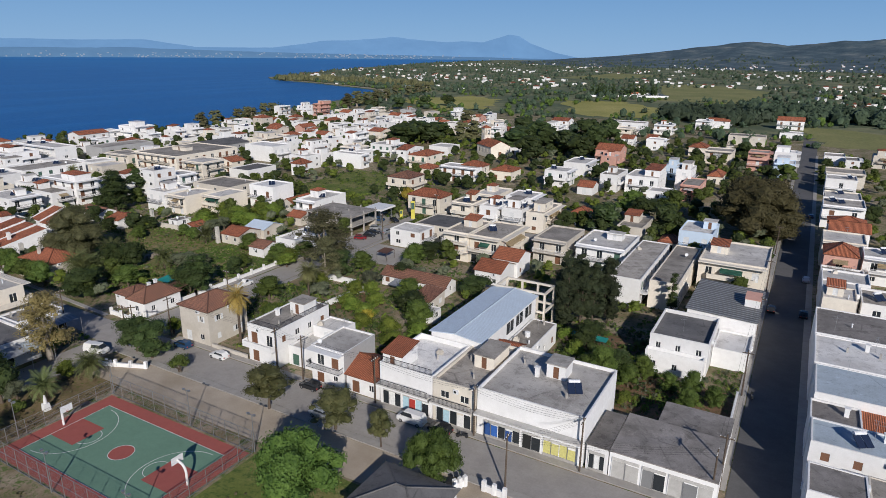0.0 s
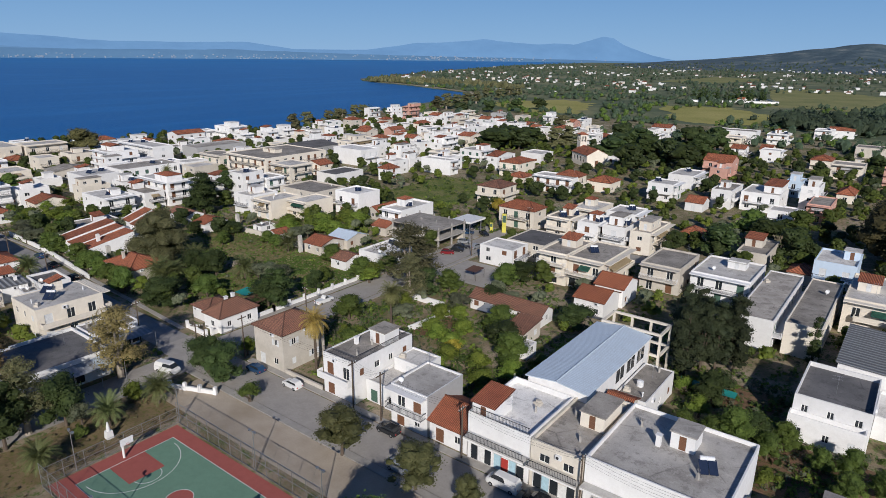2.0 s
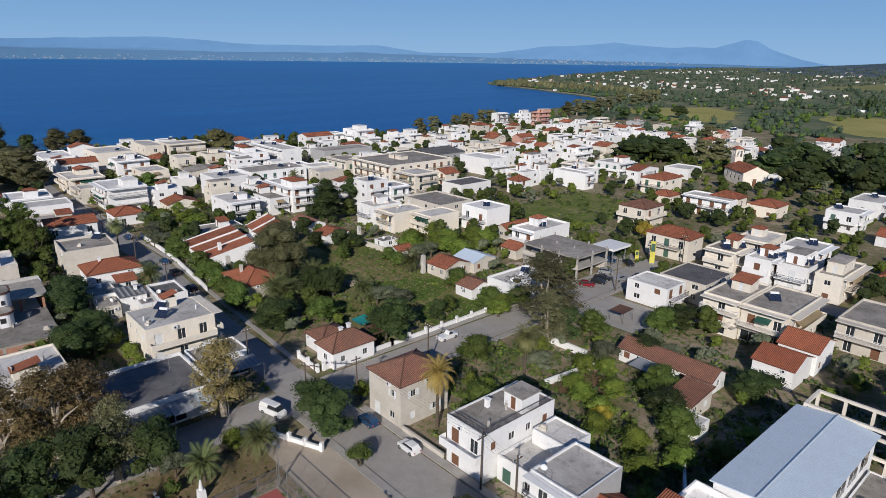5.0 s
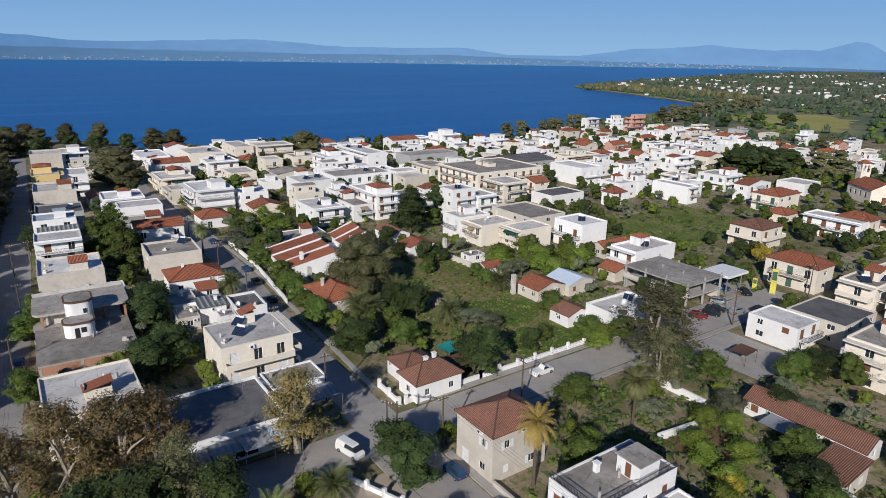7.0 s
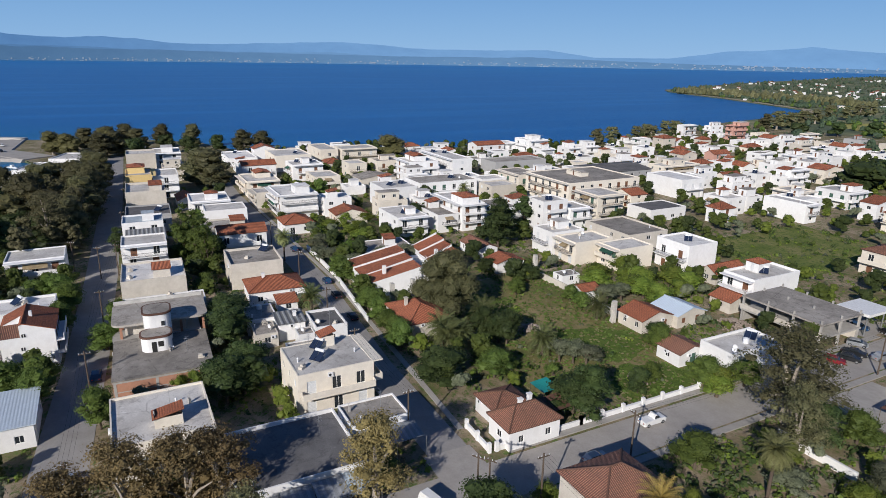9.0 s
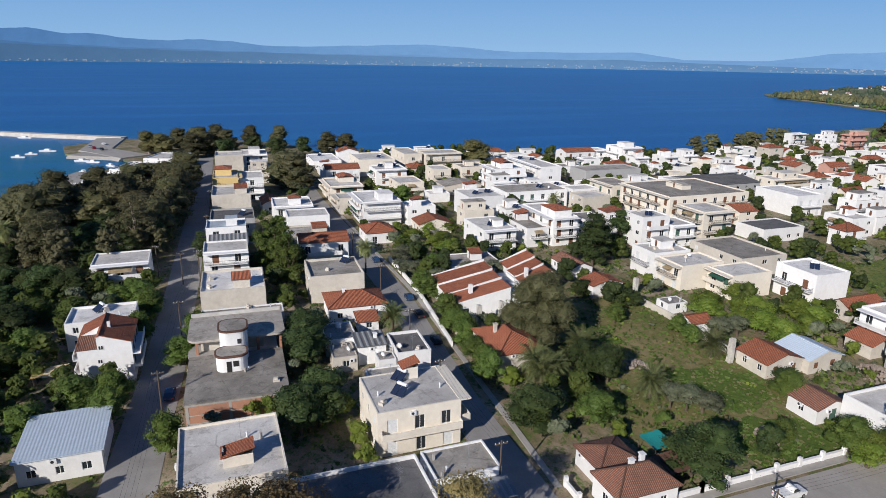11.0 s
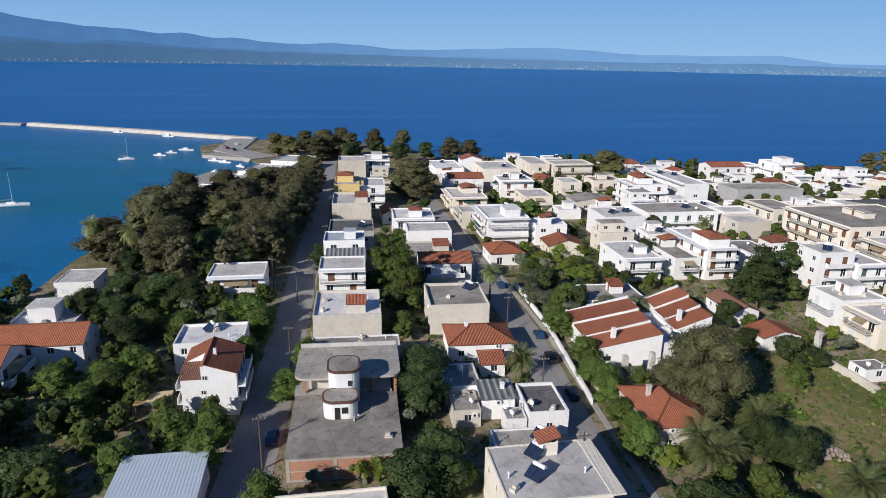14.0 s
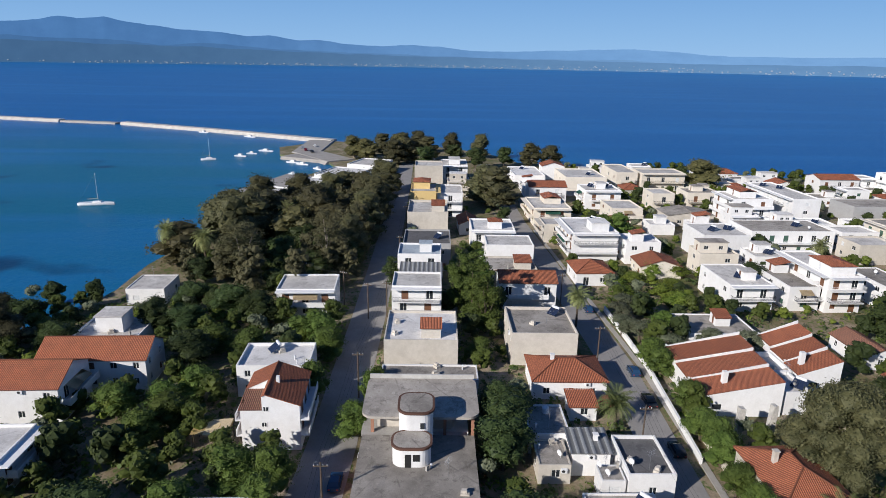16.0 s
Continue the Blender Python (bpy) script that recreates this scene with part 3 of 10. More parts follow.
def house(x0, y0, x1, y1, h, wall=None, roof="pale", label="", turn=0.0, floors=None, blank="", balcony="", rise=1.6, tile=None,
          shutter=None, detail=1, pent=None, heater=0, shop="", name="house", parapet=0.45, cover=None, chimney=0, aerial=None, door="", rng=None, awning="", thick=0.0, keep=True, category="house", group="", sides=None, upper=True, roof_rail="", wide=0.0, bare=False):
    """A house over a rectangle in the plan: walls with real openings, a flat or pitched roof, balconies, and what stands on the roof."""
    rng = rng or random.Random(int(abs(x0 * 7 + y0 * 13) * 10))
    wall = wall or WHITE
    w, d = x1 - x0, y1 - y0
    cx, cy = (x0 + x1) / 2, (y0 + y1) / 2
    if cy > 150 or cx < -215:
        detail = 0
    if keep:
        TAKEN.append((x0 - 0.3, y0 - 0.3, x1 + 0.3, y1 + 0.3))
    ob = base(name, cx, cy, 0, turn, label, category, group)
    flat = roof in ROOFS
    floors = floors or max(1, round((h - (0.4 if flat else 0)) / 3.1))
    body = h - (parapet if flat else 0)
    fh = body / floors
    xs, ys = w / 2, d / 2
    corners = {"s": ((-xs, -ys), (xs, -ys)), "e": ((xs, -ys), (xs, ys)), "n": ((xs, ys), (-xs, ys)), "w": ((-xs, ys), (-xs, -ys))}
    bm = bmesh.new()
    todo = []
    plain_sides = blank + ("n" if cy > 30 else "") + ("w" if cx < 0 else "")
    sh = shutter or rng.choice([SHUTTER, SHUTTER, SHUTTER_W, SHUTTER_G])
    for side, (a, b) in corners.items():
        size = w if side in "sn" else d
        holes = []
        if side not in plain_sides and size > 2.6:
            count = max(1, int(size / (3.3 if detail else 4.2 if cy < 290 and cx > -290 else 6.0)))
            for fl in range(floors if upper else 1):
                for i in range(count):
                    mid = size * (i + 0.5) / count + rng.uniform(-0.25, 0.25)
                    z = fl * fh
                    if side in shop and fl == 0:
                        ww = min(size / count - 0.5, 3.4)
                        holes.append((mid - ww / 2, 0.25, mid + ww / 2, min(2.6, fh - 0.5), "shop"))
                    elif side in balcony and fl > 0 or side in balcony and rng.random() < 0.4 or (side in door and fl == 0 and i == 0):
                        holes.append((mid - 0.75, z + 0.12, mid + 0.75, z + 2.3, "door"))
                    elif rng.random() < 0.85:
                        ww = wide or (rng.choice((0.5, 0.6, 0.45)) if detail else rng.choice((0.6, 0.8, 0.7)))
                        holes.append((mid - ww, z + 1.0, mid + ww, z + 2.2, "win"))
        holes = [q for q in holes if q[0] > 0.15 and q[2] < size - 0.15 and q[3] < body - 0.1]
        facade(bm, a, b, 0, h if flat else body, [q[:4] for q in holes], 1 if sides and side in sides else 0)
        ang = {"s": 0, "e": 90, "n": 180, "w": 270}[side]
        u = (Vector(b) - Vector(a)).normalized()
        inw = Vector((-u.y, u.x))
        for q in holes:
            p = Vector(a) + u * (q[0] + q[2]) / 2 + inw * (REVEAL - 0.04)
            todo.append((pose(p.x, p.y, q[1], 0, 0, ang), q[2] - q[0], q[3] - q[1], q[4]))
        if side in balcony:
            for fl in range(1, floors):
                run = size * rng.choice((0.96, 0.96, 0.7))
                deep = 1.6
                mesh, run = rail_mesh(min(run, size), RAILWHITE if rng.random() < 0.4 else RAIL, False, 1.2)
                mid = Vector(a) + u * size / 2 - inw * deep / 2
                bb = bmesh.new()
                box(bb, -run / 2, -deep / 2, -0.16, run / 2, deep / 2, 0.02)
                bal = part("balcony", bb, wall, ob)
                bal.matrix_basis = pose(mid.x, mid.y, fl * fh, 0, 0, ang)
                if rng.random() < 0.35:
                    mesh, _ = rail_mesh(run, wall, True, 1.2)
                piece("railing", mesh, bal, pose(0, -deep / 2 + 0.08, 0.02))
                if rng.random() < (0.3 if detail else 0.15) or side in awning:
                    ab = bmesh.new()
                    aw = rng.uniform(2.5, max(2.6, run * 0.7))
                    v = [ab.verts.new(q) for q in ((-aw / 2, deep / 2, 2.35), (aw / 2, deep / 2, 2.35), (aw / 2, -deep / 2, 1.55), (-aw / 2, -deep / 2, 1.55))]
                    f = ab.faces.new(v)
                    bmesh.ops.solidify(ab, geom=[f], thickness=0.03)
                    part("awning", ab, rng.choice((CANVAS, CANVAS, AWNING_G, RAILWHITE)), bal, "sloping fabric sun awning")
            if flat and floors > 1 and rng.random() < 0.65:
                bb = bmesh.new()
                box(bb, -size / 2, -0.8, -0.18, size / 2, 0.8, 0.02)
                mid = Vector(a) + u * size / 2 - inw * 0.8
                cano = part("canopy", bb, wall, ob)
                cano.matrix_basis = pose(mid.x, mid.y, body + 0.05, 0, 0, ang)
    if flat:
        t = 0.22
        lo = [bm.verts.new((px, py, h)) for px, py in ((-xs, -ys), (xs, -ys), (xs, ys), (-xs, ys))]
        ti = [bm.verts.new((px, py, h)) for px, py in ((-xs + t, -ys + t), (xs - t, -ys + t), (xs - t, ys - t), (-xs + t, ys - t))]
        bi = [bm.verts.new((px, py, body - 0.05)) for px, py in ((-xs + t, -ys + t), (xs - t, -ys + t), (xs - t, ys - t), (-xs + t, ys - t))]
        for k in range(4):
            j = (k + 1) % 4
            bm.faces.new((lo[k], lo[j], ti[j], ti[k]))
            bm.faces.new((ti[k], ti[j], bi[j], bi[k]))
    else:
        gable_walls(bm, -xs, -ys, xs, ys, body, rise * (1 - 0.0), roof)
    part("wall", bm, [wall, sides[sorted(sides)[0]]] if sides else wall, ob)
    bm = bmesh.new()
    if flat:
        t = 0.2
        box(bm, -xs + t, -ys + t, body - 0.2, xs - t, ys - t, body)
        part("roof", bm, ROOFS[roof], ob)
    else:
        over = 0.35
        k = rise / ((min(w, d) / 2) if roof == "hip" else (d / 2 if roof == "gable_x" else w / 2 if roof == "gable_y" else (d if roof[-1] in "sn" else w)))
        pitched(bm, -xs, -ys, xs, ys, body - k * over + 0.03, rise + k * over, roof, over)
        part("roof", bm, cover or tile or TILE, ob, "clay tiled roof" if not cover else "")
        bm = bmesh.new()
        if roof == "hip" or roof.startswith("gable"):
            zt = body + rise + 0.06
            if roof == "hip":
                kk = min(w, d) / 2
                ends = [(-xs + kk, 0, zt), (xs - kk, 0, zt)] if w >= d else [(0, -ys + kk, zt), (0, ys - kk, zt)]
                e = over
                rows = [((sx * (xs + e), sy * (ys + e), body - k * e + 0.08), ends[0] if (sx < 0 if w >= d else sy < 0) else ends[1]) for sx in (-1, 1) for sy in (-1, 1)] + [tuple(ends)]
            else:
                rows = [((-xs - over, 0, zt), (xs + over, 0, zt))] if roof == "gable_x" else [((0, -ys - over, zt), (0, ys + over, zt))]
            for p, q in rows:
                if (Vector(p) - Vector(q)).length > 0.3:
                    tube(bm, p, q, 0.12, sides=6)
            part("ridge", bm, tile or TILE if not cover else cover, ob)
        else:
            bm.free()
    # windows and doors
    for m, ww, hh, what in todo:
        if what == "win":
            closed = rng.random() < 0.3
            if not detail and not closed:
                piece("window", glazed_mesh(ww, hh), ob, m)
                continue
            win = piece("window", window_mesh(ww, hh, FRAMEWHITE), ob, m)
            if closed:
                piece("shutter", slatted_mesh(ww, hh, sh), win, pose(0, -0.035, 0), "closed louvred shutter")
            else:
                piece("pane", pane_mesh(ww, hh), win, Matrix())
                if detail > 1 and rng.random() < 0.6:
                    for sx in (-1, 1):
                        piece("shutter", slatted_mesh(ww / 2, hh, sh), win, pose(sx * (ww * 0.75 + 0.02), -REVEAL + 0.02, 0), "open louvred shutter")
        elif what == "door":
            if rng.random() < 0.5:
                piece("door", slatted_mesh(ww, hh, sh), ob, m, "louvred balcony door")
            elif not detail:
                piece("window", glazed_mesh(ww, hh), ob, m)
            else:
                win = piece("window", window_mesh(ww, hh, FRAMEWHITE), ob, m)
                piece("pane", pane_mesh(ww, hh), win, Matrix())
        else:
            win = piece("shop_window", window_mesh(round(ww, 1), round(hh, 1), FRAMEWHITE), ob, m)
            piece("pane", pane_mesh(round(ww, 1), round(hh, 1)), win, Matrix())
    if shop:
        for side in shop:
            a, b = corners[side]
            size = w if side in "sn" else d
            u = (Vector(b) - Vector(a)).normalized()
            mid = (Vector(a) + Vector(b)) / 2 + Vector((u.y, -u.x)) * 0.55
            bb = bmesh.new()
            box(bb, -size / 2, -0.55, -0.12, size / 2, 0.55, 0.0)
            can = part("canopy", bb, CONCRETE, ob, "thin concrete shopfront canopy")
            can.matrix_basis = pose(mid.x, mid.y, min(3.0, fh), 0, 0, {"s": 0, "e": 90, "n": 180, "w": 270}[side])
    rot = Matrix.Rotation(radians(turn), 2)
    def spot(px, py):
        q = rot @ Vector((px, py))
        return cx + q.x, cy + q.y
    if pent:
        # stair house: share of the plan and its own roof
        px, py, pw, pd, ph, proof = pent
        bm = bmesh.new()
        ax, ay = -xs + px * w, -ys + py * d
        for (a, b), hole in zip((((ax, ay), (ax + pw, ay)), ((ax + pw, ay), (ax + pw, ay + pd)), ((ax + pw, ay + pd), (ax, ay + pd)), ((ax, ay + pd), (ax, ay))),
                                ([(pw / 2 - 0.45, body + 0.05, pw / 2 + 0.45, body + 2.0)], [(1.2, body + 0.9, 2.4, body + 2.0), (pd - 2.4, body + 0.9, pd - 1.2, body + 2.0)] if pd > 5.5 and ph > 2.5 else [], [], [])):
            facade(bm, a, b, body, body + ph, hole)
        pen = part("stair_house", bm, wall, ob)
        piece("door", slatted_mesh(0.9, 1.95, rng.choice((SHUTTER, SHUTTER_W))), pen, pose(ax + pw / 2, ay + REVEAL - 0.05, body + 0.05))
        if pd > 5.5 and ph > 2.5:
            for yy in (ay + 1.8, ay + pd - 1.8):
                piece("window", glazed_mesh(1.2, 1.1), pen, pose(ax + pw - REVEAL + 0.04, yy, body + 0.9, 0, 0, 90))
        bm = bmesh.new()
        if proof == "flat":
            box(bm, ax - 0.2, ay - 0.2, body + ph, ax + pw + 0.2, ay + pd + 0.2, body + ph + 0.15)
            part("roof", bm, ROOFS["pale" if not flat else roof], pen)
        else:
            pitched(bm, ax, ay, ax + pw, ay + pd, body + ph + 0.1, 0.8, proof, 0.25)
            part("roof", bm, TILE, pen, "small clay tiled roof")
    for side in roof_rail:
        size = w if side in "sn" else d
        mesh, _ = rail_mesh(size - 0.2, RAIL)
        a, b = corners[side]
        mid = (Vector(a) + Vector(b)) * 0.5 * 0.985
        piece("roof_railing", mesh, ob, pose(mid.x, mid.y, h, 0, 0, {"s": 0, "e": 90, "n": 180, "w": 270}[side]), "dark metal railing round the roof terrace")
    if flat:
        for k in range(heater):
            hx, hy = spot(rng.uniform(-xs * 0.6, xs * 0.6), rng.uniform(-ys * 0.5, ys * 0.6))
            solar_heater(hx, hy, body, 37 + rng.uniform(-12, 12))
        if aerial if aerial is not None else rng.random() < (0.5 if detail else 0.25):
            hx, hy = spot(rng.uniform(-xs * 0.7, xs * 0.7), rng.uniform(-ys * 0.7, ys * 0.7))
            antenna(hx, hy, body, rng.uniform(0, 360))
        for k in range(0 if bare else rng.choice((1, 2, 3, 3)) if detail else rng.choice((0, 0, 1)) if cy < 300 and cx > -300 else 0):
            roof_clutter(*spot(rng.uniform(-xs * 0.8, xs * 0.8), rng.uniform(-ys * 0.8, ys * 0.8)), body, rng)
        if detail and not bare and rng.random() < 0.12:
            water_tank(*spot(rng.uniform(-xs * 0.6, xs * 0.6), rng.uniform(-ys * 0.6, ys * 0.6)), body)
    for k in range(chimney):
        bm = bmesh.new()
        px, py = rng.uniform(-xs * 0.5, xs * 0.5), rng.uniform(-ys * 0.5, ys * 0.5)
        zt = h + (1.0 if flat else rise + 0.6)
        box(bm, px - 0.3, py - 0.3, body - 0.1, px + 0.3, py + 0.3, zt)
        box(bm, px - 0.4, py - 0.4, zt, px + 0.4, py + 0.4, zt + 0.12)
        part("chimney", bm, wall, ob)
    if detail:
        for side in "sewn":
            if rng.random() < 0.4 and side not in plain_sides:
                a, b = corners[side]
                size = w if side in "sn" else d
                u = (Vector(b) - Vector(a)).normalized()
                p = Vector(a) + u * size * rng.uniform(0.2, 0.8)
                air_conditioner(ob, pose(p.x, p.y, body - 0.95, 0, 0, {"s": 0, "e": 90, "n": 180, "w": 270}[side]))
    return ob


# ---- trees ----


ICO = {}


def ico(sub):
    if sub not in ICO:
        bm = bmesh.new()
        bmesh.ops.create_icosphere(bm, subdivisions=sub, radius=1.0)
        ICO[sub] = (np.array([q.co[:] for q in bm.verts]), np.array([[q.index for q in t.verts] for t in bm.faces]))
        bm.free()
    return ICO[sub]


def leaf_cloud(name, seed, lobes, count, leaf, mat, flatness=1.2, squash=1.0, core=1, heart=0.78):
    """A crown: leaf sprays scattered over uneven lobes round a dense heart of foliage, with gaps between them."""
    r = np.random.RandomState(seed)
    lobes = np.array(lobes, dtype=float)
    vol = lobes[:, 3] * lobes[:, 4]
    pick = r.choice(len(lobes), count, p=vol / vol.sum())
    d = r.normal(size=(count, 3))
    d /= np.linalg.norm(d, axis=1)[:, None]
    low = d[:, 2] < -0.45
    d[low, 2] *= -0.6
    rad = np.where(r.rand(count) < 0.8, r.uniform(0.78, 1.06, count), r.uniform(1.0, 1.3, count))
    c = lobes[pick, :3] + d * rad[:, None] * lobes[pick][:, [3, 3, 4]]
    nrm = d + r.normal(size=(count, 3)) * flatness * 0.6
    nrm[:, 2] += 0.25
    nrm /= np.linalg.norm(nrm, axis=1)[:, None]
    t = np.cross(nrm, r.normal(size=(count, 3)))
    t /= np.linalg.norm(t, axis=1)[:, None]
    b = np.cross(nrm, t)
    s = leaf * r.uniform(0.5, 1.3, count)[:, None]
    q = r.uniform(0.45, 0.8, count)[:, None] * s
    v = np.stack([c - t * s, c - b * q + nrm * q * 0.25, c + t * s, c + b * q + nrm * q * 0.25], 1).reshape(-1, 3).tolist()
    f = np.arange(count * 4).reshape(-1, 4).tolist()
    cv, cf = ico(core)
    for k in lobes:
        w = cv * (1 + r.uniform(-0.2, 0.12, (len(cv), 1))) * (k[3] * heart, k[3] * heart, k[4] * heart) + k[:3]
        f += (cf + len(v)).tolist()
        v += w.tolist()
    me = bpy.data.meshes.new(name)
    me.from_pydata(v, [], f)
    me.materials.append(mat)
    return me


def random_lobes(r, n, radius, z0, z1, size):
    out = []
    for i in range(n):
        a, k = r.uniform(0, 6.28), r.uniform(0.0, 1.0) ** 0.6
        z = r.uniform(z0, z1)
        wide = radius * (1 - 0.5 * abs((z - z0) / max(0.1, z1 - z0) - 0.3) ** 1.3 * 1.5) - size * 0.6
        s = size * r.uniform(0.75, 1.3)
        out.append((math.cos(a) * k * wide, math.sin(a) * k * wide, z, s, s * r.uniform(0.7, 0.95)))
    return out


TREES = {}
THIN = {}
FINE = {}
MID = {}
GROVE = {}
SOLE = ("greatgum", "fullgum", "fresh")


def tree_kind(key, label, category, height, radius, leaf, mat, count, lobes, lobe, bark=None, foot=0.3, variants=2, trunk=0.18, low=0.35):
    made = []
    for k in range(variants):
        r = random.Random(hash_of(key) + k)
        lb = random_lobes(r, lobes, radius, height * low, height - lobe * 0.8, lobe)
        crown = leaf_cloud(f"{key}_crown_{k}", hash_of(key) + k, lb, count, leaf, LEAF[mat], 0.8, heart=0.9 if key in SOLE else 0.78)
        if k == 0:
            gum = "gum" in key
            FINE[key] = leaf_cloud(f"{key}_fine", hash_of(key) + 5, lb + random_lobes(r, lobes, radius, height * low, height - lobe * 0.6, lobe * 0.6), int(count * (2.9 if gum else 2.3)), leaf * (0.40 if gum else 0.46), LEAF[mat], 0.8, core=1, heart=0.42 if gum else 0.76)
        bm = bmesh.new()
        fork = height * foot
        tube(bm, (0, 0, -0.2), (0, 0, fork * 0.5), trunk * 1.25, trunk, 7, caps=False)
        tube(bm, (0, 0, fork * 0.5), (r.uniform(-0.1, 0.1), r.uniform(-0.1, 0.1), fork), trunk, trunk * 0.85, 7, caps=False)
        for q in lb[:7]:
            mid = Vector((q[0] * 0.45, q[1] * 0.45, fork + (q[2] - fork) * 0.55))
            tube(bm, (0, 0, fork * 0.95), mid, trunk * 0.6, trunk * 0.36, 5, caps=False)
            tube(bm, mid, q[:3], trunk * 0.36, trunk * 0.12, 5, caps=False)
        me = bpy.data.meshes.new(f"{key}_trunk_{k}")
        bm.to_mesh(me)
        bm.free()
        me.materials.append(bark or BARK)
        made.append((me, crown))
        if k == 0:
            THIN[key] = leaf_cloud(f"{key}_thin", hash_of(key) + 77, lb, count // 7, leaf * 1.35, LEAF[mat], 0.7, core=1, heart=0.9)
            if "gum" in key:
                lb = random_lobes(r, 28, radius, height * 0.16, height - 1.7, 2.0)
            MID[key] = leaf_cloud(f"{key}_mid", hash_of(key) + 78, lb, int(count * 0.75), leaf * 0.8, LEAF["gumdeep" if mat == "gumbrown" else "gumolive" if mat == "gum" else mat], 0.8, heart=0.86)
    TREES[key] = (made, label, category, height, radius)


def hash_of(key):
    return sum(ord(c) * (i + 3) for i, c in enumerate(key)) % 9973


def plant(key, x, y, height=None, wide=None, z=0.0, rng=random, group="", name=None):
    made, label, category, h0, r0 = TREES[key]
    sz = (height or h0) / h0
    sx = (wide / r0) if wide else sz
    if group and key in THIN and (y > 112 or x < -125 or key in ("shrub", "bushy")):
        GROVE.setdefault(key, []).append((x, y, sx, sz, rng.uniform(0, 6.28)))
        return None
    trunk, crown = made[rng.randrange(len(made))]
    ob = base(name or category.replace(" ", "_"), x, y, z, 0, label, category, group)
    ob.matrix_basis = Matrix.LocRotScale((x, y, z), Euler((0, 0, rng.uniform(0, 6.28))), (sx, sx, sz))
    if trunk:
        piece("trunk", trunk, ob, Matrix())
    if key in THIN:
        crown = crown if key in SOLE else THIN[key] if y > 290 else MID[key] if y > 150 or x < -262 else FINE[key]
    piece("crown", crown, ob, Matrix())
    return ob


def palm_kind(key, label, height, frond, mat, count=30, droop=1.0):
    made = []
    for k in range(2):
        r = random.Random(hash_of(key) + k)
        bm = bmesh.new()
        for i in range(8):
            tube(bm, (0, 0, height * i / 8 - 0.1), (0, 0, height * (i + 1) / 8), 0.30 - 0.006 * i, 0.24, 8, caps=i == 7)
        me = bpy.data.meshes.new(f"{key}_trunk_{k}")
        bm.to_mesh(me)
        bm.free()
        me.materials.append(BARK)
        v, f = [], []
        for i in range(count):
            a = i * 2.4 + r.uniform(-0.2, 0.2)
            up = 1.3 - (1.35 * droop) * (i / count) + r.uniform(-0.12, 0.12)
            p, step = Vector((0, 0, height)), frond / 10 * r.uniform(0.85, 1.1)
            out = Vector((math.cos(a), math.sin(a), 0))
            side = Vector((-out.y, out.x, 0))
            ang = up
            for j in range(10):
                fwd = out * math.cos(ang) + Vector((0, 0, math.sin(ang)))
                nxt = p + fwd * step
                wide = frond * 0.2 * math.sin((j + 1.2) / 11.5 * math.pi) ** 0.5
                for q in (0.0, 0.33, 0.67):
                    for s in (-1, 1):
                        o = p.lerp(nxt, q)
                        tip = o + side * s * wide + fwd * step * 1.5 - Vector((0, 0, wide * 0.28))
                        n0 = len(v)
                        v += [o, o + fwd * step * 0.24, tip]
                        f.append((n0, n0 + 1, n0 + 2))
                p = nxt
                ang -= 0.11 + 0.09 * (1.3 - up) * droop * 0.5
        cm = bpy.data.meshes.new(f"{key}_crown_{k}")
        cm.from_pydata([tuple(q) for q in v], [], f)
        cm.materials.append(LEAF[mat])
        made.append((me, cm))
    TREES[key] = (made, label, "palm", height + frond * 0.3, frond)


tree_kind("broad", "leafy green broadleaf tree with a rounded uneven crown", "tree", 7.0, 3.2, 0.30, "green", 1700, 20, 1.25, low=0.26)
tree_kind("dark", "dense dark green tree with a rounded crown", "tree", 8.0, 3.4, 0.32, "dark", 1700, 20, 1.35, low=0.24)
tree_kind("citrus", "low bright green citrus tree in a garden", "tree", 3.6, 1.9, 0.22, "bright", 1000, 9, 0.9, foot=0.22, low=0.32)
tree_kind("olive", "grey-green olive tree with a loose crown", "tree", 4.6, 2.4, 0.22, "olive", 1200, 10, 1.0)
tree_kind("gum", "tall eucalyptus with pale limbs and olive-brown leaves", "tree", 14.0, 4.6, 0.32, "gum", 3200, 34, 1.35, PALEBARK, trunk=0.42, low=0.22)
tree_kind("drygum", "tall eucalyptus with pale limbs and brownish leaves", "tree", 13.0, 4.4, 0.32, "gumbrown", 3000, 34, 1.35, PALEBARK, trunk=0.45, low=0.24)
tree_kind("greatgum", "huge dense eucalyptus clump with brown-green rounded crown", "tree", 17.0, 12.0, 0.24, "gumdeep", 34000, 80, 2.9, PALEBARK, trunk=0.6, low=0.14, variants=1)
tree_kind("fullgum", "large eucalyptus with dense grey-olive drooping crown", "tree", 15.0, 7.0, 0.17, "gumolive", 30000, 56, 1.9, PALEBARK, trunk=0.45, low=0.2, variants=1)
tree_kind("fresh", "bushy fresh green street tree with a full crown", "tree", 9.0, 6.4, 0.19, "fresh", 13000, 40, 1.6, low=0.2, variants=1)
tree_kind("pine", "dark green conifer with layered drooping branches", "tree", 10.0, 2.8, 0.28, "dark", 2400, 20, 1.0, foot=0.2, low=0.16)
tree_kind("cypress", "slim dark green cypress tree", "tree", 9.0, 1.1, 0.2, "dark", 1200, 14, 0.62, foot=0.12, low=0.1)
tree_kind("casuarina", "tall dark feathery conifer with columnar crown", "tree", 14.0, 2.6, 0.26, "shade", 3000, 26, 1.15, foot=0.15, low=0.12)
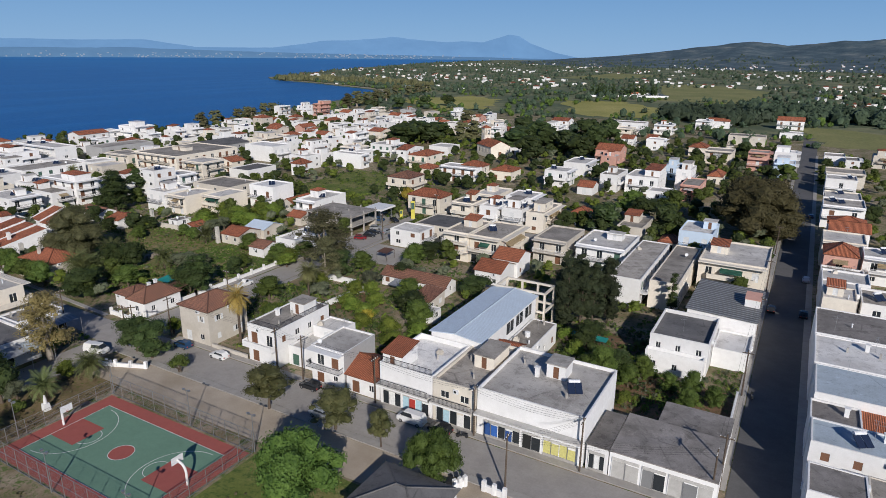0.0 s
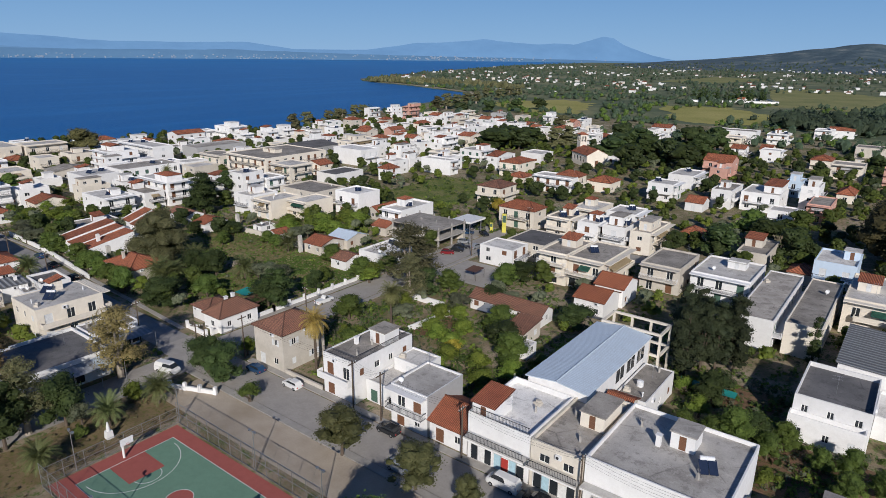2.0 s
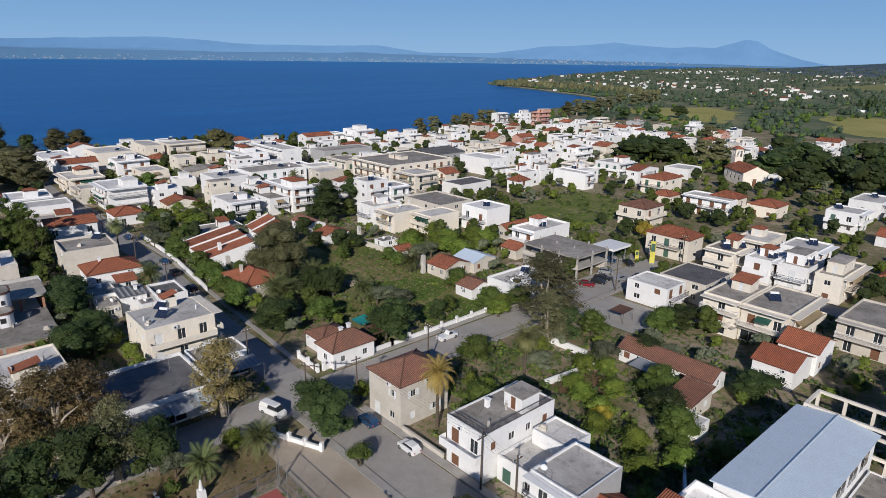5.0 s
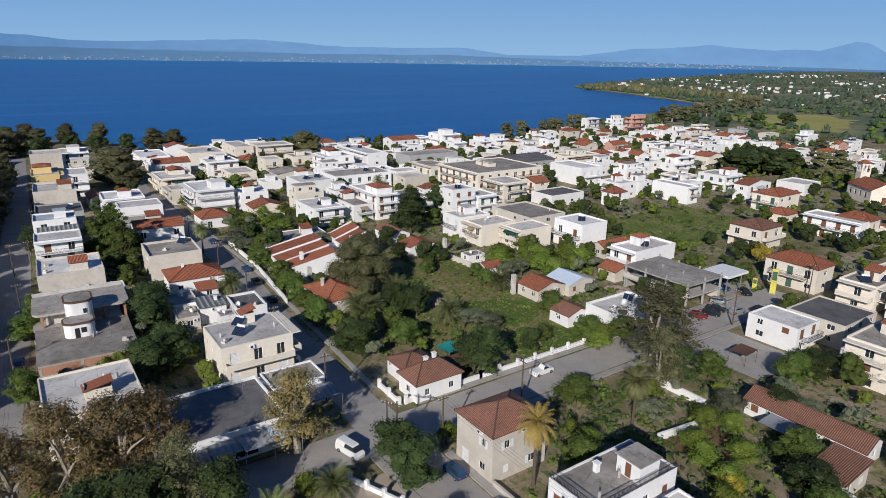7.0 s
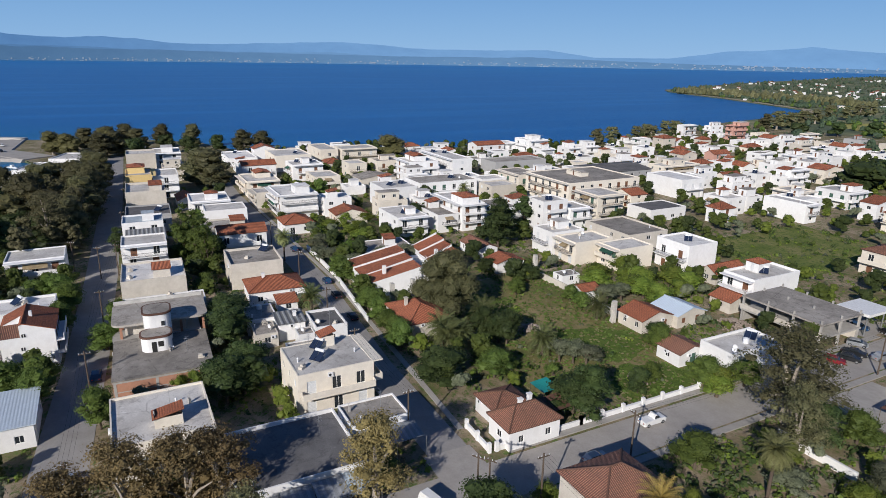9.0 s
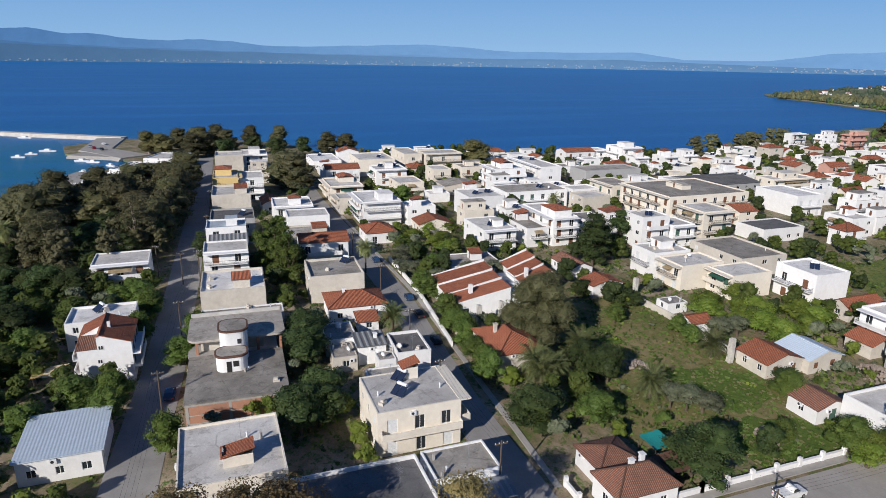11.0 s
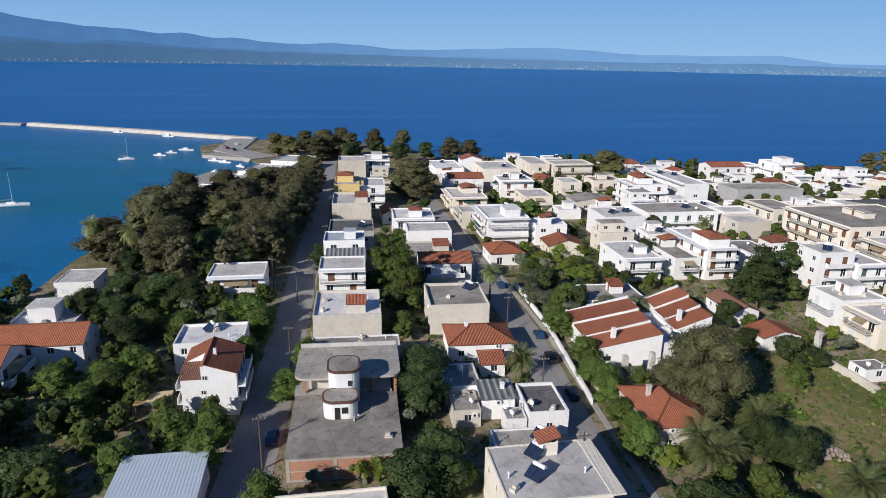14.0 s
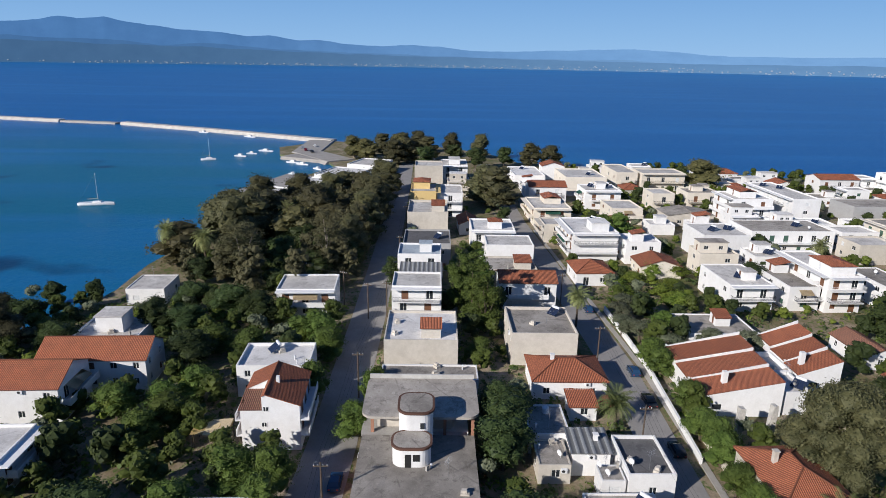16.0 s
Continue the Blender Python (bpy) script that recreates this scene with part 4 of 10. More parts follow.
tree_kind("poplar", "tall narrow green poplar tree", "tree", 11.0, 1.9, 0.26, "green", 1900, 16, 0.95, foot=0.12, low=0.14)
tree_kind("shrub", "rounded green garden shrub", "shrub", 1.8, 1.2, 0.16, "green", 450, 6, 0.6, foot=0.15, low=0.3)
tree_kind("bushy", "bright green garden shrub", "shrub", 2.0, 1.4, 0.17, "bright", 450, 6, 0.65, foot=0.15, low=0.3)
tree_kind("bloom", "bougainvillea shrub with red-pink blossom", "shrub", 2.4, 1.5, 0.16, "bloom", 500, 6, 0.7, foot=0.15, low=0.3)
tree_kind("golden", "rounded golden-yellow garden shrub", "shrub", 3.2, 1.9, 0.2, "gold", 700, 8, 0.9, foot=0.15, low=0.3)
tree_kind("street", "street tree with open olive-green crown", "tree", 8.0, 3.6, 0.28, "street", 1900, 22, 1.15)
palm_kind("palm", "tall date palm with arching grey-green fronds", 7.0, 3.2, "palelight", 84, 1.25)
palm_kind("lowpalm", "short palm with wide arching fronds", 1.6, 3.2, "palm", 64, 0.75)
palm_kind("drypalm", "tall palm with yellowed drooping fronds", 7.5, 3.2, "drypalm", 56, 1.25)


def join_groves():
    """Small garden trees past counting: one mesh a kind."""
    for key, spots in GROVE.items():
        me0 = THIN[key]
        v0 = np.array([v.co[:] for v in me0.vertices])
        quads = np.array([p.vertices[:] for p in me0.polygons if len(p.vertices) == 4])
        tris = np.array([p.vertices[:] for p in me0.polygons if len(p.vertices) == 3])
        vs, fs = [], []
        for i, (x, y, sx, sz, a) in enumerate(spots):
            c, s = math.cos(a) * sx, math.sin(a) * sx
            vs.append(np.stack([v0[:, 0] * c - v0[:, 1] * s + x, v0[:, 0] * s + v0[:, 1] * c + y, v0[:, 2] * sz], 1))
            fs += (quads + len(v0) * i).tolist() + (tris + len(v0) * i).tolist()
        me = bpy.data.meshes.new("garden_growth")
        me.from_pydata(np.concatenate(vs).tolist(), [], fs)
        me.materials.append(me0.materials[0])
        tagged(new("garden_growth", me), TREES[key][1] + " among the houses", "trees", kind="stuff")

# ---- land, water and distance ----
COAST = [(-190, -4000), (-190, -300), (-206, -120), (-212, -62), (-214, -45), (-228, -39), (-243, -36), (-262, -36), (-300, -30), (-345, -32), (-390, -20), (-428, -3), (-452, -12),
         (-470, -40), (-500, -46), (-534, -22), (-522, 40), (-484, 82), (-446, 96), (-432, 140), (-414, 205), (-388, 262), (-376, 300), (-402, 380), (-432, 455),
         (-462, 540), (-492, 680), (-512, 730), (-548, 776), (-586, 794), (-647, 825), (-733, 866), (-824, 900), (-912, 935), (-968, 985), (-1010, 1080), (-1200, 1500), (-1580, 2600), (-1900, 4500)]
LAND = COAST + [(3800, 4500), (4600, -4000)]


def sheet(name, outline, z, mat, label, deep=0.0, kind="structure"):
    bm = bmesh.new()
    f = bm.faces.new([bm.verts.new((x, y, z)) for x, y in outline])
    bm.normal_update()
    if f.normal.z < 0:
        f.normal_flip()
    edges = list(f.edges)
    if deep:
        r = bmesh.ops.extrude_edge_only(bm, edges=edges)
        for v in r["geom"]:
            if isinstance(v, bmesh.types.BMVert):
                v.co.z -= deep
    bmesh.ops.triangulate(bm, faces=[q for q in bm.faces if len(q.verts) > 4])
    return tagged(link(name, bm, mat), label, name.split("_")[0], kind=kind)


def ragged(outline, seed, amount=1.6, cuts=6):
    """The same outline with a wandering edge."""
    out = []
    for i, a in enumerate(outline):
        b = outline[(i + 1) % len(outline)]
        for k in range(cuts):
            q = Vector(a).lerp(Vector(b), k / cuts)
            w = noise.noise_vector(Vector((q.x * 0.35, q.y * 0.35, seed)))
            out.append((q.x + w.x * amount, q.y + w.y * amount))
    return out


sheet("ground", LAND, -0.06, PLAIN, "green and ochre plain reaching to the hills", 6.0)
sheet("ground_town", [p for p in COAST if -130 < p[1] < 560] + [(-120, 560), (30, 470), (60, 440), (60, -100), (-200, -100)], -0.02, SOIL, "earth and rough grass between the houses")


def sea_material():
    m, n, l, b = material("sea_water", 0.3, 0, 0.05)
    p = place_of(n)
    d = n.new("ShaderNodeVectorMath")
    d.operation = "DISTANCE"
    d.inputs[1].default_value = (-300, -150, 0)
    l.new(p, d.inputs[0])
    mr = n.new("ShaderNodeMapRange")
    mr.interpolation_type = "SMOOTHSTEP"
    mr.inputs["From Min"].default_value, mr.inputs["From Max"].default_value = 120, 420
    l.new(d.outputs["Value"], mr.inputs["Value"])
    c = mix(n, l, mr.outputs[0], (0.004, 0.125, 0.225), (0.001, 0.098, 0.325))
    st = n.new("ShaderNodeMapping")
    st.inputs["Rotation"].default_value = (0, 0, radians(20))
    st.inputs["Scale"].default_value = (0.02, 0.0025, 1)
    l.new(p, st.inputs[0])
    streak = ramp(n, l, noise_at(n, l, st.outputs[0], 1.0, 6, 0.6), [(0.46, (0, 0, 0)), (0.72, (0.9, 0.9, 0.9))])
    c = mix(n, l, streak, c, (0.014, 0.15, 0.42))
    # horizon lightening put into the colour: water turns paler with distance
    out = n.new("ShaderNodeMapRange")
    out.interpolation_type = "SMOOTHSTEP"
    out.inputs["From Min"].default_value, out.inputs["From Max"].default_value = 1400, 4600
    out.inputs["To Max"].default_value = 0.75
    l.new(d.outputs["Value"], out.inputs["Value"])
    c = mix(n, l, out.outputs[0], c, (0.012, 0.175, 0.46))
    weed = ramp(n, l, noise_at(n, l, p, 0.018, 3, 0.5), [(0.6, (0, 0, 0)), (0.66, (1, 1, 1))])
    near = n.new("ShaderNodeMath")
    near.operation = "LESS_THAN"
    near.inputs[1].default_value = 150
    l.new(d.outputs["Value"], near.inputs[0])
    k = n.new("ShaderNodeMath")
    k.operation = "MULTIPLY"
    l.new(near.outputs[0], k.inputs[0])
    l.new(weed, k.inputs[1])
    c = mix(n, l, k.outputs[0], c, (0.003, 0.045, 0.12))
    l.new(c, b.inputs["Base Color"])
    b.inputs["Specular Tint"].default_value = (0.25, 0.65, 1, 1)
    bumped(n, l, b, noise_at(n, l, p, 0.5, 6, 0.7), 0.35, 0.6)
    return m


bm = bmesh.new()
bmesh.ops.create_circle(bm, cap_ends=True, segments=96, radius=4750)
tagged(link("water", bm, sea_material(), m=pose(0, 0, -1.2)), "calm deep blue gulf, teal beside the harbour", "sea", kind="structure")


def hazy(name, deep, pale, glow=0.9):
    """Distance with bluish air haze painted into colour and glow, clearer south-west, paler north."""
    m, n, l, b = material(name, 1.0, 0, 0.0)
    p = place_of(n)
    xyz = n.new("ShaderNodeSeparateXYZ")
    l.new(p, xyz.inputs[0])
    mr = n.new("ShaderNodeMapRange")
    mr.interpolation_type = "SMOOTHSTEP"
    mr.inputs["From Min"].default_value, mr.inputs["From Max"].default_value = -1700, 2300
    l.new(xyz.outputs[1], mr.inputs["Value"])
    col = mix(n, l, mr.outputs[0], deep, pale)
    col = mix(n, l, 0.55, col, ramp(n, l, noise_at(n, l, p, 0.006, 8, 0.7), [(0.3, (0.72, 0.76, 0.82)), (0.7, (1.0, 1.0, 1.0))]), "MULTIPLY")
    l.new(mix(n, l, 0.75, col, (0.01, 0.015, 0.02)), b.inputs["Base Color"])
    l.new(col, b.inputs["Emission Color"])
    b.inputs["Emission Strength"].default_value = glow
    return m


def ridge(name, profile, radius, depth, mat, label, seed, rough=0.25, foot=-4.0):
    """A range seen across the water: heights by bearing, in degrees from north turning west, with folds of its own."""
    bm = bmesh.new()
    rows = []
    az = np.array([p[0] for p in profile])
    el = np.array([p[1] for p in profile])
    steps = int((az[-1] - az[0]) * 5)
    for i in range(steps + 1):
        a = az[0] + (az[-1] - az[0]) * i / steps
        e = np.interp(a, az, el)
        col = []
        for j in range(6):
            k = j / 5
            r = radius + depth * k
            wob = noise.fractal(Vector((a * 0.35, k * 2.5, seed)), 0.8, 2.1, 5) * rough
            hgt = (math.tan(radians(e)) * (radius + depth)) * (k ** 0.8) * (1 + wob * (1.2 - k))
            z = foot + hgt + (55 * hgt / max(1.0, hgt + 8) * -0.0)
            col.append(bm.verts.new((-math.sin(radians(a)) * r, math.cos(radians(a)) * r, z)))
        rows.append(col)
    for p, q in zip(rows, rows[1:]):
        for j in range(5):
            bm.faces.new((p[j], p[j + 1], q[j + 1], q[j])).smooth = True
    return tagged(link(name, bm, mat), label, "hills", kind="structure")


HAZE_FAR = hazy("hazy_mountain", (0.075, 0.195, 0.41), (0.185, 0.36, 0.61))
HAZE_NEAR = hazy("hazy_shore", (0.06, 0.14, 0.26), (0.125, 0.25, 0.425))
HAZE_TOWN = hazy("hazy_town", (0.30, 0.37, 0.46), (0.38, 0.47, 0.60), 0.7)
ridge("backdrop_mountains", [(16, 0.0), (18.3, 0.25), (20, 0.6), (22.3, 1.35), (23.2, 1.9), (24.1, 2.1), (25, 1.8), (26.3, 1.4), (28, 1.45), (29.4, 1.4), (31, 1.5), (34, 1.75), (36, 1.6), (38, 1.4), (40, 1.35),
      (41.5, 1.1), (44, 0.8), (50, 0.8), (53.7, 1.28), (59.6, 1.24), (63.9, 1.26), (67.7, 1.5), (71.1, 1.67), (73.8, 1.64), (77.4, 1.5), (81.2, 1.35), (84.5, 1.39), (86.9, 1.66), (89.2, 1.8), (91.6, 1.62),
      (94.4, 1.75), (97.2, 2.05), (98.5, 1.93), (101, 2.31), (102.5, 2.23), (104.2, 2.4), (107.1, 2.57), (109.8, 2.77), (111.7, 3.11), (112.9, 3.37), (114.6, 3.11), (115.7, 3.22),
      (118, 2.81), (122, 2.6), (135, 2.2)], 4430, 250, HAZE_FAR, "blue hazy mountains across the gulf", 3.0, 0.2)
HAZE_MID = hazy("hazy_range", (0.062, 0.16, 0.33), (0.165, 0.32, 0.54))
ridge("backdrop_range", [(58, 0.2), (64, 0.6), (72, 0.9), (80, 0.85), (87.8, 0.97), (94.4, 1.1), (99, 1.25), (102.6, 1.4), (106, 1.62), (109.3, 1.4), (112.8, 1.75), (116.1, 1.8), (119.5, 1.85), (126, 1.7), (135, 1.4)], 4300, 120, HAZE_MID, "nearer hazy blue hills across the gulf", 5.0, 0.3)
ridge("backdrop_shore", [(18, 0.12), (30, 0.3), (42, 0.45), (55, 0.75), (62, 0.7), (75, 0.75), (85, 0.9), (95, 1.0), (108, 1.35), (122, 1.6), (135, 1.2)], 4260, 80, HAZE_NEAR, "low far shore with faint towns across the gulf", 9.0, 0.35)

# hills behind the plain; distance haze is painted into their blue-grey colours
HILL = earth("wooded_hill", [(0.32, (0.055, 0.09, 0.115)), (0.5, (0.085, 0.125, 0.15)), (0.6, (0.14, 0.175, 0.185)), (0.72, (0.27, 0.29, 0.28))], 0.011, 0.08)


def upland(name, profile, near, far, rise, label, seed):
    """Rolling wooded country climbing to a crest: crest heights by bearing west of north."""
    az = np.array([p[0] for p in profile])
    el = np.array([p[1] for p in profile])
    bm = bmesh.new()
    steps, deep = 260, 36
    grid = []
    for i in range(steps + 1):
        a = az[0] + (az[-1] - az[0]) * i / steps
        top = 55 + math.tan(radians(np.interp(a, az, el))) * far
        row = []
        for j in range(deep + 1):
            k = j / deep
            r = near + (far - near) * k
            x, y = -math.sin(radians(a)) * r, math.cos(radians(a)) * r
            f = noise.fractal(Vector((x * 0.0035, y * 0.0025, seed)), 0.9, 2.1, 6)
            w = min(1.0, top / 40)
            row.append(bm.verts.new((x, y, -3 + (top + 3) * k ** rise * (1 + 0.28 * f * (1 - k * 0.8)) + f * 5 * w * (1 - k * 0.4))))
        x, y = -math.sin(radians(a)) * far * 1.2, math.cos(radians(a)) * far * 1.2
        row.append(bm.verts.new((x, y, -3)))
        grid.append(row)
    for p, q in zip(grid, grid[1:]):
        for j in range(len(p) - 1):
            bm.faces.new((p[j], q[j], q[j + 1], p[j + 1])).smooth = True
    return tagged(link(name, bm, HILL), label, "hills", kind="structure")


HILL_CREST = [(-40, 0.9), (-25, 1.1), (-12, 1.3), (-3.46, 1.14), (-1.41, 0.98), (1.08, 0.66), (2.47, 0.57), (3.78, 0.81), (4.91, 0.97), (6.38, 0.84), (7.87, 0.53), (10.29, 0.17),
              (12.46, -0.03), (14.68, -0.24), (17.42, -0.45), (19.3, -0.6), (23, -0.85)]
upland("hill", HILL_CREST, 2250, 3500, 2.2, "hazy blue-green wooded ridge with pale clearings behind the plain", 1.0)

# fields on the plain
for pts, mt, lab in (([(-420, 640), (-312, 545), (-283, 584), (-328, 713), (-385, 743)], FIELD, "yellow-green mown field"),
                     ([(-262, 744), (-181, 573), (-115, 589), (-128, 682), (-197, 769)], FIELD, "yellow-green meadow beside the town"),
                     ([(-240, 1208), (-164, 815), (-57, 794), (-60, 1100), (-190, 1300)], MEADOW, "olive-green field among trees"),
                     ([(-4, 590), (70, 556), (60, 462), (14, 470), (0, 520)], MEADOW, "dry pale field beside the town"),
                     ([(-500, 1400), (-380, 1350), (-330, 1700), (-480, 1800)], MEADOW, "olive-green field far out on the plain"),
                     ([(60, 1000), (200, 940), (230, 1250), (100, 1350)], MEADOW, "olive-green field among trees")):
    sheet("ground_field", ragged(pts, 3.0, 14.0, 9), 0.05, mt, lab)


def strip(name, pts, wide, z, mat, label, category, thick=0.0):
    """A road or kerbed strip along a line in the plan."""
    bm = bmesh.new()
    rows = []
    p = [Vector(q) for q in pts]
    for i, q in enumerate(p):
        t = ((p[i + 1] if i + 1 < len(p) else q) - (p[i - 1] if i else q)).normalized()
        s = Vector((-t.y, t.x)) * wide / 2
        rows.append([bm.verts.new((*(q + s), z)), bm.verts.new((*(q - s), z))])
    for a, b in zip(rows, rows[1:]):
        bm.faces.new((a[1], b[1], b[0], a[0]))
    if thick:
        low = [[bm.verts.new((v.co.x, v.co.y, z - thick - 0.1)) for v in r] for r in rows]
        for i in range(len(rows) - 1):
            for k in (0, 1):
                bm.faces.new((rows[i][k], rows[i + 1][k], low[i + 1][k], low[i][k]))
    bm.normal_update()
    for f in bm.faces:
        if abs(f.normal.z) > 0.5 and f.normal.z < 0:
            f.normal_flip()
    for a, b in zip(p, p[1:]):
        k = max(1, int((b - a).length / 8))
        for i in range(k):
            u, v = a.lerp(b, i / k), a.lerp(b, (i + 1) / k)
            TAKEN.append((min(u.x, v.x) - wide / 2, min(u.y, v.y) - wide / 2, max(u.x, v.x) + wide / 2, max(u.y, v.y) + wide / 2))
    return tagged(link(name, bm, mat), label, category, kind="structure")


strip("road", [(-121, 70), (-20, 70), (30, 70)], 7.6, 0.03, PALEROAD, "worn pale asphalt street past the shops", "road")
strip("road", [(-121, 70.2), (-150, 70.5), (-175, 72.3), (-200, 74.2), (-250, 74), (-310, 73), (-440, 76)], 6.4, 0.026, ASPHALT, "narrow asphalt street between gardens", "road")
strip("road", [(-112, 18.5), (-150, 21.2), (-176, 23.4), (-200, 24.6), (-225, 26), (-305, 29.5), (-440, 34)], 7.4, 0.022, ASPHALT, "asphalt street shaded by houses and trees", "road")
strip("road", [(2, 60), (2, 520)], 8.2, 0.034, SHADEROAD, "straight asphalt street in deep shade", "road")
strip("road", [(-112, -20), (-112, 181.5)], 8.0, 0.018, PALEROAD, "worn asphalt cross street", "road")
strip("road", [(-108, 178), (-60, 180)], 7.0, 0.038, ASPHALT, "asphalt side street", "road")
for pts in ([(-103, 74.7), (-3, 74.7)], [(-2.9, 80), (-2.9, 420)], [(6.1, 78), (6.1, 420)], [(-106.9, 77), (-106.9, 176)], [(-117.2, 78), (-117.2, 170)], [(-108, 65.4), (-20, 65.4)]):
    strip("pavement", pts, 1.3, 0.14, PAVING, "pale concrete pavement with a raised kerb", "pavement", 0.14)
for pts in ([(-125, 74.6), (-200, 78.6), (-300, 77.4)],):
    strip("pavement", pts, 1.0, 0.12, PAVING, "narrow concrete pavement beside the street", "pavement", 0.12)
sheet("pavement_plaza", [(-104, 57.2), (-22, 57.2), (-22, 64.7), (-104, 64.7)], 0.012, DIRT, "sandy dirt strip between street and court")
TAKEN.append((-104, 57, -40, 66))
TAKEN.append((-95, 34, -58, 58))

strip("beach", [(-486, 690), (-506, 733), (-543, 781), (-583, 800), (-645, 831), (-731, 872), (-822, 906), (-906, 942)], 11, 0.06, SAND, "pale sandy beach along the cape", "beach")

# quay and breakwater
def mole(name, pts, wide, top, mat, label):
    bm = bmesh.new()
    rows = []
    p = [Vector(q) for q in pts]
    for i, q in enumerate(p):
        t = ((p[i + 1] if i + 1 < len(p) else q) - (p[i - 1] if i else q)).normalized()
        s = Vector((-t.y, t.x))
        rows.append([bm.verts.new((*(q + s * k * wide / 2), z)) for k, z in ((1.5, -4), (1, top), (-1, top), (-1.5, -4))])
    for a, b in zip(rows, rows[1:]):
        for k in range(3):
            bm.faces.new((a[k], a[k + 1], b[k + 1], b[k]))
    for r in (rows[0], rows[-1]):
        bm.faces.new(r)
    bmesh.ops.recalc_face_normals(bm, faces=bm.faces)
    return tagged(link(name, bm, mat), label, "breakwater", kind="structure")


mole("breakwater", [(-534, -16), (-590, -110), (-637, -198)], 6.5, 1.1, ROCK, "long pale stone breakwater with a flat top")
mole("breakwater", [(-640, -204), (-655, -262)], 7, 0.2, CONCRETE, "low concrete jetty beyond the breakwater")
mole("breakwater", [(-652, -255), (-672, -317), (-700, -420)], 6.5, 1.1, ROCK, "long pale stone breakwater with a flat top")
mole("quay", [(-452, -8), (-466, -34)], 14, 0.4, PAVING, "pale concrete quay apron in the harbour")
mole("breakwater", [(-534, -24), (-480, -26), (-446, -2)], 17, 0.59, PAVING, "wide pale quay apron with parked cars")
mole("jetty", [(-352, -32), (-398, -16)], 16, 0.7, PAVING, "pale paved harbour front")


def far_towns(seed, n):
    """Pale houses strung along the far shore."""
    r = np.random.RandomState(seed)
    bm = bmesh.new()
    for i in range(n):
        c = r.choice((36, 52, 66, 78, 84, 92, 98, 104, 112))
        a = radians(c + r.normal() * 4.5)
        d = 4255 + r.uniform(0, 55)
        x, y = -math.sin(a) * d, math.cos(a) * d
        z = (d - 4260) * 0.42 + r.uniform(0, 10)
        w, h = r.uniform(2.5, 9), r.uniform(1.5, 3.5)
        box(bm, x - w / 2, y - w / 2, z - 4, x + w / 2, y + w / 2, z + h)
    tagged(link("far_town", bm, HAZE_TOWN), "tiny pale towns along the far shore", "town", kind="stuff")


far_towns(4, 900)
sheet("pavement_yard", [(-106, 133.5), (-90, 133.5), (-90, 148.6), (-106, 148.6)], 0.02, PAVING, "pale concrete yard cluttered with building scrap")
TAKEN.append((-106, 133, -90, 149))

BED = earth("tilled_soil", [(0.3, (0.15, 0.085, 0.05)), (0.6, (0.24, 0.15, 0.095))], 0.3, 3.0, tufts=(0.06, 0.085, 0.025))
sheet("ground_beds", [(-24, 92.8), (-3.7, 92.8), (-3.7, 107.6), (-24, 107.6)], 0.015, BED, "brown tilled garden beds behind the shops")
sheet("ground_beds", ragged([(-89, 103), (-79, 102.6), (-77.5, 112.5), (-88, 114)], 2.0, 0.6), 0.012, BED, "brown terraced beds in a walled garden")
sheet("ground_beds", [(-32, 112), (-21, 111), (-21, 121), (-32, 122)], 0.012, BED, "brown tilled vegetable plot")

# ---- the shop street ----
R = random.Random(7)
house(-102, 75.4, -94, 85, 7.4, BEIGE, "hip", "old stone-coloured two-storey house with hipped brown tile roof", door="s", tile=TILE_OLD, shutter=SHUTTER_W, rise=1.9, detail=2)
house(-83.8, 75.6, -76.6, 90, 7.4, WHITE, "concrete", "white two-storey house with roof terrace and railings", balcony="s", pent=(0.45, 0.55, 3.4, 3.6, 2.3, "flat"), parapet=0.2, shutter=SHUTTER, chimney=1, roof_rail="se", aerial=False)
house(-76.3, 78, -69.0, 87, 3.8, WHITE, "pale", "low white house with a front yard", door="s", blank="w")
house(-75.5, 84, -69.4, 89, 5.6, WHITE, "pale", "white rear wing with flat roof", blank="we", keep=False, parapet=0.3)
house(-68.7, 75.6, -61.6, 84.5, 6.8, WHITE, "screed", "grey-sided two-storey house with white front", balcony="s", blank="en", parapet=0.3, aerial=True, sides={"e": GREYWALL})
house(-61.3, 75.8, -54.6, 84, 3.3, WHITE, "gable_x", "small house with bright clay tile roof", rise=1.9, blank="ew", door="s")
house(-54.2, 75.5, -44.4, 88.2, 7.4, WHITE, "whiteroof", "white shop building with pale roof terrace", blank="wes", pent=(0.02, 0.05, 3.6, 4.8, 2.3, "mono_s"), parapet=0.9, aerial=True, upper=False, roof_rail="s")
house(-44.2, 75.5, -36.9, 92, 7.2, CREAM, "concrete", "old cream shop building with stained concrete roof", blank="we", parapet=0.5, shutter=SHUTTER_W, wide=0.75, pent=(0.45, 0.45, 3.4, 6.0, 2.2, "flat"))
house(-36.6, 75.5, -20.2, 91.4, 7.8, WHITE, "screed", "large white commercial building with bare grey roof", blank="ewns", parapet=0.55, upper=False, pent=(0.44, 0.58, 3.0, 3.4, 2.3, "flat"), heater=1, aerial=True, chimney=1)
BLUE = plain("blue_shop_paint", (0.04, 0.13, 0.42), 0.5)
YELLOWP = plain("yellow_shop_paint", (0.62, 0.56, 0.10), 0.5)
PALEBLUE = plain("pale_blue_paint", (0.42, 0.60, 0.68), 0.6)


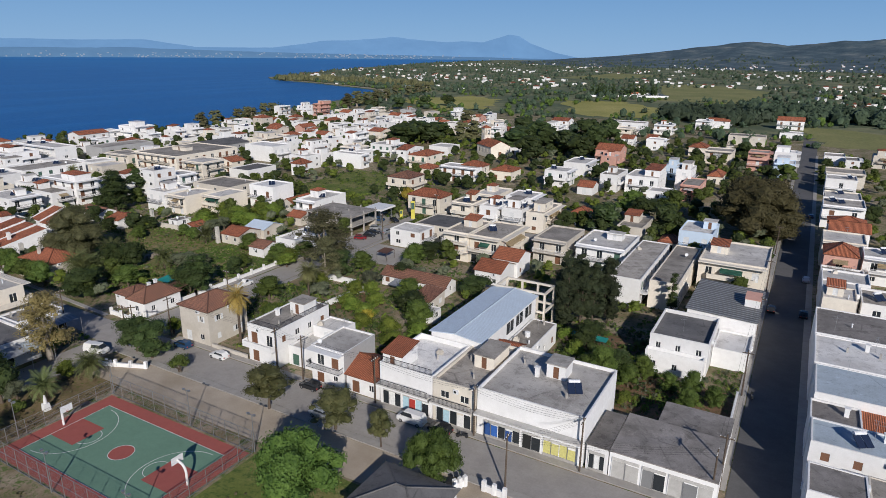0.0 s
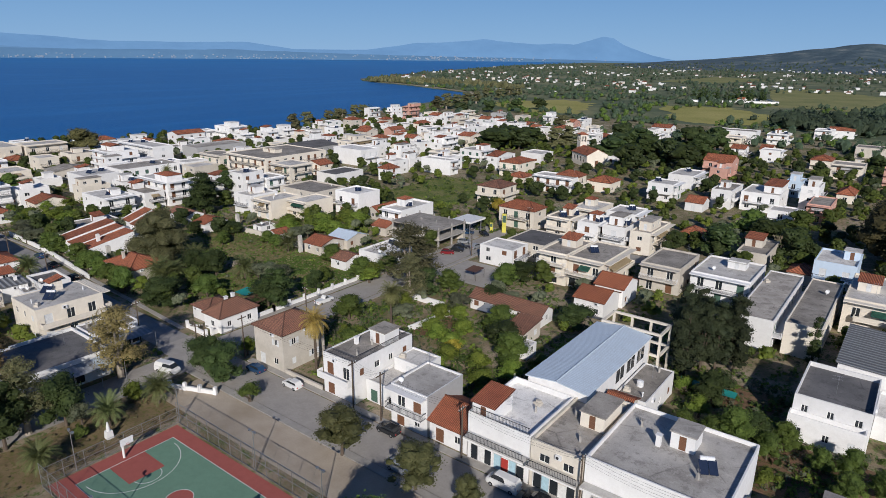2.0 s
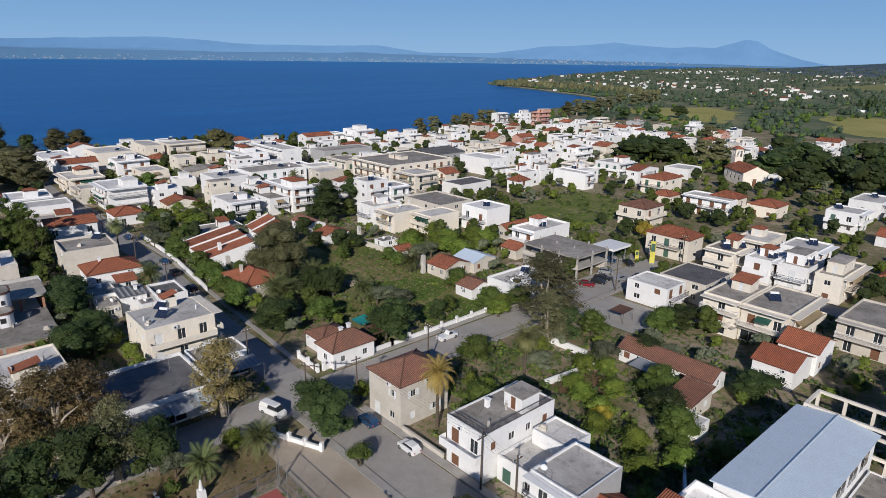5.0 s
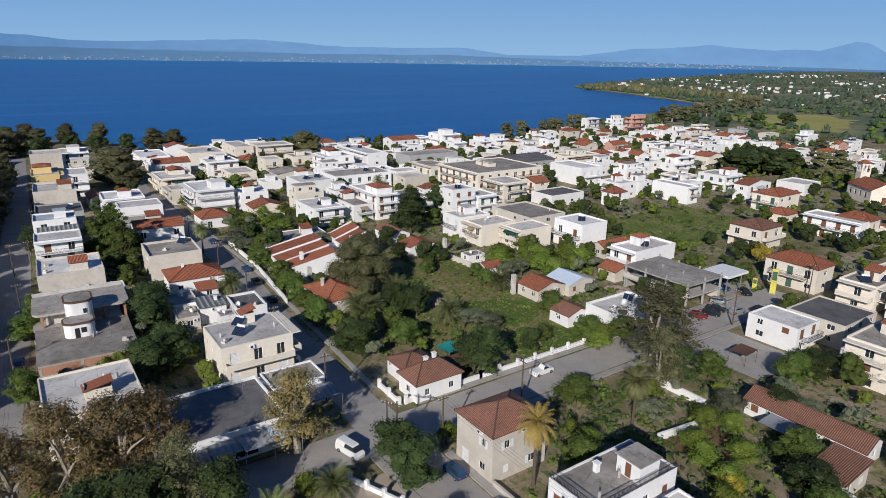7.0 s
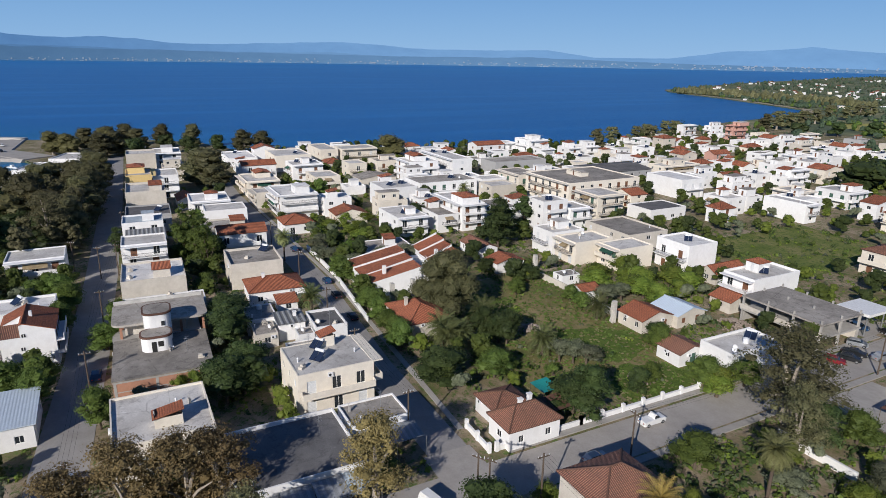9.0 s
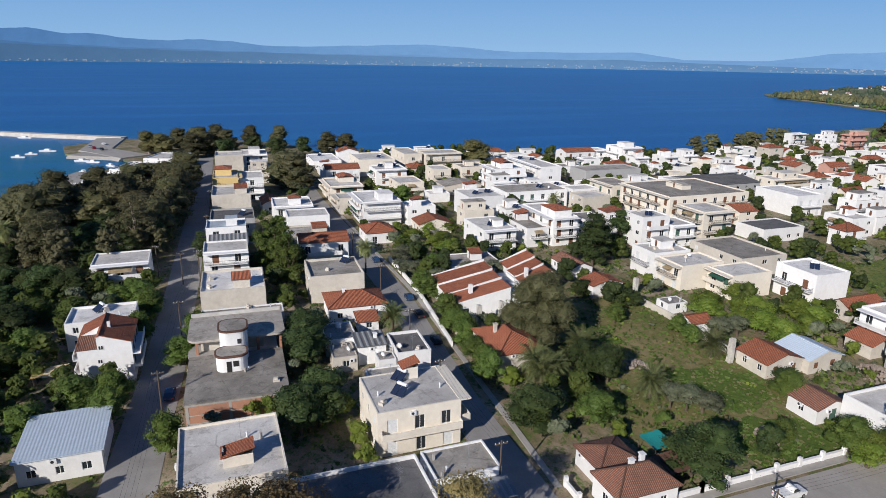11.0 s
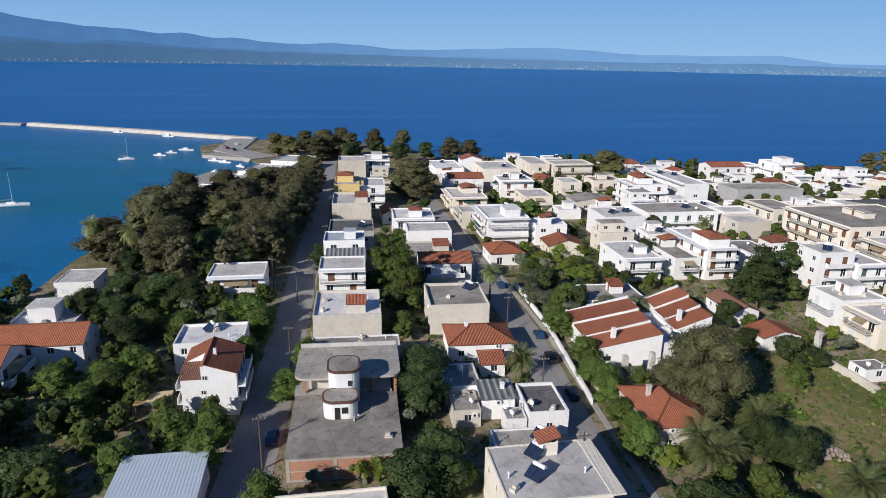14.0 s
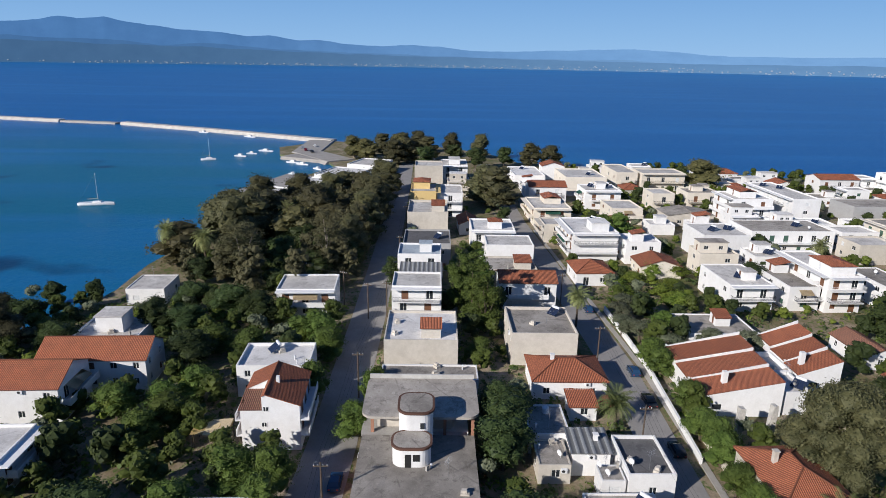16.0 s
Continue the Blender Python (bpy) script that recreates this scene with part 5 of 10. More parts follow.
def display(x0, x1, y, z0, z1, mats, label):
    """A shopfront: a pale frame with panes, blinds and goods in a row above a low sill."""
    ob = base("shopfront", (x0 + x1) / 2, y, 0, 0, label, "shopfront", "shopfronts")
    k = len(mats)
    step = (x1 - x0) / k
    for i, mt in enumerate(mats):
        px = (x0 - x1) / 2 + i * step
        bm = bmesh.new()
        low = z0 if i % 3 else 0.1
        box(bm, px + 0.06, -0.02, low, px + step - 0.06, 0.02, z1 - (0.0, 0.15, 0.0, 0.3)[i % 4])
        part("panel", bm, mt, ob)
        bm = bmesh.new()
        box(bm, px - 0.05, -0.06, 0.02, px + 0.05, 0.0, z1 + 0.1)
        part("mullion", bm, STEEL if i % 2 else FRAMEWHITE, ob)
    bm = bmesh.new()
    box(bm, (x0 - x1) / 2, -0.1, z1 + 0.1, (x1 - x0) / 2, 0.02, z1 + 0.5)
    part("sign_board", bm, WEATHERED_SIGN, ob)
    bm = bmesh.new()
    box(bm, (x0 - x1) / 2, -0.1, 0.02, (x1 - x0) / 2, 0.0, z0 - 0.05)
    part("sill", bm, CONCRETE, ob)


WEATHERED_SIGN = weathered("faded_sign", (0.58, 0.57, 0.54), (0.36, 0.34, 0.32), amount=0.6)
DEEPBLUE = plain("dark_blue_blind", (0.03, 0.085, 0.26), 0.6)
LEMON = plain("faded_yellow_blind", (0.58, 0.54, 0.20), 0.7)
ROLLER = ribbed("grey_roller_shutter", (0.46, 0.47, 0.47), (0.34, 0.34, 0.34), 0.16, rough=0.6, depth=0.01)
display(-35.4, -29.6, 75.44, 0.5, 2.4, [DEEPBLUE, BLUE, GLASS, DEEPBLUE, GLASS], "shopfront with blue goods behind glass and pale frame")
# black panel stands in for the shaded inside of the open shop
display(-29.2, -26.4, 75.44, 0.3, 2.5, [BLACK, GLASS], "open shop doorway between shopfronts, its shaded inside drawn as a black panel")
display(-26.0, -21.2, 75.44, 0.6, 2.5, [LEMON, LEMON, LEMON, LEMON], "shopfront with faded yellow blinds and pale frame")
display(-53.6, -50.2, 75.44, 0.3, 2.5, [GLASS, FRAMEWHITE, GLASS], "shopfront with white door and dark panes")
display(-49.8, -45.0, 75.44, 0.3, 2.5, [PALEBLUE, RED, PALEBLUE, GLASS], "shopfront with pale blue painted doors")
display(-43.6, -37.6, 75.44, 0.3, 2.5, [GLASS, PALEBLUE, GLASS, FRAMEWHITE, GLASS], "old shopfront with dark panes and peeling doors")
display(-19.4, -17.2, 75.54, 0.5, 2.6, [GLASS, FRAMEWHITE, GLASS], "shop window with white grille frame")
display(-16.2, -12.6, 75.54, 0.2, 2.7, [WEATHERED_SIGN, WEATHERED_SIGN], "shopfront boarded with white panels")
display(-12.2, -9.2, 75.54, 0.2, 2.7, [ROLLER, GLASS], "shopfront with grey roller shutter half covered")
display(-8.8, -3.4, 75.54, 0.2, 2.7, [WEATHERED_SIGN, ROLLER, WEATHERED_SIGN], "shopfront with roller shutter and pale wall panels")


def ledge(x0, x1, y, z, label, rail=True):
    """A thin balcony slab along a shop building with a slim rail on its edge."""
    ob = base("balcony_slab", (x0 + x1) / 2, y, z, 0, label, "balcony")
    bm = bmesh.new()
    box(bm, (x0 - x1) / 2, -1.3, -0.15, (x1 - x0) / 2, 0.0, 0.0)
    slab = part("slab", bm, WEATHERED_SIGN, ob)
    mesh, run = rail_mesh(x1 - x0, RAIL)
    if rail:
        piece("railing", mesh, ob, pose(0, -1.22, 0.0))
    bm = bmesh.new()
    box(bm, (x0 - x1) / 2, -1.3, -0.42, (x1 - x0) / 2, -1.2, -0.15)
    part("fascia", bm, WHITE, ob)


ledge(-36.5, -20.3, 75.38, 4.3, "long stained concrete canopy slab over the shops", False)
ledge(-54.1, -44.5, 75.38, 4.1, "white balcony slab with thin dark rail over shopfronts")
ledge(-44.1, -37.0, 75.38, 3.9, "cream balcony slab with thin rail over shopfronts")


def low_shop(x0, y0, x1, y1, label, **kw):
    """A one-storey shop under a bare concrete slab that oversails its walls."""
    ob = house(x0, y0, x1, y1, 3.9, WHITE, "concrete", label, parapet=0.05, bare=True, aerial=False, **kw)
    w, d = (x1 - x0) / 2, (y1 - y0) / 2
    bm = bmesh.new()
    box(bm, -w - 0.04, -d - 0.14, 3.905, w + 0.04, d + 0.04, 4.05)
    part("roof_slab", bm, ROOFS["slab"], ob, "dark stained concrete roof slab")
    return ob


low_shop(-19.8, 75.6, -16.75, 85.3, "narrow low shop with stained concrete roof", blank="ewns")
low_shop(-16.6, 75.6, -2.95, 86.3, "low white shop with stained concrete roof", blank="wns")
low_shop(-12.5, 86.4, -2.95, 92.5, "low store behind the shops with concrete roof", blank="wns")
hall = house(-52.3, 88.6, -42.6, 113.6, 8.2, WHITE, "gable_y", "long white hall with pale blue sheet-metal roof", rise=0.55, blank="wsne", cover=SHEET, floors=2, name="warehouse", category="hall")
for k in range(6):
    y = 100 + (k // 2) * 4.4 + (k % 2) * 1.7 - 101.1
    pn = bmesh.new()
    box(pn, 4.84, y - 0.7, 5.2, 4.88, y + 0.7, 7.4)
    part("window", pn, GLASS, hall, "tall dark hall window")
house(-42.2, 98.4, -37.2, 111.4, 4.2, WHITE, "concrete", "low lean-to with concrete roof beside the hall", blank="ws", parapet=0.15)
house(-41.6, 92.6, -38.0, 96.8, 5.6, BEIGE, "gable_x", "small annex with bright clay tiles", rise=0.8, blank="sewn")


def concrete_frame(x0, y0, x1, y1, h):
    ob = base("concrete_frame", (x0 + x1) / 2, (y0 + y1) / 2, 0, 0, "open unfinished frame of pale concrete columns and beams", "building frame")
    w, d = x1 - x0, y1 - y0
    for k in range(4):
        for s in (-1, 1):
            bm = bmesh.new()
            x = -w / 2 + k * w / 3
            box(bm, x - 0.2, s * d / 2 - 0.2, 0, x + 0.2, s * d / 2 + 0.2, h - 0.4)
            part("column", bm, CREAM, ob)
    for z in (h - 0.4, h * 0.5):
        for s in (-1, 1):
            bm = bmesh.new()
            box(bm, -w / 2 - 0.2, s * d / 2 - 0.22, z, w / 2 + 0.2, s * d / 2 + 0.22, z + 0.4)
            part("beam", bm, CREAM, ob)
            if z > h * 0.6 or s > 0:
                bm = bmesh.new()
                box(bm, s * w / 2 - 0.22, -d / 2 + 0.22, z, s * w / 2 + 0.22, d / 2 - 0.22, z + 0.4)
                part("beam", bm, CREAM, ob)
    TAKEN.append((x0, y0, x1, y1))


concrete_frame(-51.6, 114.2, -41.0, 119.5, 8.8)

house(-42, 50.4, -31.4, 59.6, 2.7, WHITE, "hip", "low park kiosk under a dark hipped roof", rise=1.5, cover=ROOFS["dark"], name="kiosk", category="kiosk")

# ---- behind the shops, towards the straight street ----
house(-19.4, 111.2, -9.3, 124.6, 6.6, WHITE, "dark", "white house with dark grey flat roof behind a high parapet", blank="", parapet=0.75, bare=True, aerial=True)
house(-19.6, 109.3, -9.6, 111.1, 4.1, WHITE, "whiteroof", "white front terrace with solid parapet", blank="", parapet=0.9, upper=False, bare=True, aerial=False, name="terrace", category="terrace")
house(-9.2, 117, -3.1, 126.4, 3.8, WHITE, "whiteroof", "low white annex with bright terrace", blank="w", parapet=0.4, bare=True)
hall_ob = house(-15.6, 126.8, -3.0, 146, 6.3, WHITE, "mono_e", "white hall under grey corrugated roof", rise=0.5, cover=CORRUGATED, blank="we", name="hall", category="hall", upper=False)
bm = bmesh.new()
box(bm, 3.4, -2.0, 6.0, 6.2, 1.8, 8.1)
lodge = part("stair_house", bm, WHITE, hall_ob, "small white stair house with pink roof")
bm = bmesh.new()
pitched(bm, 3.4, -2.0, 6.2, 1.8, 8.1, 0.35, "mono_s", 0.1)
part("roof", bm, PINK, lodge, "faded pink roof")
house(-18.4, 158.8, -3.4, 178, 7.8, CREAM, "pale", "cream two-storey block with awnings over windows", balcony="s", awning="s", pent=(0.1, 0.4, 4, 4, 2.0, "mono_s"), aerial=True)
house(-27.4, 183, -18.4, 196, 7.8, BLUEWALL, "pale", "pale blue house with white roof terrace", balcony="s", pent=(0.6, 0.5, 3.4, 3.4, 2.2, "flat"))
house(-25.9, 140, -19.6, 171.5, 6.6, CREAM, "concrete", "long narrow cream row house with grey roof", blank="s", parapet=0.25, heater=0)
house(-34.7, 138.6, -27.6, 171.5, 6.6, WHITE, "concrete", "long narrow white row house with colonnaded side", balcony="e", blank="s", parapet=0.25)
house(-49.2, 158.8, -36.2, 174.4, 6.8, WHITE, "pale", "white block with pale stained roof and roof hatch", balcony="s", pent=(0.45, 0.55, 4.0, 3.6, 1.6, "flat"), parapet=0.4)
house(-60.9, 158, -51.4, 173, 6.8, BEIGE, "concrete", "beige block with worn concrete roof", balcony="s")
house(-66.3, 133.1, -59.4, 141.6, 4.0, WHITE, "gable_x", "low white house with bright clay tiles", rise=1.6, blank="e")
house(-65.6, 142.2, -58.8, 150.8, 4.6, WHITE, "gable_x", "white house with bright clay tiles behind another", rise=1.7)
house(-83, 147, -75.4, 162, 8.2, CREAM, "concrete", "cream two-storey house with brown shutters", balcony="s", shutter=SHUTTER, pent=(0.3, 0.5, 4, 4, 2, "mono_s"), shop="s")
house(-75.2, 147.6, -66, 164, 8.0, CREAM, "concrete", "cream house with paired balconies and brown shutters", balcony="se", shutter=SHUTTER, heater=1, shop="s")
house(-102.6, 149.6, -92.4, 158, 5.2, WHITE, "pale", "white corner building with grey roof and side entrance", blank="w", balcony="e", parapet=0.3)
house(-99.7, 158.9, -88, 172.5, 5.2, BEIGE, "dark", "low building with dark flat roof", parapet=0.3)
house(-85.6, 121.0, -67.8, 126.2, 2.8, WHITE, "gable_x", "long low white house with old clay tiles", rise=1.4, tile=TILE_OLD, blank="")
house(-70.5, 110.5, -66, 117.6, 3.0, BEIGE, "mono_s", "low annex with brown tiled shed roof", rise=0.9, tile=TILE_OLD)
house(-66.6, 106.5, -62.6, 110, 2.6, WHITE, "pale", "small white garden shed", blank="wn", parapet=0.1, name="shed", category="shed")


H1 = 2.9


def unfinished(x0, y0, x1, y1, floors=2):
    w, d = x1 - x0, y1 - y0
    ob = base("unfinished_building", (x0 + x1) / 2, (y0 + y1) / 2, 0, 0, "unfinished concrete building with open floor and columns", "building")
    for k in range(1, floors + 1):
        bm = bmesh.new()
        box(bm, -w / 2, -d / 2, k * H1 - 0.35, w / 2, d / 2, k * H1)
        part("slab", bm, CONCRETE if k < floors else ROOFS["concrete"], ob)
        for i in range(4):
            for j in range(3):
                bm = bmesh.new()
                x, y = -w / 2 + 0.4 + i * (w - 0.8) / 3, -d / 2 + 0.4 + j * (d - 0.8) / 2
                box(bm, x - 0.2, y - 0.2, (k - 1) * H1, x + 0.2, y + 0.2, k * H1 - 0.3)
                part("column", bm, CONCRETE, ob)
        if k > 1:
            mesh, _ = rail_mesh(w, BEIGE, True)
            piece("parapet", mesh, ob, pose(0, -d / 2 + 0.1, H1))
    for i in range(4):
        for j in range(3):
            bm = bmesh.new()
            x, y = -w / 2 + 0.4 + i * (w - 0.8) / 3, -d / 2 + 0.4 + j * (d - 0.8) / 2
            box(bm, x - 0.15, y - 0.15, floors * H1, x + 0.15, y + 0.15, floors * H1 + 0.7)
            part("column_stub", bm, CONCRETE, ob)
    bm = bmesh.new()
    box(bm, -w / 2 + 0.6, d / 2 - 0.6, 0, w / 2 - 0.6, d / 2 - 0.4, H1 - 0.3)
    part("wall", bm, BEIGE, ob)
    bm = bmesh.new()
    box(bm, -w / 2 + 0.5, -d / 2 + 0.7, 0, -w / 2 + 0.7, d / 2 - 0.7, H1 - 0.5)
    part("wall", bm, CONCRETE, ob)
    bm = bmesh.new()
    box(bm, -w / 2 + 0.8, 0.6, 0, w * 0.1, 0.8, H1 - 0.5)
    part("wall", bm, BRICK, ob, "raw brick partition wall")
    TAKEN.append((x0, y0, x1, y1))


unfinished(-136.2, 151.0, -117.9, 164.6, 2)


def canopy_station(x0, y0, x1, y1):
    w, d = x1 - x0, y1 - y0
    ob = base("fuel_station_canopy", (x0 + x1) / 2, (y0 + y1) / 2, 0, 0, "white fuel station canopy on slim posts", "canopy")
    bm = bmesh.new()
    box(bm, -w / 2, -d / 2, 4.6, w / 2, d / 2, 5.2)
    part("roof", bm, FRAMEWHITE, ob)
    for sx in (-1, 1):
        for sy in (-1, 1):
            bm = bmesh.new()
            tube(bm, (sx * w * 0.36, sy * d * 0.36, 0), (sx * w * 0.36, sy * d * 0.36, 4.6), 0.14)
            part("post", bm, STEEL, ob)
    TAKEN.append((x0, y0, x1, y1))


def price_pylon(x, y, h, wide, label):
    """A yellow sign column at the fuel station."""
    ob = base("sign_pylon", x, y, 0, 20, label, "sign")
    bm = bmesh.new()
    box(bm, -wide / 2, -0.18, 0.25, wide / 2, 0.18, h)
    part("board", bm, YELLOWP, ob)
    bm = bmesh.new()
    box(bm, -wide / 2 + 0.12, -0.21, h * 0.55, wide / 2 - 0.12, -0.18, h * 0.9)
    part("panel", bm, SHUTTER_G, ob, "dark green sign panel")
    bm = bmesh.new()
    box(bm, -wide / 2 - 0.1, -0.3, 0, wide / 2 + 0.1, 0.3, 0.25)
    part("base", bm, CONCRETE, ob)


price_pylon(-112.9, 178.4, 6.4, 1.3, "tall yellow sign column of the fuel station")
price_pylon(-117.0, 177.4, 3.0, 1.0, "low yellow fuel pump beside the kerb")
sheet("pavement_forecourt", [(-127, 167), (-117.8, 167), (-117.8, 182), (-127, 182)], 0.03, PALEROAD, "asphalt forecourt of the fuel station")
canopy_station(-124.6, 166.4, -117.6, 174.8)

# ---- east side of the straight street ----
house(6.3, 75.6, 12.6, 82.0, 6.8, WHITE, "slab", "low white house with bare concrete roof", parapet=0.12, bare=True, aerial=False)
house(12.9, 75.6, 22, 84.0, 5.8, BEIGE, "concrete", "beige house with weathered concrete roof", parapet=0.15, bare=True)
house(6.5, 82.3, 12.7, 86.7, 3.6, WHITE, "bluegrey", "low walled court with pale blue floor", parapet=0.8, bare=True, aerial=False)
house(6.5, 87.0, 18, 93.6, 6.9, WHITE, "bluegrey", "white house with pale blue roof terrace", parapet=0.2, heater=1, bare=True, chimney=1)
house(6.4, 94, 12.8, 100.8, 6.2, WHITE, "slab", "white house with bare concrete roof and chimney", parapet=0.3, chimney=1, bare=True)
house(13.0, 94, 24, 100.8, 5.2, PINK, "mono_s", "low annex with brick-red coated roof", rise=0.6)
house(6.8, 101.1, 24, 111.8, 7.2, WHITE, "bluegrey", "white building with pale blue-grey coated roof", parapet=0.12, bare=True)
house(6.6, 112.1, 24, 124.6, 7.3, WHITE, "whiteroof", "white building with stained pale roof and vents", parapet=0.2, chimney=2)
house(6.6, 125, 25, 139, 7.4, WHITE, "slab", "white building with weathered concrete roof", parapet=0.2)
house(7.6, 142.5, 13.6, 150.6, 8.6, CREAM, "pale", "cream stair tower with brown trim", blank="s", parapet=0.3, pent=(0.1, 0.3, 3, 3, 1.8, "mono_s"))
house(14.9, 148, 25, 158.5, 6.8, WHITE, "concrete", "white house with two balconies", balcony="s", heater=1)
house(7.6, 159.5, 17, 168, 7.2, WHITE, "pale", "white house with blue tarpaulin on terrace")
house(8.2, 181.8, 15.6, 191, 7.2, PINK, "hip", "pink two-storey house with hipped clay tile roof", rise=2.0, balcony="s", shutter=SHUTTER_W)
house(16.8, 184, 26, 193, 7.4, WHITE, "pale", "white two-storey house with balcony", balcony="s", heater=1)
house(7.6, 151, 14.6, 159, 7.4, WHITE, "pale", "narrow white house with pale roof", parapet=0.3)
house(7.8, 169, 17, 180.6, 4.4, WHITE, "concrete", "low white house with concrete terrace and heater", heater=1, parapet=0.4)
house(7.8, 195, 18, 207, 7.4, CREAM, "pale", "cream two-storey house with pale terrace", balcony="s", parapet=0.4)
house(9.5, 209, 19.5, 219, 7.2, WHITE, "gable_x", "white house with clay tile roof", rise=1.7)
house(9.5, 222, 19.5, 231, 6.2, WHITE, "hip", "white house with small hipped tile roof", rise=1.7)
house(7.8, 242, 20, 256, 7.8, WHITE, "concrete", "white apartment house with heaters on roof", balcony="s", heater=2)
house(8.5, 262, 20, 276, 6.6, CREAM, "pale", "cream house with railed terrace", balcony="s", heater=1)
house(9, 300, 20, 312, 7.2, WHITE, "pale", "white house with railed terrace", balcony="s", heater=1)
house(9, 322, 24, 336, 6.6, BEIGE, "concrete", "beige two-storey house with balcony", balcony="s")

# ---- church ----
def church(x, y, turn=0.0):
    ob = base("church", x, y, 0, turn, "cream church with red tile gable roof and bell tower", "church")
    bm = bmesh.new()
    w, d = 17.0, 11.6
    wins = [(2.0 + i * 3.6, 2.2, 3.1 + i * 3.6, 4.6) for i in range(4)]
    for a, b, hl in (((-w / 2, -d / 2), (w / 2, -d / 2), wins), ((w / 2, -d / 2), (w / 2, d / 2), [(4.6, 0.1, 6.4, 3.2)]), ((w / 2, d / 2), (-w / 2, d / 2), wins), ((-w / 2, d / 2), (-w / 2, -d / 2), [])):
        facade(bm, a, b, 0, 6.1, hl)
    gable_walls(bm, -w / 2, -d / 2, w / 2, d / 2, 6.1, 2.9, "gable_x")
    part("wall", bm, CREAM, ob)
    bm = bmesh.new()
    pitched(bm, -w / 2, -d / 2, w / 2, d / 2, 6.0, 3.0, "gable_x", 0.4)
    part("roof", bm, TILE, ob, "bright clay tile gable roof")
    for q in wins:
        for s in (-1, 1):
            piece("window", pane_mesh(1.1, 2.4), ob, pose(-w / 2 + (q[0] + q[2]) / 2, s * (d / 2 - 0.12), 2.2))
    piece("door", slatted_mesh(1.8, 3.1, SHUTTER), ob, pose(w / 2 - 0.1, 0, 0.1, 0, 0, 90))
    bm = bmesh.new()
    c = [(-1.9, -1.9), (1.9, -1.9), (1.9, 1.9), (-1.9, 1.9)]
    for k in range(4):
        facade(bm, c[k], c[(k + 1) % 4], 0, 14.5, [(0.6, 10.6, 1.6, 13.4), (2.2, 10.6, 3.2, 13.4)])
    tower = part("bell_tower", bm, CREAM, ob)
    tower.matrix_basis = pose(-w / 2 - 1.0, 0, 0)
    bm = bmesh.new()
    pitched(bm, -1.9, -1.9, 1.9, 1.9, 14.4, 1.3, "hip", 0.35)
    part("roof", bm, TILE, tower)
    TAKEN.append((x - 13, y - 8, x + 13, y + 8))


church(-149.4, 319, -38)

# ---- across the cross street: cottages and the open lot ----
house(-122.4, 78, -114.2 - 2.6, 87, 3.6, WHITE, "hip", "low white cottage with hipped brown tile roof", rise=2.0, tile=TILE_OLD, chimney=2)
house(-129, 79.5, -123, 86, 3.0, WHITE, "hip", "cottage annex with mixed tiles", rise=1.2, tile=TILE_OLD)
house(-132, 40.4, -117.6, 56.6, 4.8, WHITE, "dark", "long dark-roofed workshop with white parapet", parapet=0.6, shop="en", name="workshop", category="workshop")
house(-145.3, 27.4, -131.6, 40.2, 6.6, CREAM, "pale", "cream block with grey roof and tiled stair house", parapet=0.35, pent=(0.62, 0.42, 2.2, 3.6, 1.5, "mono_s"), blank="e", aerial=True)
house(-150.4, 53.4, -139.2, 66, 7.2, CREAM, "pale", "cream two-storey house with pale roof and corner balconies", balcony="en", heater=2, parapet=0.12, pent=(0.05, 0.5, 2.2, 2.4, 1.9, "mono_s"), aerial=True, rng=random.Random(5))
house(-132.5, 57.5, -126, 66.4, 4.6, WHITE, "concrete", "white corner building with railed roof", balcony="", shop="e", parapet=0.3)
house(-160.2, 56.4, -151, 65.4, 3.2, WHITE, "concrete", "low white house with sheds and concrete terrace", parapet=0.25, heater=1, turn=-2)
house(-167.5, 79.9, -155.5, 89, 4.6, BEIGE, "hip", "low beige house with hipped clay tiles", rise=2.0, chimney=1)
house(-146.6, 125.6, -139.6, 134.2, 3.0, BEIGE, "gable_x", "low stone house with clay tiles", rise=1.4)
house(-190.8, 118.6, -185, 127, 3.0, WHITE, "gable_x", "low white cottage with clay tiles", rise=1.2)
house(-208.5, 120.5, -198, 126.8, 3.0, WHITE, "gable_x", "long low cottage with old clay tiles", rise=1.3, tile=TILE_OLD)
house(-174.4, 128.8, -170.4, 134.2, 2.5, WHITE, "concrete", "small pale shed with slab roof", parapet=0.1, name="shed", category="shed")
house(-163.8, 126.2, -159.4, 131.2, 2.7, WHITE, "gable_y", "white hut with clay tile roof", rise=0.9, name="hut", category="hut")
house(-159.5, 164.5, -154, 175.5, 3.2, BEIGE, "gable_y", "low house with bright clay tiles", rise=1.4)
house(-146, 134.5, -138.4, 142.6, 3.0, BEIGE, "gable_x", "low house with blue-grey sheet roof", rise=1.3, cover=SHEET)
house(-130.8, 121, -125.2, 127.6, 2.8, WHITE, "gable_x", "small white garage with tiled roof", rise=1.1, tile=TILE_OLD, blank="n", door="e", name="garage", category="garage")
house(-124.9, 125.6, -117.8, 139, 5.0, WHITE, "pale", "white house with stained terrace roof", heater=1, blank="s", parapet=0.5)
house(-144.8, 151.6, -139.1, 158.4, 2.9, BEIGE, "gable_x", "low ruined house with worn tiles", rise=1.2)
house(-149, 160.6, -140.4, 177, 6.4, WHITE, "pale", "white house with roof terrace and tiled stair house", pent=(0.1, 0.4, 3.6, 4, 2.4, "hip"), parapet=0.6, blank="e", balcony="s", heater=1)
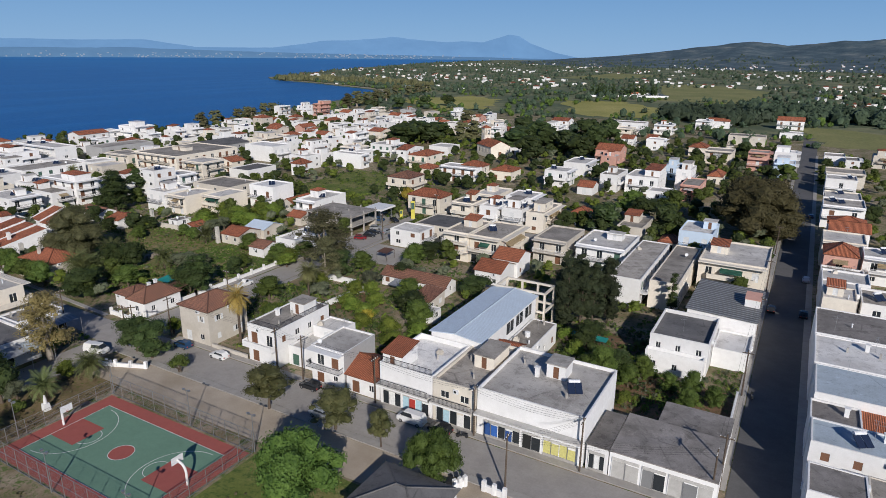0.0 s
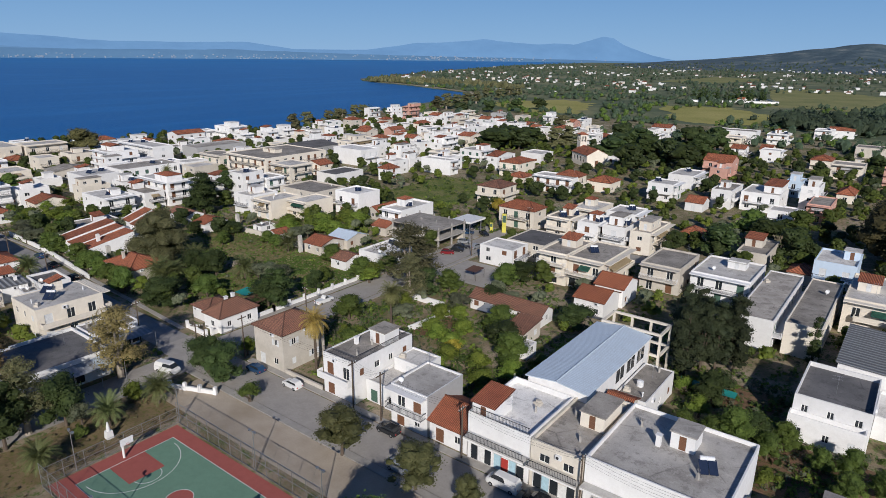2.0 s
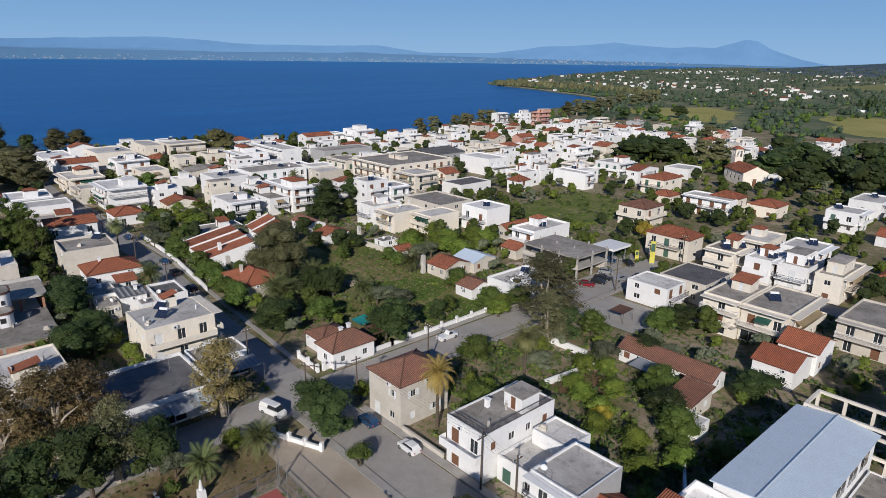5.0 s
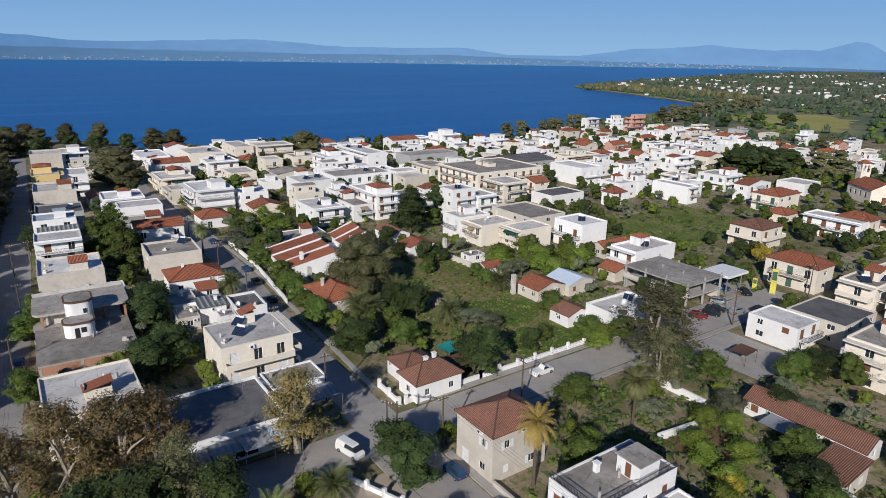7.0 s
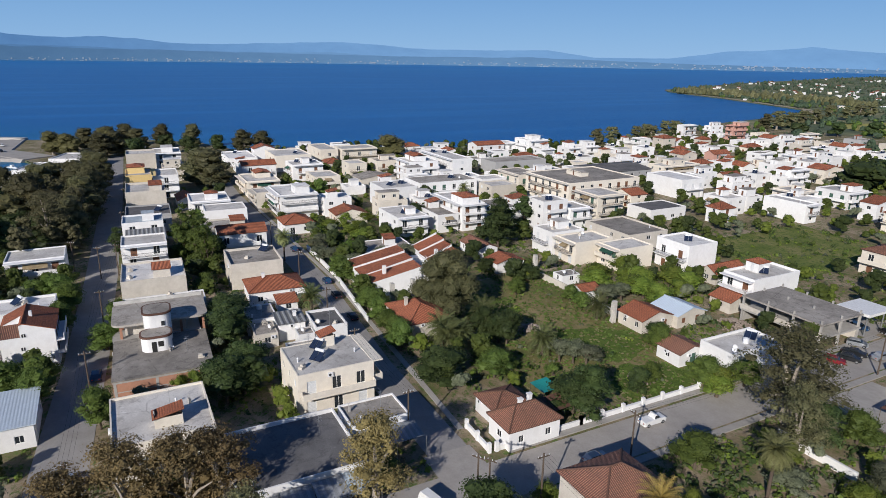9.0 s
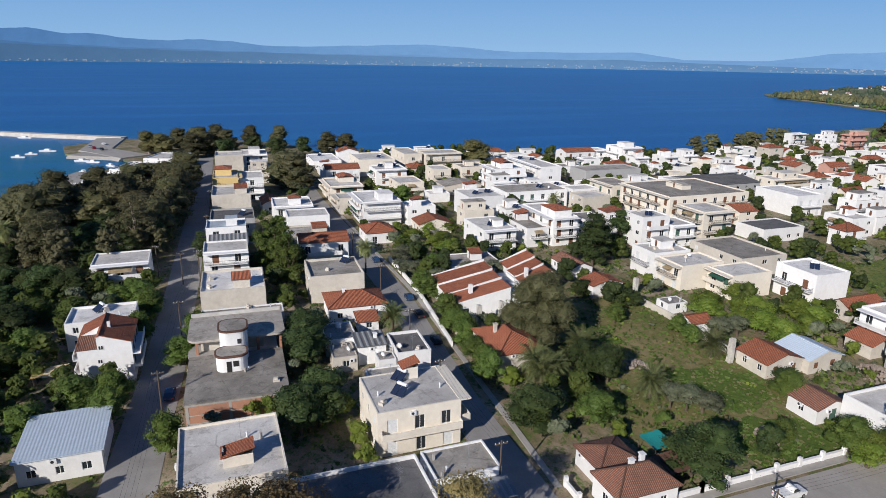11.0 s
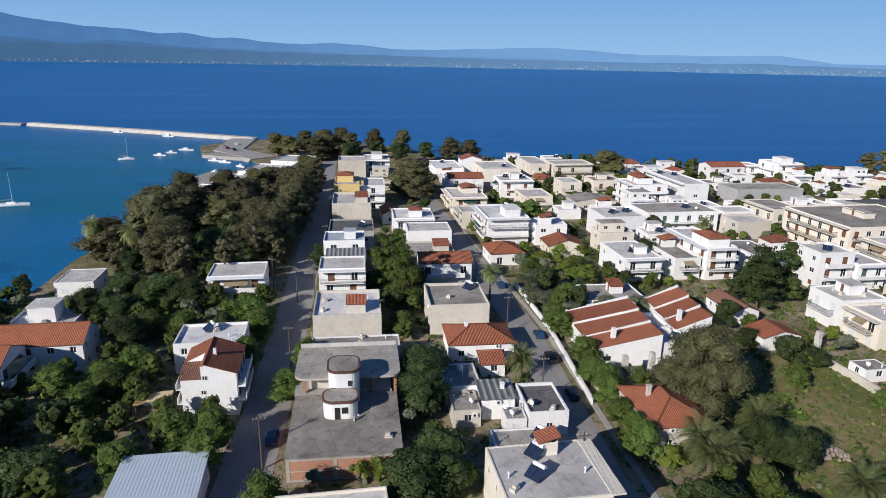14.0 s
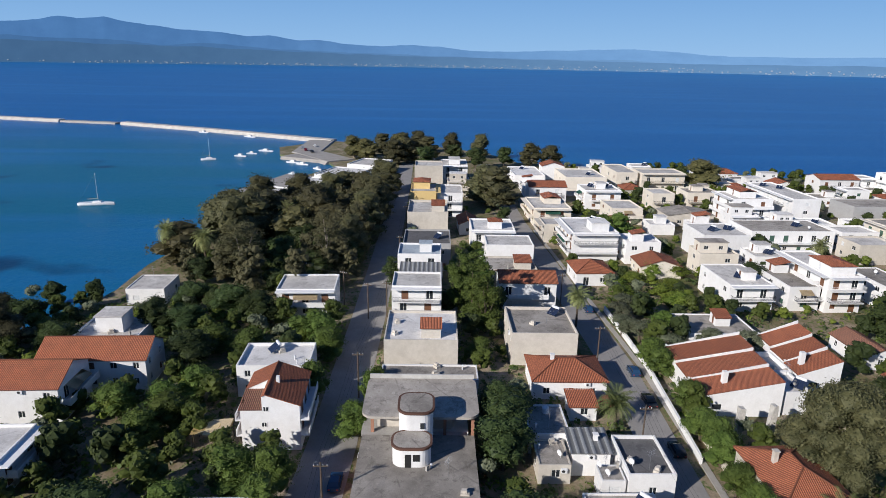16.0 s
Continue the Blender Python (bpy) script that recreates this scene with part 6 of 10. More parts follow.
house(-201, 141, -191.4, 152.4, 7.2, WHITE, "pale", "white and cream apartment block with balconies", balcony="se", parapet=0.4, pent=(0.2, 0.4, 4, 4, 2.2, "flat"))
house(-191, 142, -182, 155, 6.6, CREAM, "pale", "cream block with tall blank party wall", balcony="s", blank="e", parapet=0.5)
house(-181.4, 149.4, -173, 161.5, 6.2, CREAM, "pale", "cream house with red-awning balcony", balcony="s", awning="s", blank="e", parapet=0.4)
house(-174.5, 164.2, -163, 174.8, 8.0, WHITE, "whiteroof", "white cubic house with terrace", balcony="s", heater=1, blank="e")
house(-203.5, 163, -184, 178.4, 5.8, BEIGE, "concrete", "low wide beige hall with flat roof", parapet=0.5)
house(-266, 183, -237.6, 218, 10.0, CREAM, "concrete", "large three-storey institutional building with long balconies", balcony="se", parapet=0.4, shutter=SHUTTER, name="school", category="building", pent=(0.3, 0.4, 9, 4, 1.6, "flat"))
house(-286, 224, -265, 252, 6.8, GREYWALL, "gable_y", "wide low hall with dark roof", rise=1.2, cover=ROOFS["dark"], name="hall", category="hall")
house(-247, 131, -226.4, 139.4, 9.0, WHITE, "pale", "white three-storey apartment block with tiled roof pavilion", balcony="es", parapet=0.4, pent=(0.52, 0.12, 8.4, 6, 2.2, "hip"))
house(-279.5, 119.4, -265, 133, 8.0, WHITE, "pale", "white block with blank side walls and heaters", heater=2, blank="es", parapet=0.3)
house(-243, 108.5, -227.3, 119, 6.6, WHITE, "pale", "white two-storey house with wide railed balconies", balcony="e", heater=1, parapet=0.3, pent=(0.55, 0.45, 3.2, 3.2, 2.0, "flat"))
house(-244, 122.8, -227.5, 130.2, 6.0, WHITE, "concrete", "narrow white house with grey roof and tiled stair house", balcony="e", parapet=0.3, pent=(0.1, 0.3, 4, 3.6, 2.0, "mono_s"))
house(-225, 155.2, -215.5, 165, 10.0, WHITE, "pale", "white three-storey house with blue penthouse", balcony="e", heater=1)
house(-224, 165.6, -214.5, 174, 7.0, WHITE, "pale", "white house with covered terrace", balcony="e")
house(-228.5, 178.5, -216, 190, 10.0, CREAM, "pale", "cream three-storey villa with arched windows", balcony="es")
house(-242, 145.8, -227.5, 154, 6.0, WHITE, "concrete", "white house with wide flat roof", balcony="e", parapet=0.25)
house(-288, 138, -273.4, 164, 7.0, WHITE, "concrete", "long white range of shaded window bays", balcony="e", heater=1, parapet=0.25)
house(-285, 168, -276, 180, 6.0, WHITE, "pale", "white house with pale flat roof behind a long range", balcony="e")
house(-286, 182, -269.5, 193, 8.0, CREAM, "concrete", "cream apartment house with long balconies", balcony="se", parapet=0.3)
house(-272, 164, -262, 176, 6.0, BEIGE, "pale", "beige house with bare party wall", blank="e")
house(-341, 171.1, -308, 181.4, 9.6, WHITE, "pale", "long white hotel range with balconies", balcony="s", heater=2)
house(-323, 149.5, -308.5, 164, 9.4, WHITE, "pale", "three-storey block with long balconies and grey party wall", balcony="se", parapet=0.3, sides={"n": GREYWALL}, pent=(0.1, 0.25, 10, 6, 2.2, "gable_x"))
house(-373, 216, -362, 234, 7.0, WHITE, "gable_y", "white seafront house with red tile roof", rise=1.5, balcony="e")
house(-365, 243, -350, 256, 10.0, WHITE, "whiteroof", "white three-storey seafront villa with terraces", floors=3, balcony="se", pent=(0.3, 0.3, 7, 6, 2.4, "flat"))
house(-372.4, 235, -363, 242.6, 7.5, WHITE, "pale", "white seafront house with balconies", balcony="e")
house(-342, 143, -331, 156, 7.0, CREAM, "concrete", "cream two-storey house with brown shutters", balcony="e", shutter=SHUTTER, pent=(0.2, 0.3, 4, 4, 2.0, "flat"))
house(-326, 197, -312, 227, 6.0, GREYWALL, "concrete", "long low grey store with bare walls", blank="es")
house(-340, 128.5, -329, 137, 7.0, CREAM, "pale", "cream two-storey house with balcony", balcony="e")
house(-394, 127.5, -370.5, 137, 8.0, CREAM, "pale", "cream hotel block by the sea", balcony="e")
house(-382, 138.4, -369, 158, 8.0, CREAM, "pale", "wide cream hotel range with arched windows", balcony="e")
house(-345, 103, -332, 117, 7.5, WHITE, "pale", "white villa with railed terraces and stair tower", balcony="es", heater=2, pent=(0.4, 0.4, 3.4, 3.4, 2.4, "flat"))

# ---- between the two long streets (slightly turned) ----
T = -2.4
low = house(-172.6, 28, -156.3, 43.6, 3.7, BRICK, "concrete", "low brick house with wide concrete roof terrace", turn=T, parapet=0.08, blank="we")
bm = bmesh.new()
box(bm, -8.3, -7.95, 3.62, 8.35, 7.95, 3.8)
part("roof_slab", bm, ROOFS["concrete"], low)
for y in (-7.5, -1.2, 7.4):
    bm = bmesh.new()
    box(bm, 8.13, y - 0.22, 0, 8.19, y + 0.22, 3.45)
    part("column", bm, CONCRETE, low, "pale concrete column in the brick wall")
for z in (0.0, 1.55, 3.2):
    bm = bmesh.new()
    box(bm, 8.135, -7.8, z, 8.185, 7.8, z + (0.3 if z != 1.55 else 0.14))
    part("beam", bm, CONCRETE, low, "pale concrete beam in the brick wall")


def rounded_house(x, y, turn):
    """A white house with rounded stair towers and a wide round-cornered slab."""
    ob = base("rounded_house", x, y, 0, turn, "unfinished white house with rounded towers and wide concrete slab roof", "house")

    def stadium(bm, x0, y0, x1, y1, z0, z1, r):
        pts = []
        for cx, cy, a0 in ((x1 - r, y0 + r, -90), (x1 - r, y1 - r, 0), (x0 + r, y1 - r, 90), (x0 + r, y0 + r, 180)):
            for k in range(7):
                a = radians(a0 + k * 15)
                pts.append((cx + r * math.cos(a), cy + r * math.sin(a)))
        lo = [bm.verts.new((*p, z0)) for p in pts]
        hi = [bm.verts.new((*p, z1)) for p in pts]
        n = len(pts)
        for i in range(n):
            bm.faces.new((lo[i], lo[(i + 1) % n], hi[(i + 1) % n], hi[i]))
        bm.faces.new(hi)
        bm.faces.new(lo[::-1])
    bm = bmesh.new()
    stadium(bm, 0.5, -8.6, 7.4, -2.8, 3.3, 3.6, 2.4)
    part("balcony", bm, CONCRETE, ob, "rounded concrete balcony slab")
    bm = bmesh.new()
    stadium(bm, -6.0, -8.5, 5.9, 8.3, 6.2, 6.6, 1.8)
    part("roof", bm, ROOFS["concrete"], ob)
    bm = bmesh.new()
    box(bm, -5.6, -8.3, 6.6, -5.35, 8.1, 7.3)
    part("parapet", bm, WEATHERED_SIGN, ob)
    bm = bmesh.new()
    box(bm, -5.4, -6.8, 0, 4.4, 6.8, 3.3)
    part("wall", bm, WHITE, ob)
    for sx in (-4.6, 0, 4.9):
        for sy in (-7.0, 3.4, 7.4):
            bm = bmesh.new()
            box(bm, sx - 0.22, sy - 0.22, 0, sx + 0.22, sy + 0.22, 6.2)
            part("column", bm, BRICK, ob)
    bm = bmesh.new()
    box(bm, -4.6, -6.4, 3.3, 3.6, 4.4, 6.2)
    part("wall", bm, BEIGE, ob)
    for cx, cy, hx, hy, z0, zt in ((6.95, -0.65, 2.65, 2.35, 0.0, 9.2), (11.6, -1.1, 2.0, 2.55, 3.62, 6.4)):
        bm = bmesh.new()
        stadium(bm, cx - hx, cy - hy, cx + hx, cy + hy, z0, zt, 1.5)
        tw = part("stair_tower", bm, WHITE, ob)
        bm = bmesh.new()
        stadium(bm, cx - hx - 0.2, cy - hy - 0.2, cx + hx + 0.2, cy + hy + 0.2, zt, zt + 0.32, 1.7)
        part("rim", bm, TILE_OLD, tw, "rim of small clay tiles")
        bm = bmesh.new()
        stadium(bm, cx - hx + 0.12, cy - hy + 0.12, cx + hx - 0.12, cy + hy - 0.12, zt + 0.3, zt + 0.34, 1.4)
        part("cap", bm, ROOFS["concrete"], tw, "worn concrete cap")
        if z0:
            # solid black panels on the wall imitate the shade inside empty openings
            bm = bmesh.new()
            box(bm, cx + hx - 0.04, cy - 0.85, z0 + 0.05, cx + hx + 0.05, cy - 0.05, z0 + 2.1)
            part("door", bm, BLACK, tw, "black panel standing in for the shade inside a doorway")
            bm = bmesh.new()
            box(bm, cx + hx - 0.04, cy + 0.2, z0 + 1.1, cx + hx + 0.05, cy + 1.1, z0 + 2.1)
            part("window", bm, BLACK, tw, "black panel standing in for the shade inside a window opening")
        else:
            bm = bmesh.new()
            box(bm, cx + hx - 0.04, cy + 0.6, 7.0, cx + hx + 0.05, cy + 1.2, 7.9)
            part("window", bm, GLASS, tw)
    TAKEN.append((x - 7, y - 9, x + 9, y + 9))


rounded_house(-178.8, 36.8, T)
house(-193, 30.2, -187.6, 46.4, 4.6, WHITE, "concrete", "low white range with flat concrete roof", turn=T, parapet=0.3)
house(-212.6, 30.6, -198.6, 44, 6.6, BEIGE, "whiteroof", "beige two-storey house with littered white terrace", turn=T, pent=(0.65, 0.5, 3, 3.6, 1.9, "mono_e"), parapet=0.5, blank="e")
house(-230.4, 31.4, -221, 42, 8.8, WHITE, "pale", "white three-storey house with brown shutters", turn=T, balcony="e", shutter=SHUTTER, parapet=0.4)
house(-241, 33, -232, 42.5, 6.8, WHITE, "mono_e", "white house with striped sheet roof", turn=T, rise=0.8, cover=CORRUGATED)
house(-253.2, 32.3, -243.4, 43, 9.0, WHITE, "bluegrey", "white house with railed terrace", turn=T, pent=(0.4, 0.5, 3, 3, 2.2, "flat"))
house(-271.5, 33.6, -257, 46.4, 7.8, GREYWALL, "dark", "grey house with dark cluttered terrace", turn=T, heater=1)
house(-306, 34.8, -288, 47.6, 9.0, BEIGE, "pale", "beige apartment house with tall blank wall", turn=T, blank="e", pent=(0.5, 0.6, 5, 4, 2, "mono_e"), parapet=0.8)
house(-332, 35.8, -316, 45, 10.0, YELLOW, "pale", "yellow three-storey house with white neighbour", turn=T, blank="e", balcony="n", pent=(0.1, 0.1, 8, 6, 2.4, "hip"))
house(-334, 45.5, -318, 54.6, 9.0, WHITE, "pale", "white apartment house with stacked balconies", turn=T, balcony="e")
house(-376, 37.7, -362, 49.7, 11.6, BEIGE, "pale", "tall beige apartment house", turn=T, blank="e", parapet=0.6)
house(-398, 50, -380, 62, 9, WHITE, "pale", "white hotel block near the point", turn=T, balcony="e", pent=(0.3, 0.3, 8, 5, 2.4, "flat"))
house(-214.4, 54.2, -201.2, 66.6, 6.6, BEIGE, "concrete", "beige two-storey house with grey roof", turn=T, blank="e", parapet=0.6, heater=1)
house(-198, 56, -188.6, 68.4, 3.6, WHITE, "hip", "low white house with clay tile hips and arbour", turn=T, rise=1.8, chimney=1)
house(-269.2, 56.3, -259, 69.2, 6.8, WHITE, "pale", "white cubic house with pale terrace", turn=T, parapet=0.3, blank="e")
house(-288, 53.7, -274, 66.6, 7.0, WHITE, "whiteroof", "bright white stepped house with tiled stair house", turn=T, pent=(0.5, 0.4, 4, 4, 2.2, "hip"), balcony="e", blank="s")
house(-237, 55.7, -228.6, 68.6, 6.8, WHITE, "gable_y", "white two-storey house with clay tile roof", turn=T, rise=1.5, balcony="e")
house(-253.1, 53.3, -242, 67, 5.4, BEIGE, "concrete", "low house with roof terrace and pergola", turn=T, pent=(0.5, 0.6, 4, 4, 1.8, "mono_e"))
house(-181.4, 52.4, -173.2, 58.4, 3.4, WHITE, "concrete", "low house with wide grey concrete roof", turn=T, parapet=0.25, blank="e")
house(-173.0, 57.4, -168.0, 62.6, 3.8, WHITE, "mono_e", "small white house with corrugated sheet roof", turn=T, rise=0.5, cover=CORRUGATED, chimney=1)
house(-171.4, 63.4, -162.4, 69.6, 4.2, WHITE, "dark", "low building with dark seamed roof and white parapet", turn=T, parapet=0.55)
house(-166.0, 59.8, -162.6, 63.0, 3.2, WHITE, "concrete", "tiny white hut with brown door", turn=T, parapet=0.1, door="e")
house(-172.4, 52.4, -166.4, 56.8, 3.0, BEIGE, "concrete", "low beige shed with concrete roof and rubble", turn=T, parapet=0.15)
house(-186.2, 60.6, -182, 64.8, 2.6, WHITE, "mono_e", "tiled arbour and shed in a garden", turn=T, rise=0.6)


def stepped_villa(x0, y0, x1, y1, turn, label):
    """A white villa whose clay roofs fall in parallel strips between white walls."""
    w, d = x1 - x0, y1 - y0
    ob = base("villa", (x0 + x1) / 2, (y0 + y1) / 2, 0, turn, label, "house")
    n = 3
    for k in range(n):
        wx = w / n
        a = -w / 2 + k * wx
        z = 3.6 + 0.7 * (n - 1 - k if False else k) * 0 + (0.8, 0.3, 0.0)[k]
        bm = bmesh.new()
        top = 2.6
        for p, q, hl in (((a, -d / 2), (a + wx, -d / 2), [(1.2, 1.0, 2.6, 2.2)]), ((a + wx, -d / 2), (a + wx, d / 2), [(2.0, 1.2, 3.6, 2.2)] if k == n - 1 else []), ((a + wx, d / 2), (a, d / 2), [(1.0, 0.2, 3.4, 2.4)]), ((a, d / 2), (a, -d / 2), [])):
            facade(bm, p, q, 0, z, hl)
        gable_walls(bm, a, -d / 2, a + wx, d / 2, z, top, "mono_s")
        part("wall", bm, WHITE, ob)
        bm = bmesh.new()
        box(bm, a - 0.15, -d / 2, z - 0.2, a + 0.15, -d / 2 + 0.3, z + 0.5)
        v = [(a - 0.15, -d / 2 - 0.2, z + 0.1), (a + 0.15, -d / 2 - 0.2, z + 0.1), (a + 0.15, d / 2, z + top + 0.55), (a - 0.15, d / 2, z + top + 0.55)]
        up = [bm.verts.new(p) for p in v]
        dn = [bm.verts.new((p[0], p[1], p[2] - 0.7)) for p in v]
        for i, j in ((0, 1), (1, 2), (2, 3), (3, 0)):
            bm.faces.new((up[j], up[i], dn[i], dn[j]))
        bm.faces.new(up)
        part("party_wall", bm, WHITE, ob)
        bm = bmesh.new()
        pitched(bm, a + 0.15, -d / 2, a + wx - 0.15, d / 2, z + 0.05, top, "mono_s", 0.1)
        part("roof", bm, TILE, ob, "sloping clay tile strip")
        piece("window", window_mesh(1.4, 1.2, FRAMEWHITE), ob, pose(a + 1.9, -d / 2 + 0.12, 1.0))
        piece("window", window_mesh(2.4, 2.2, FRAMEWHITE), ob, pose(a + wx - 2.2, d / 2 - 0.12, 0.2, 0, 0, 180))
        piece("pane", pane_mesh(1.4, 1.2), ob, pose(a + 1.9, -d / 2 + 0.14, 1.0))
        piece("pane", pane_mesh(2.4, 2.2), ob, pose(a + wx - 2.2, d / 2 - 0.14, 0.2, 0, 0, 180))
        if k == n - 1:
            piece("pane", pane_mesh(1.6, 1.0), ob, pose(a + wx - 0.12, -d / 2 + 2.8, 1.2, 0, 0, 90))
    bm = bmesh.new()
    box(bm, w / 2 - 3.4, -2.2, 4.0, w / 2 - 2.6, -1.4, 6.6)
    part("chimney", bm, WHITE, ob)
    TAKEN.append((x0, y0, x1, y1))


stepped_villa(-199.5, 82.2, -182.6, 95.6, T, "white villa with three sloping strips of clay roof")
stepped_villa(-204.5, 102.6, -189.5, 110, T, "white villa wing with clay roof strips and terraces")
house(-199, 97.0, -191.4, 102.2, 3.6, WHITE, "pale", "white walled terrace between villa wings", turn=T, parapet=0.9, blank="sw")
house(-190, 96.2, -182.8, 100.4, 4.2, WHITE, "pale", "white villa link with flat terrace", turn=T, heater=1, parapet=0.5)
house(-218, 91, -207.5, 105, 3.4, WHITE, "concrete", "low white house with grey roof and small stair house", turn=T, pent=(0.3, 0.5, 3, 3, 1.8, "mono_e"), parapet=0.25)
house(-284, 81.5, -265.6, 94.6, 8.6, WHITE, "whiteroof", "stepped white apartment building with railed terraces", balcony="se", blank="e", pent=(0.55, 0.45, 6, 5, 2.4, "flat"), heater=1)
house(-294.4, 77.4, -285, 84.6, 6.0, BEIGE, "pale", "beige house beside a white apartment building", balcony="s")
house(-255, 77.6, -245, 87, 3.6, WHITE, "hip", "low white house with bright hipped tile roof", rise=1.9, door="e")
house(-306, 51.4, -294, 57.6, 3.6, WHITE, "gable_x", "low house with red tile roof", rise=1.4)
house(-324, 78, -305.6, 91, 6.5, CREAM, "pale", "cream house with tiled roof room above", balcony="se", pent=(0.1, 0.4, 8, 6, 1.9, "gable_x"))
house(-351, 83, -342, 98, 6.8, WHITE, "gable_y", "white house with long red tile roof", rise=1.6, balcony="e")
house(-408, 84, -382.6, 98, 4.2, WHITE, "whiteroof", "long white low building by the sea", blank="e", heater=1)
house(-380, 101.5, -357.5, 119, 8.0, CREAM, "pale", "cream apartment block by the sea", blank="e", heater=1)
house(-322, 106, -307.6, 117, 6.0, CREAM, "pale", "cream house with arched door and awning", balcony="e", awning="e")
house(-317, 125.5, -306, 142, 4.0, BEIGE, "gable_x", "low wide store with grey sheet roof", rise=1.2, cover=ROOFS["concrete"])

# ---- harbour side gardens ----
house(-202, -27.4, -193.6, -9.6, 5.8, WHITE, "gable_y", "long white house with broad red tile roof", turn=0, rise=2.2, shutter=SHUTTER)
house(-193, -34, -183.2, -18.6, 6.2, WHITE, "gable_y", "white house with red tiles and small dormers", turn=0, rise=2.2, balcony="n")
house(-174.5, -27.5, -165, -17, 5.4, WHITE, "whiteroof", "white house with rounded terraces and balconies", turn=0, balcony="en")
house(-217, -29, -204.6, -16.6, 3.6, WHITE, "pale", "low modern white house with terraces by the sea", parapet=0.3, pent=(0.15, 0.3, 5, 5, 3.2, "flat"))
house(-243, -29.4, -233, -20.8, 3.8, WHITE, "pale", "low white house near the water", parapet=0.15)
house(-199.6, 6.2, -190.8, 18.2, 5.8, WHITE, "whiteroof", "white house with pale parapeted roof", parapet=0.5, heater=1)


def split_roof_house(x0, y0, x1, y1, eave, top):
    """A tall white house: an off-centre ridge, and a lower tiled strip cut into one corner."""
    TAKEN.append((x0, y0, x1, y1 + 1.4))
    cx, cy = (x0 + x1) / 2, (y0 + y1) / 2
    ob = base("house", cx, cy, 0, 0, "tall white house with split clay tile roof and blank wall", "house")
    w, d = (x1 - x0) / 2, (y1 - y0) / 2
    ridge, step, mid = -d + 3.6, -d + 3.1, 0.2
    rise = (top - eave) / 3.6

    def south(y):
        return eave + (y + d) * rise
    low, high = eave - 0.7, eave - 0.05
    bm = bmesh.new()
    for pts in (((w, -d, 0), (w, d, 0), (w, d, eave), (w, ridge, top), (w, step, south(step)), (w, step, low), (w, -d, low)),
                ((-w, d, 0), (-w, -d, 0), (-w, -d, eave), (-w, ridge, top), (-w, d, eave)),
                ((w, d, 0), (-w, d, 0), (-w, d, eave), (w, d, eave)),
                ((-w, -d, 0), (w, -d, 0), (w, -d, low), (mid, -d, high), (mid, -d, eave), (-w, -d, eave)),
                ((mid, step, high), (w, step, low), (w, step, south(step)), (mid, step, south(step))),
                ((mid, -d, high), (mid, step, high), (mid, step, south(step)), (mid, -d, eave))):
        bm.faces.new([bm.verts.new(p) for p in pts])
    part("wall", bm, WHITE, ob)
    for pts, tile, label in ((((-w - 0.25, d + 0.3, eave - 0.1), (-w - 0.25, ridge, top + 0.03), (w + 0.12, ridge, top + 0.03), (w + 0.12, d + 0.3, eave - 0.1)), TILE, "long red tiled slope"),
                             (((-w - 0.25, ridge, top + 0.03), (-w - 0.25, -d - 0.3, eave - 0.1), (mid, -d - 0.3, eave - 0.1), (mid, ridge, top + 0.03)), TILE, "faded tiled slope"),
                             (((mid, ridge, top + 0.03), (mid, step, south(step) + 0.03), (w + 0.12, step, south(step) + 0.03), (w + 0.12, ridge, top + 0.03)), TILE, "narrow tiled strip below the ridge"),
                             (((mid, -d - 0.3, high + 0.03), (w + 0.12, -d - 0.3, low + 0.03), (w + 0.12, step, low + 0.03), (mid, step, high + 0.03)), TILE_OLD, "lower strip of boldly ribbed tiles")):
        bm = bmesh.new()
        f = bm.faces.new([bm.verts.new(p) for p in pts])
        bm.normal_update()
        if f.normal.z < 0:
            f.normal_flip()
        roof_uv(bm, [f])
        bmesh.ops.solidify(bm, geom=[f], thickness=0.1)
        part("roof", bm, tile, ob, label)
    bm = bmesh.new()
    tube(bm, (-w - 0.25, ridge, top + 0.06), (w + 0.12, ridge, top + 0.06), 0.12, sides=6)
    part("ridge", bm, TILE, ob)
    bm = bmesh.new()
    box(bm, 0.4, ridge + 0.8, eave, 0.9, ridge + 1.3, top + 0.6)
    part("chimney", bm, WHITE, ob)
    for y, z in ((-0.55, 6.4), (-0.9, 3.9)):
        piece("window", glazed_mesh(0.8, 0.8), ob, pose(w + 0.02, y, z, 0, 0, 90), "small grilled window")
    for z in (2.5, 5.0):
        for s, deep in ((1, 1.3), (-1, 0.8)):
            a, b = sorted((s * d, s * (d + deep)))
            bm = bmesh.new()
            box(bm, -w * 0.9, a, z - 0.15, w - 0.05, b, z)
            bal = part("balcony", bm, WHITE, ob)
            bm = bmesh.new()
            edge = s * (d + deep - 0.06)
            box(bm, -w * 0.9, edge - 0.06, z, w - 0.05, edge + 0.06, z + 0.95)
            part("railing", bm, WHITE, bal, "solid white balcony front")
            for x in (-3.0, 0.0, 3.0):
                piece("door", slatted_mesh(1.4, 2.1, SHUTTER), ob, pose(x, s * (d + 0.03), z, 0, 0, 180 if s > 0 else 0))
    return ob


split_roof_house(-185.4, 10.8, -175.2, 19.2, 7.4, 9.1)


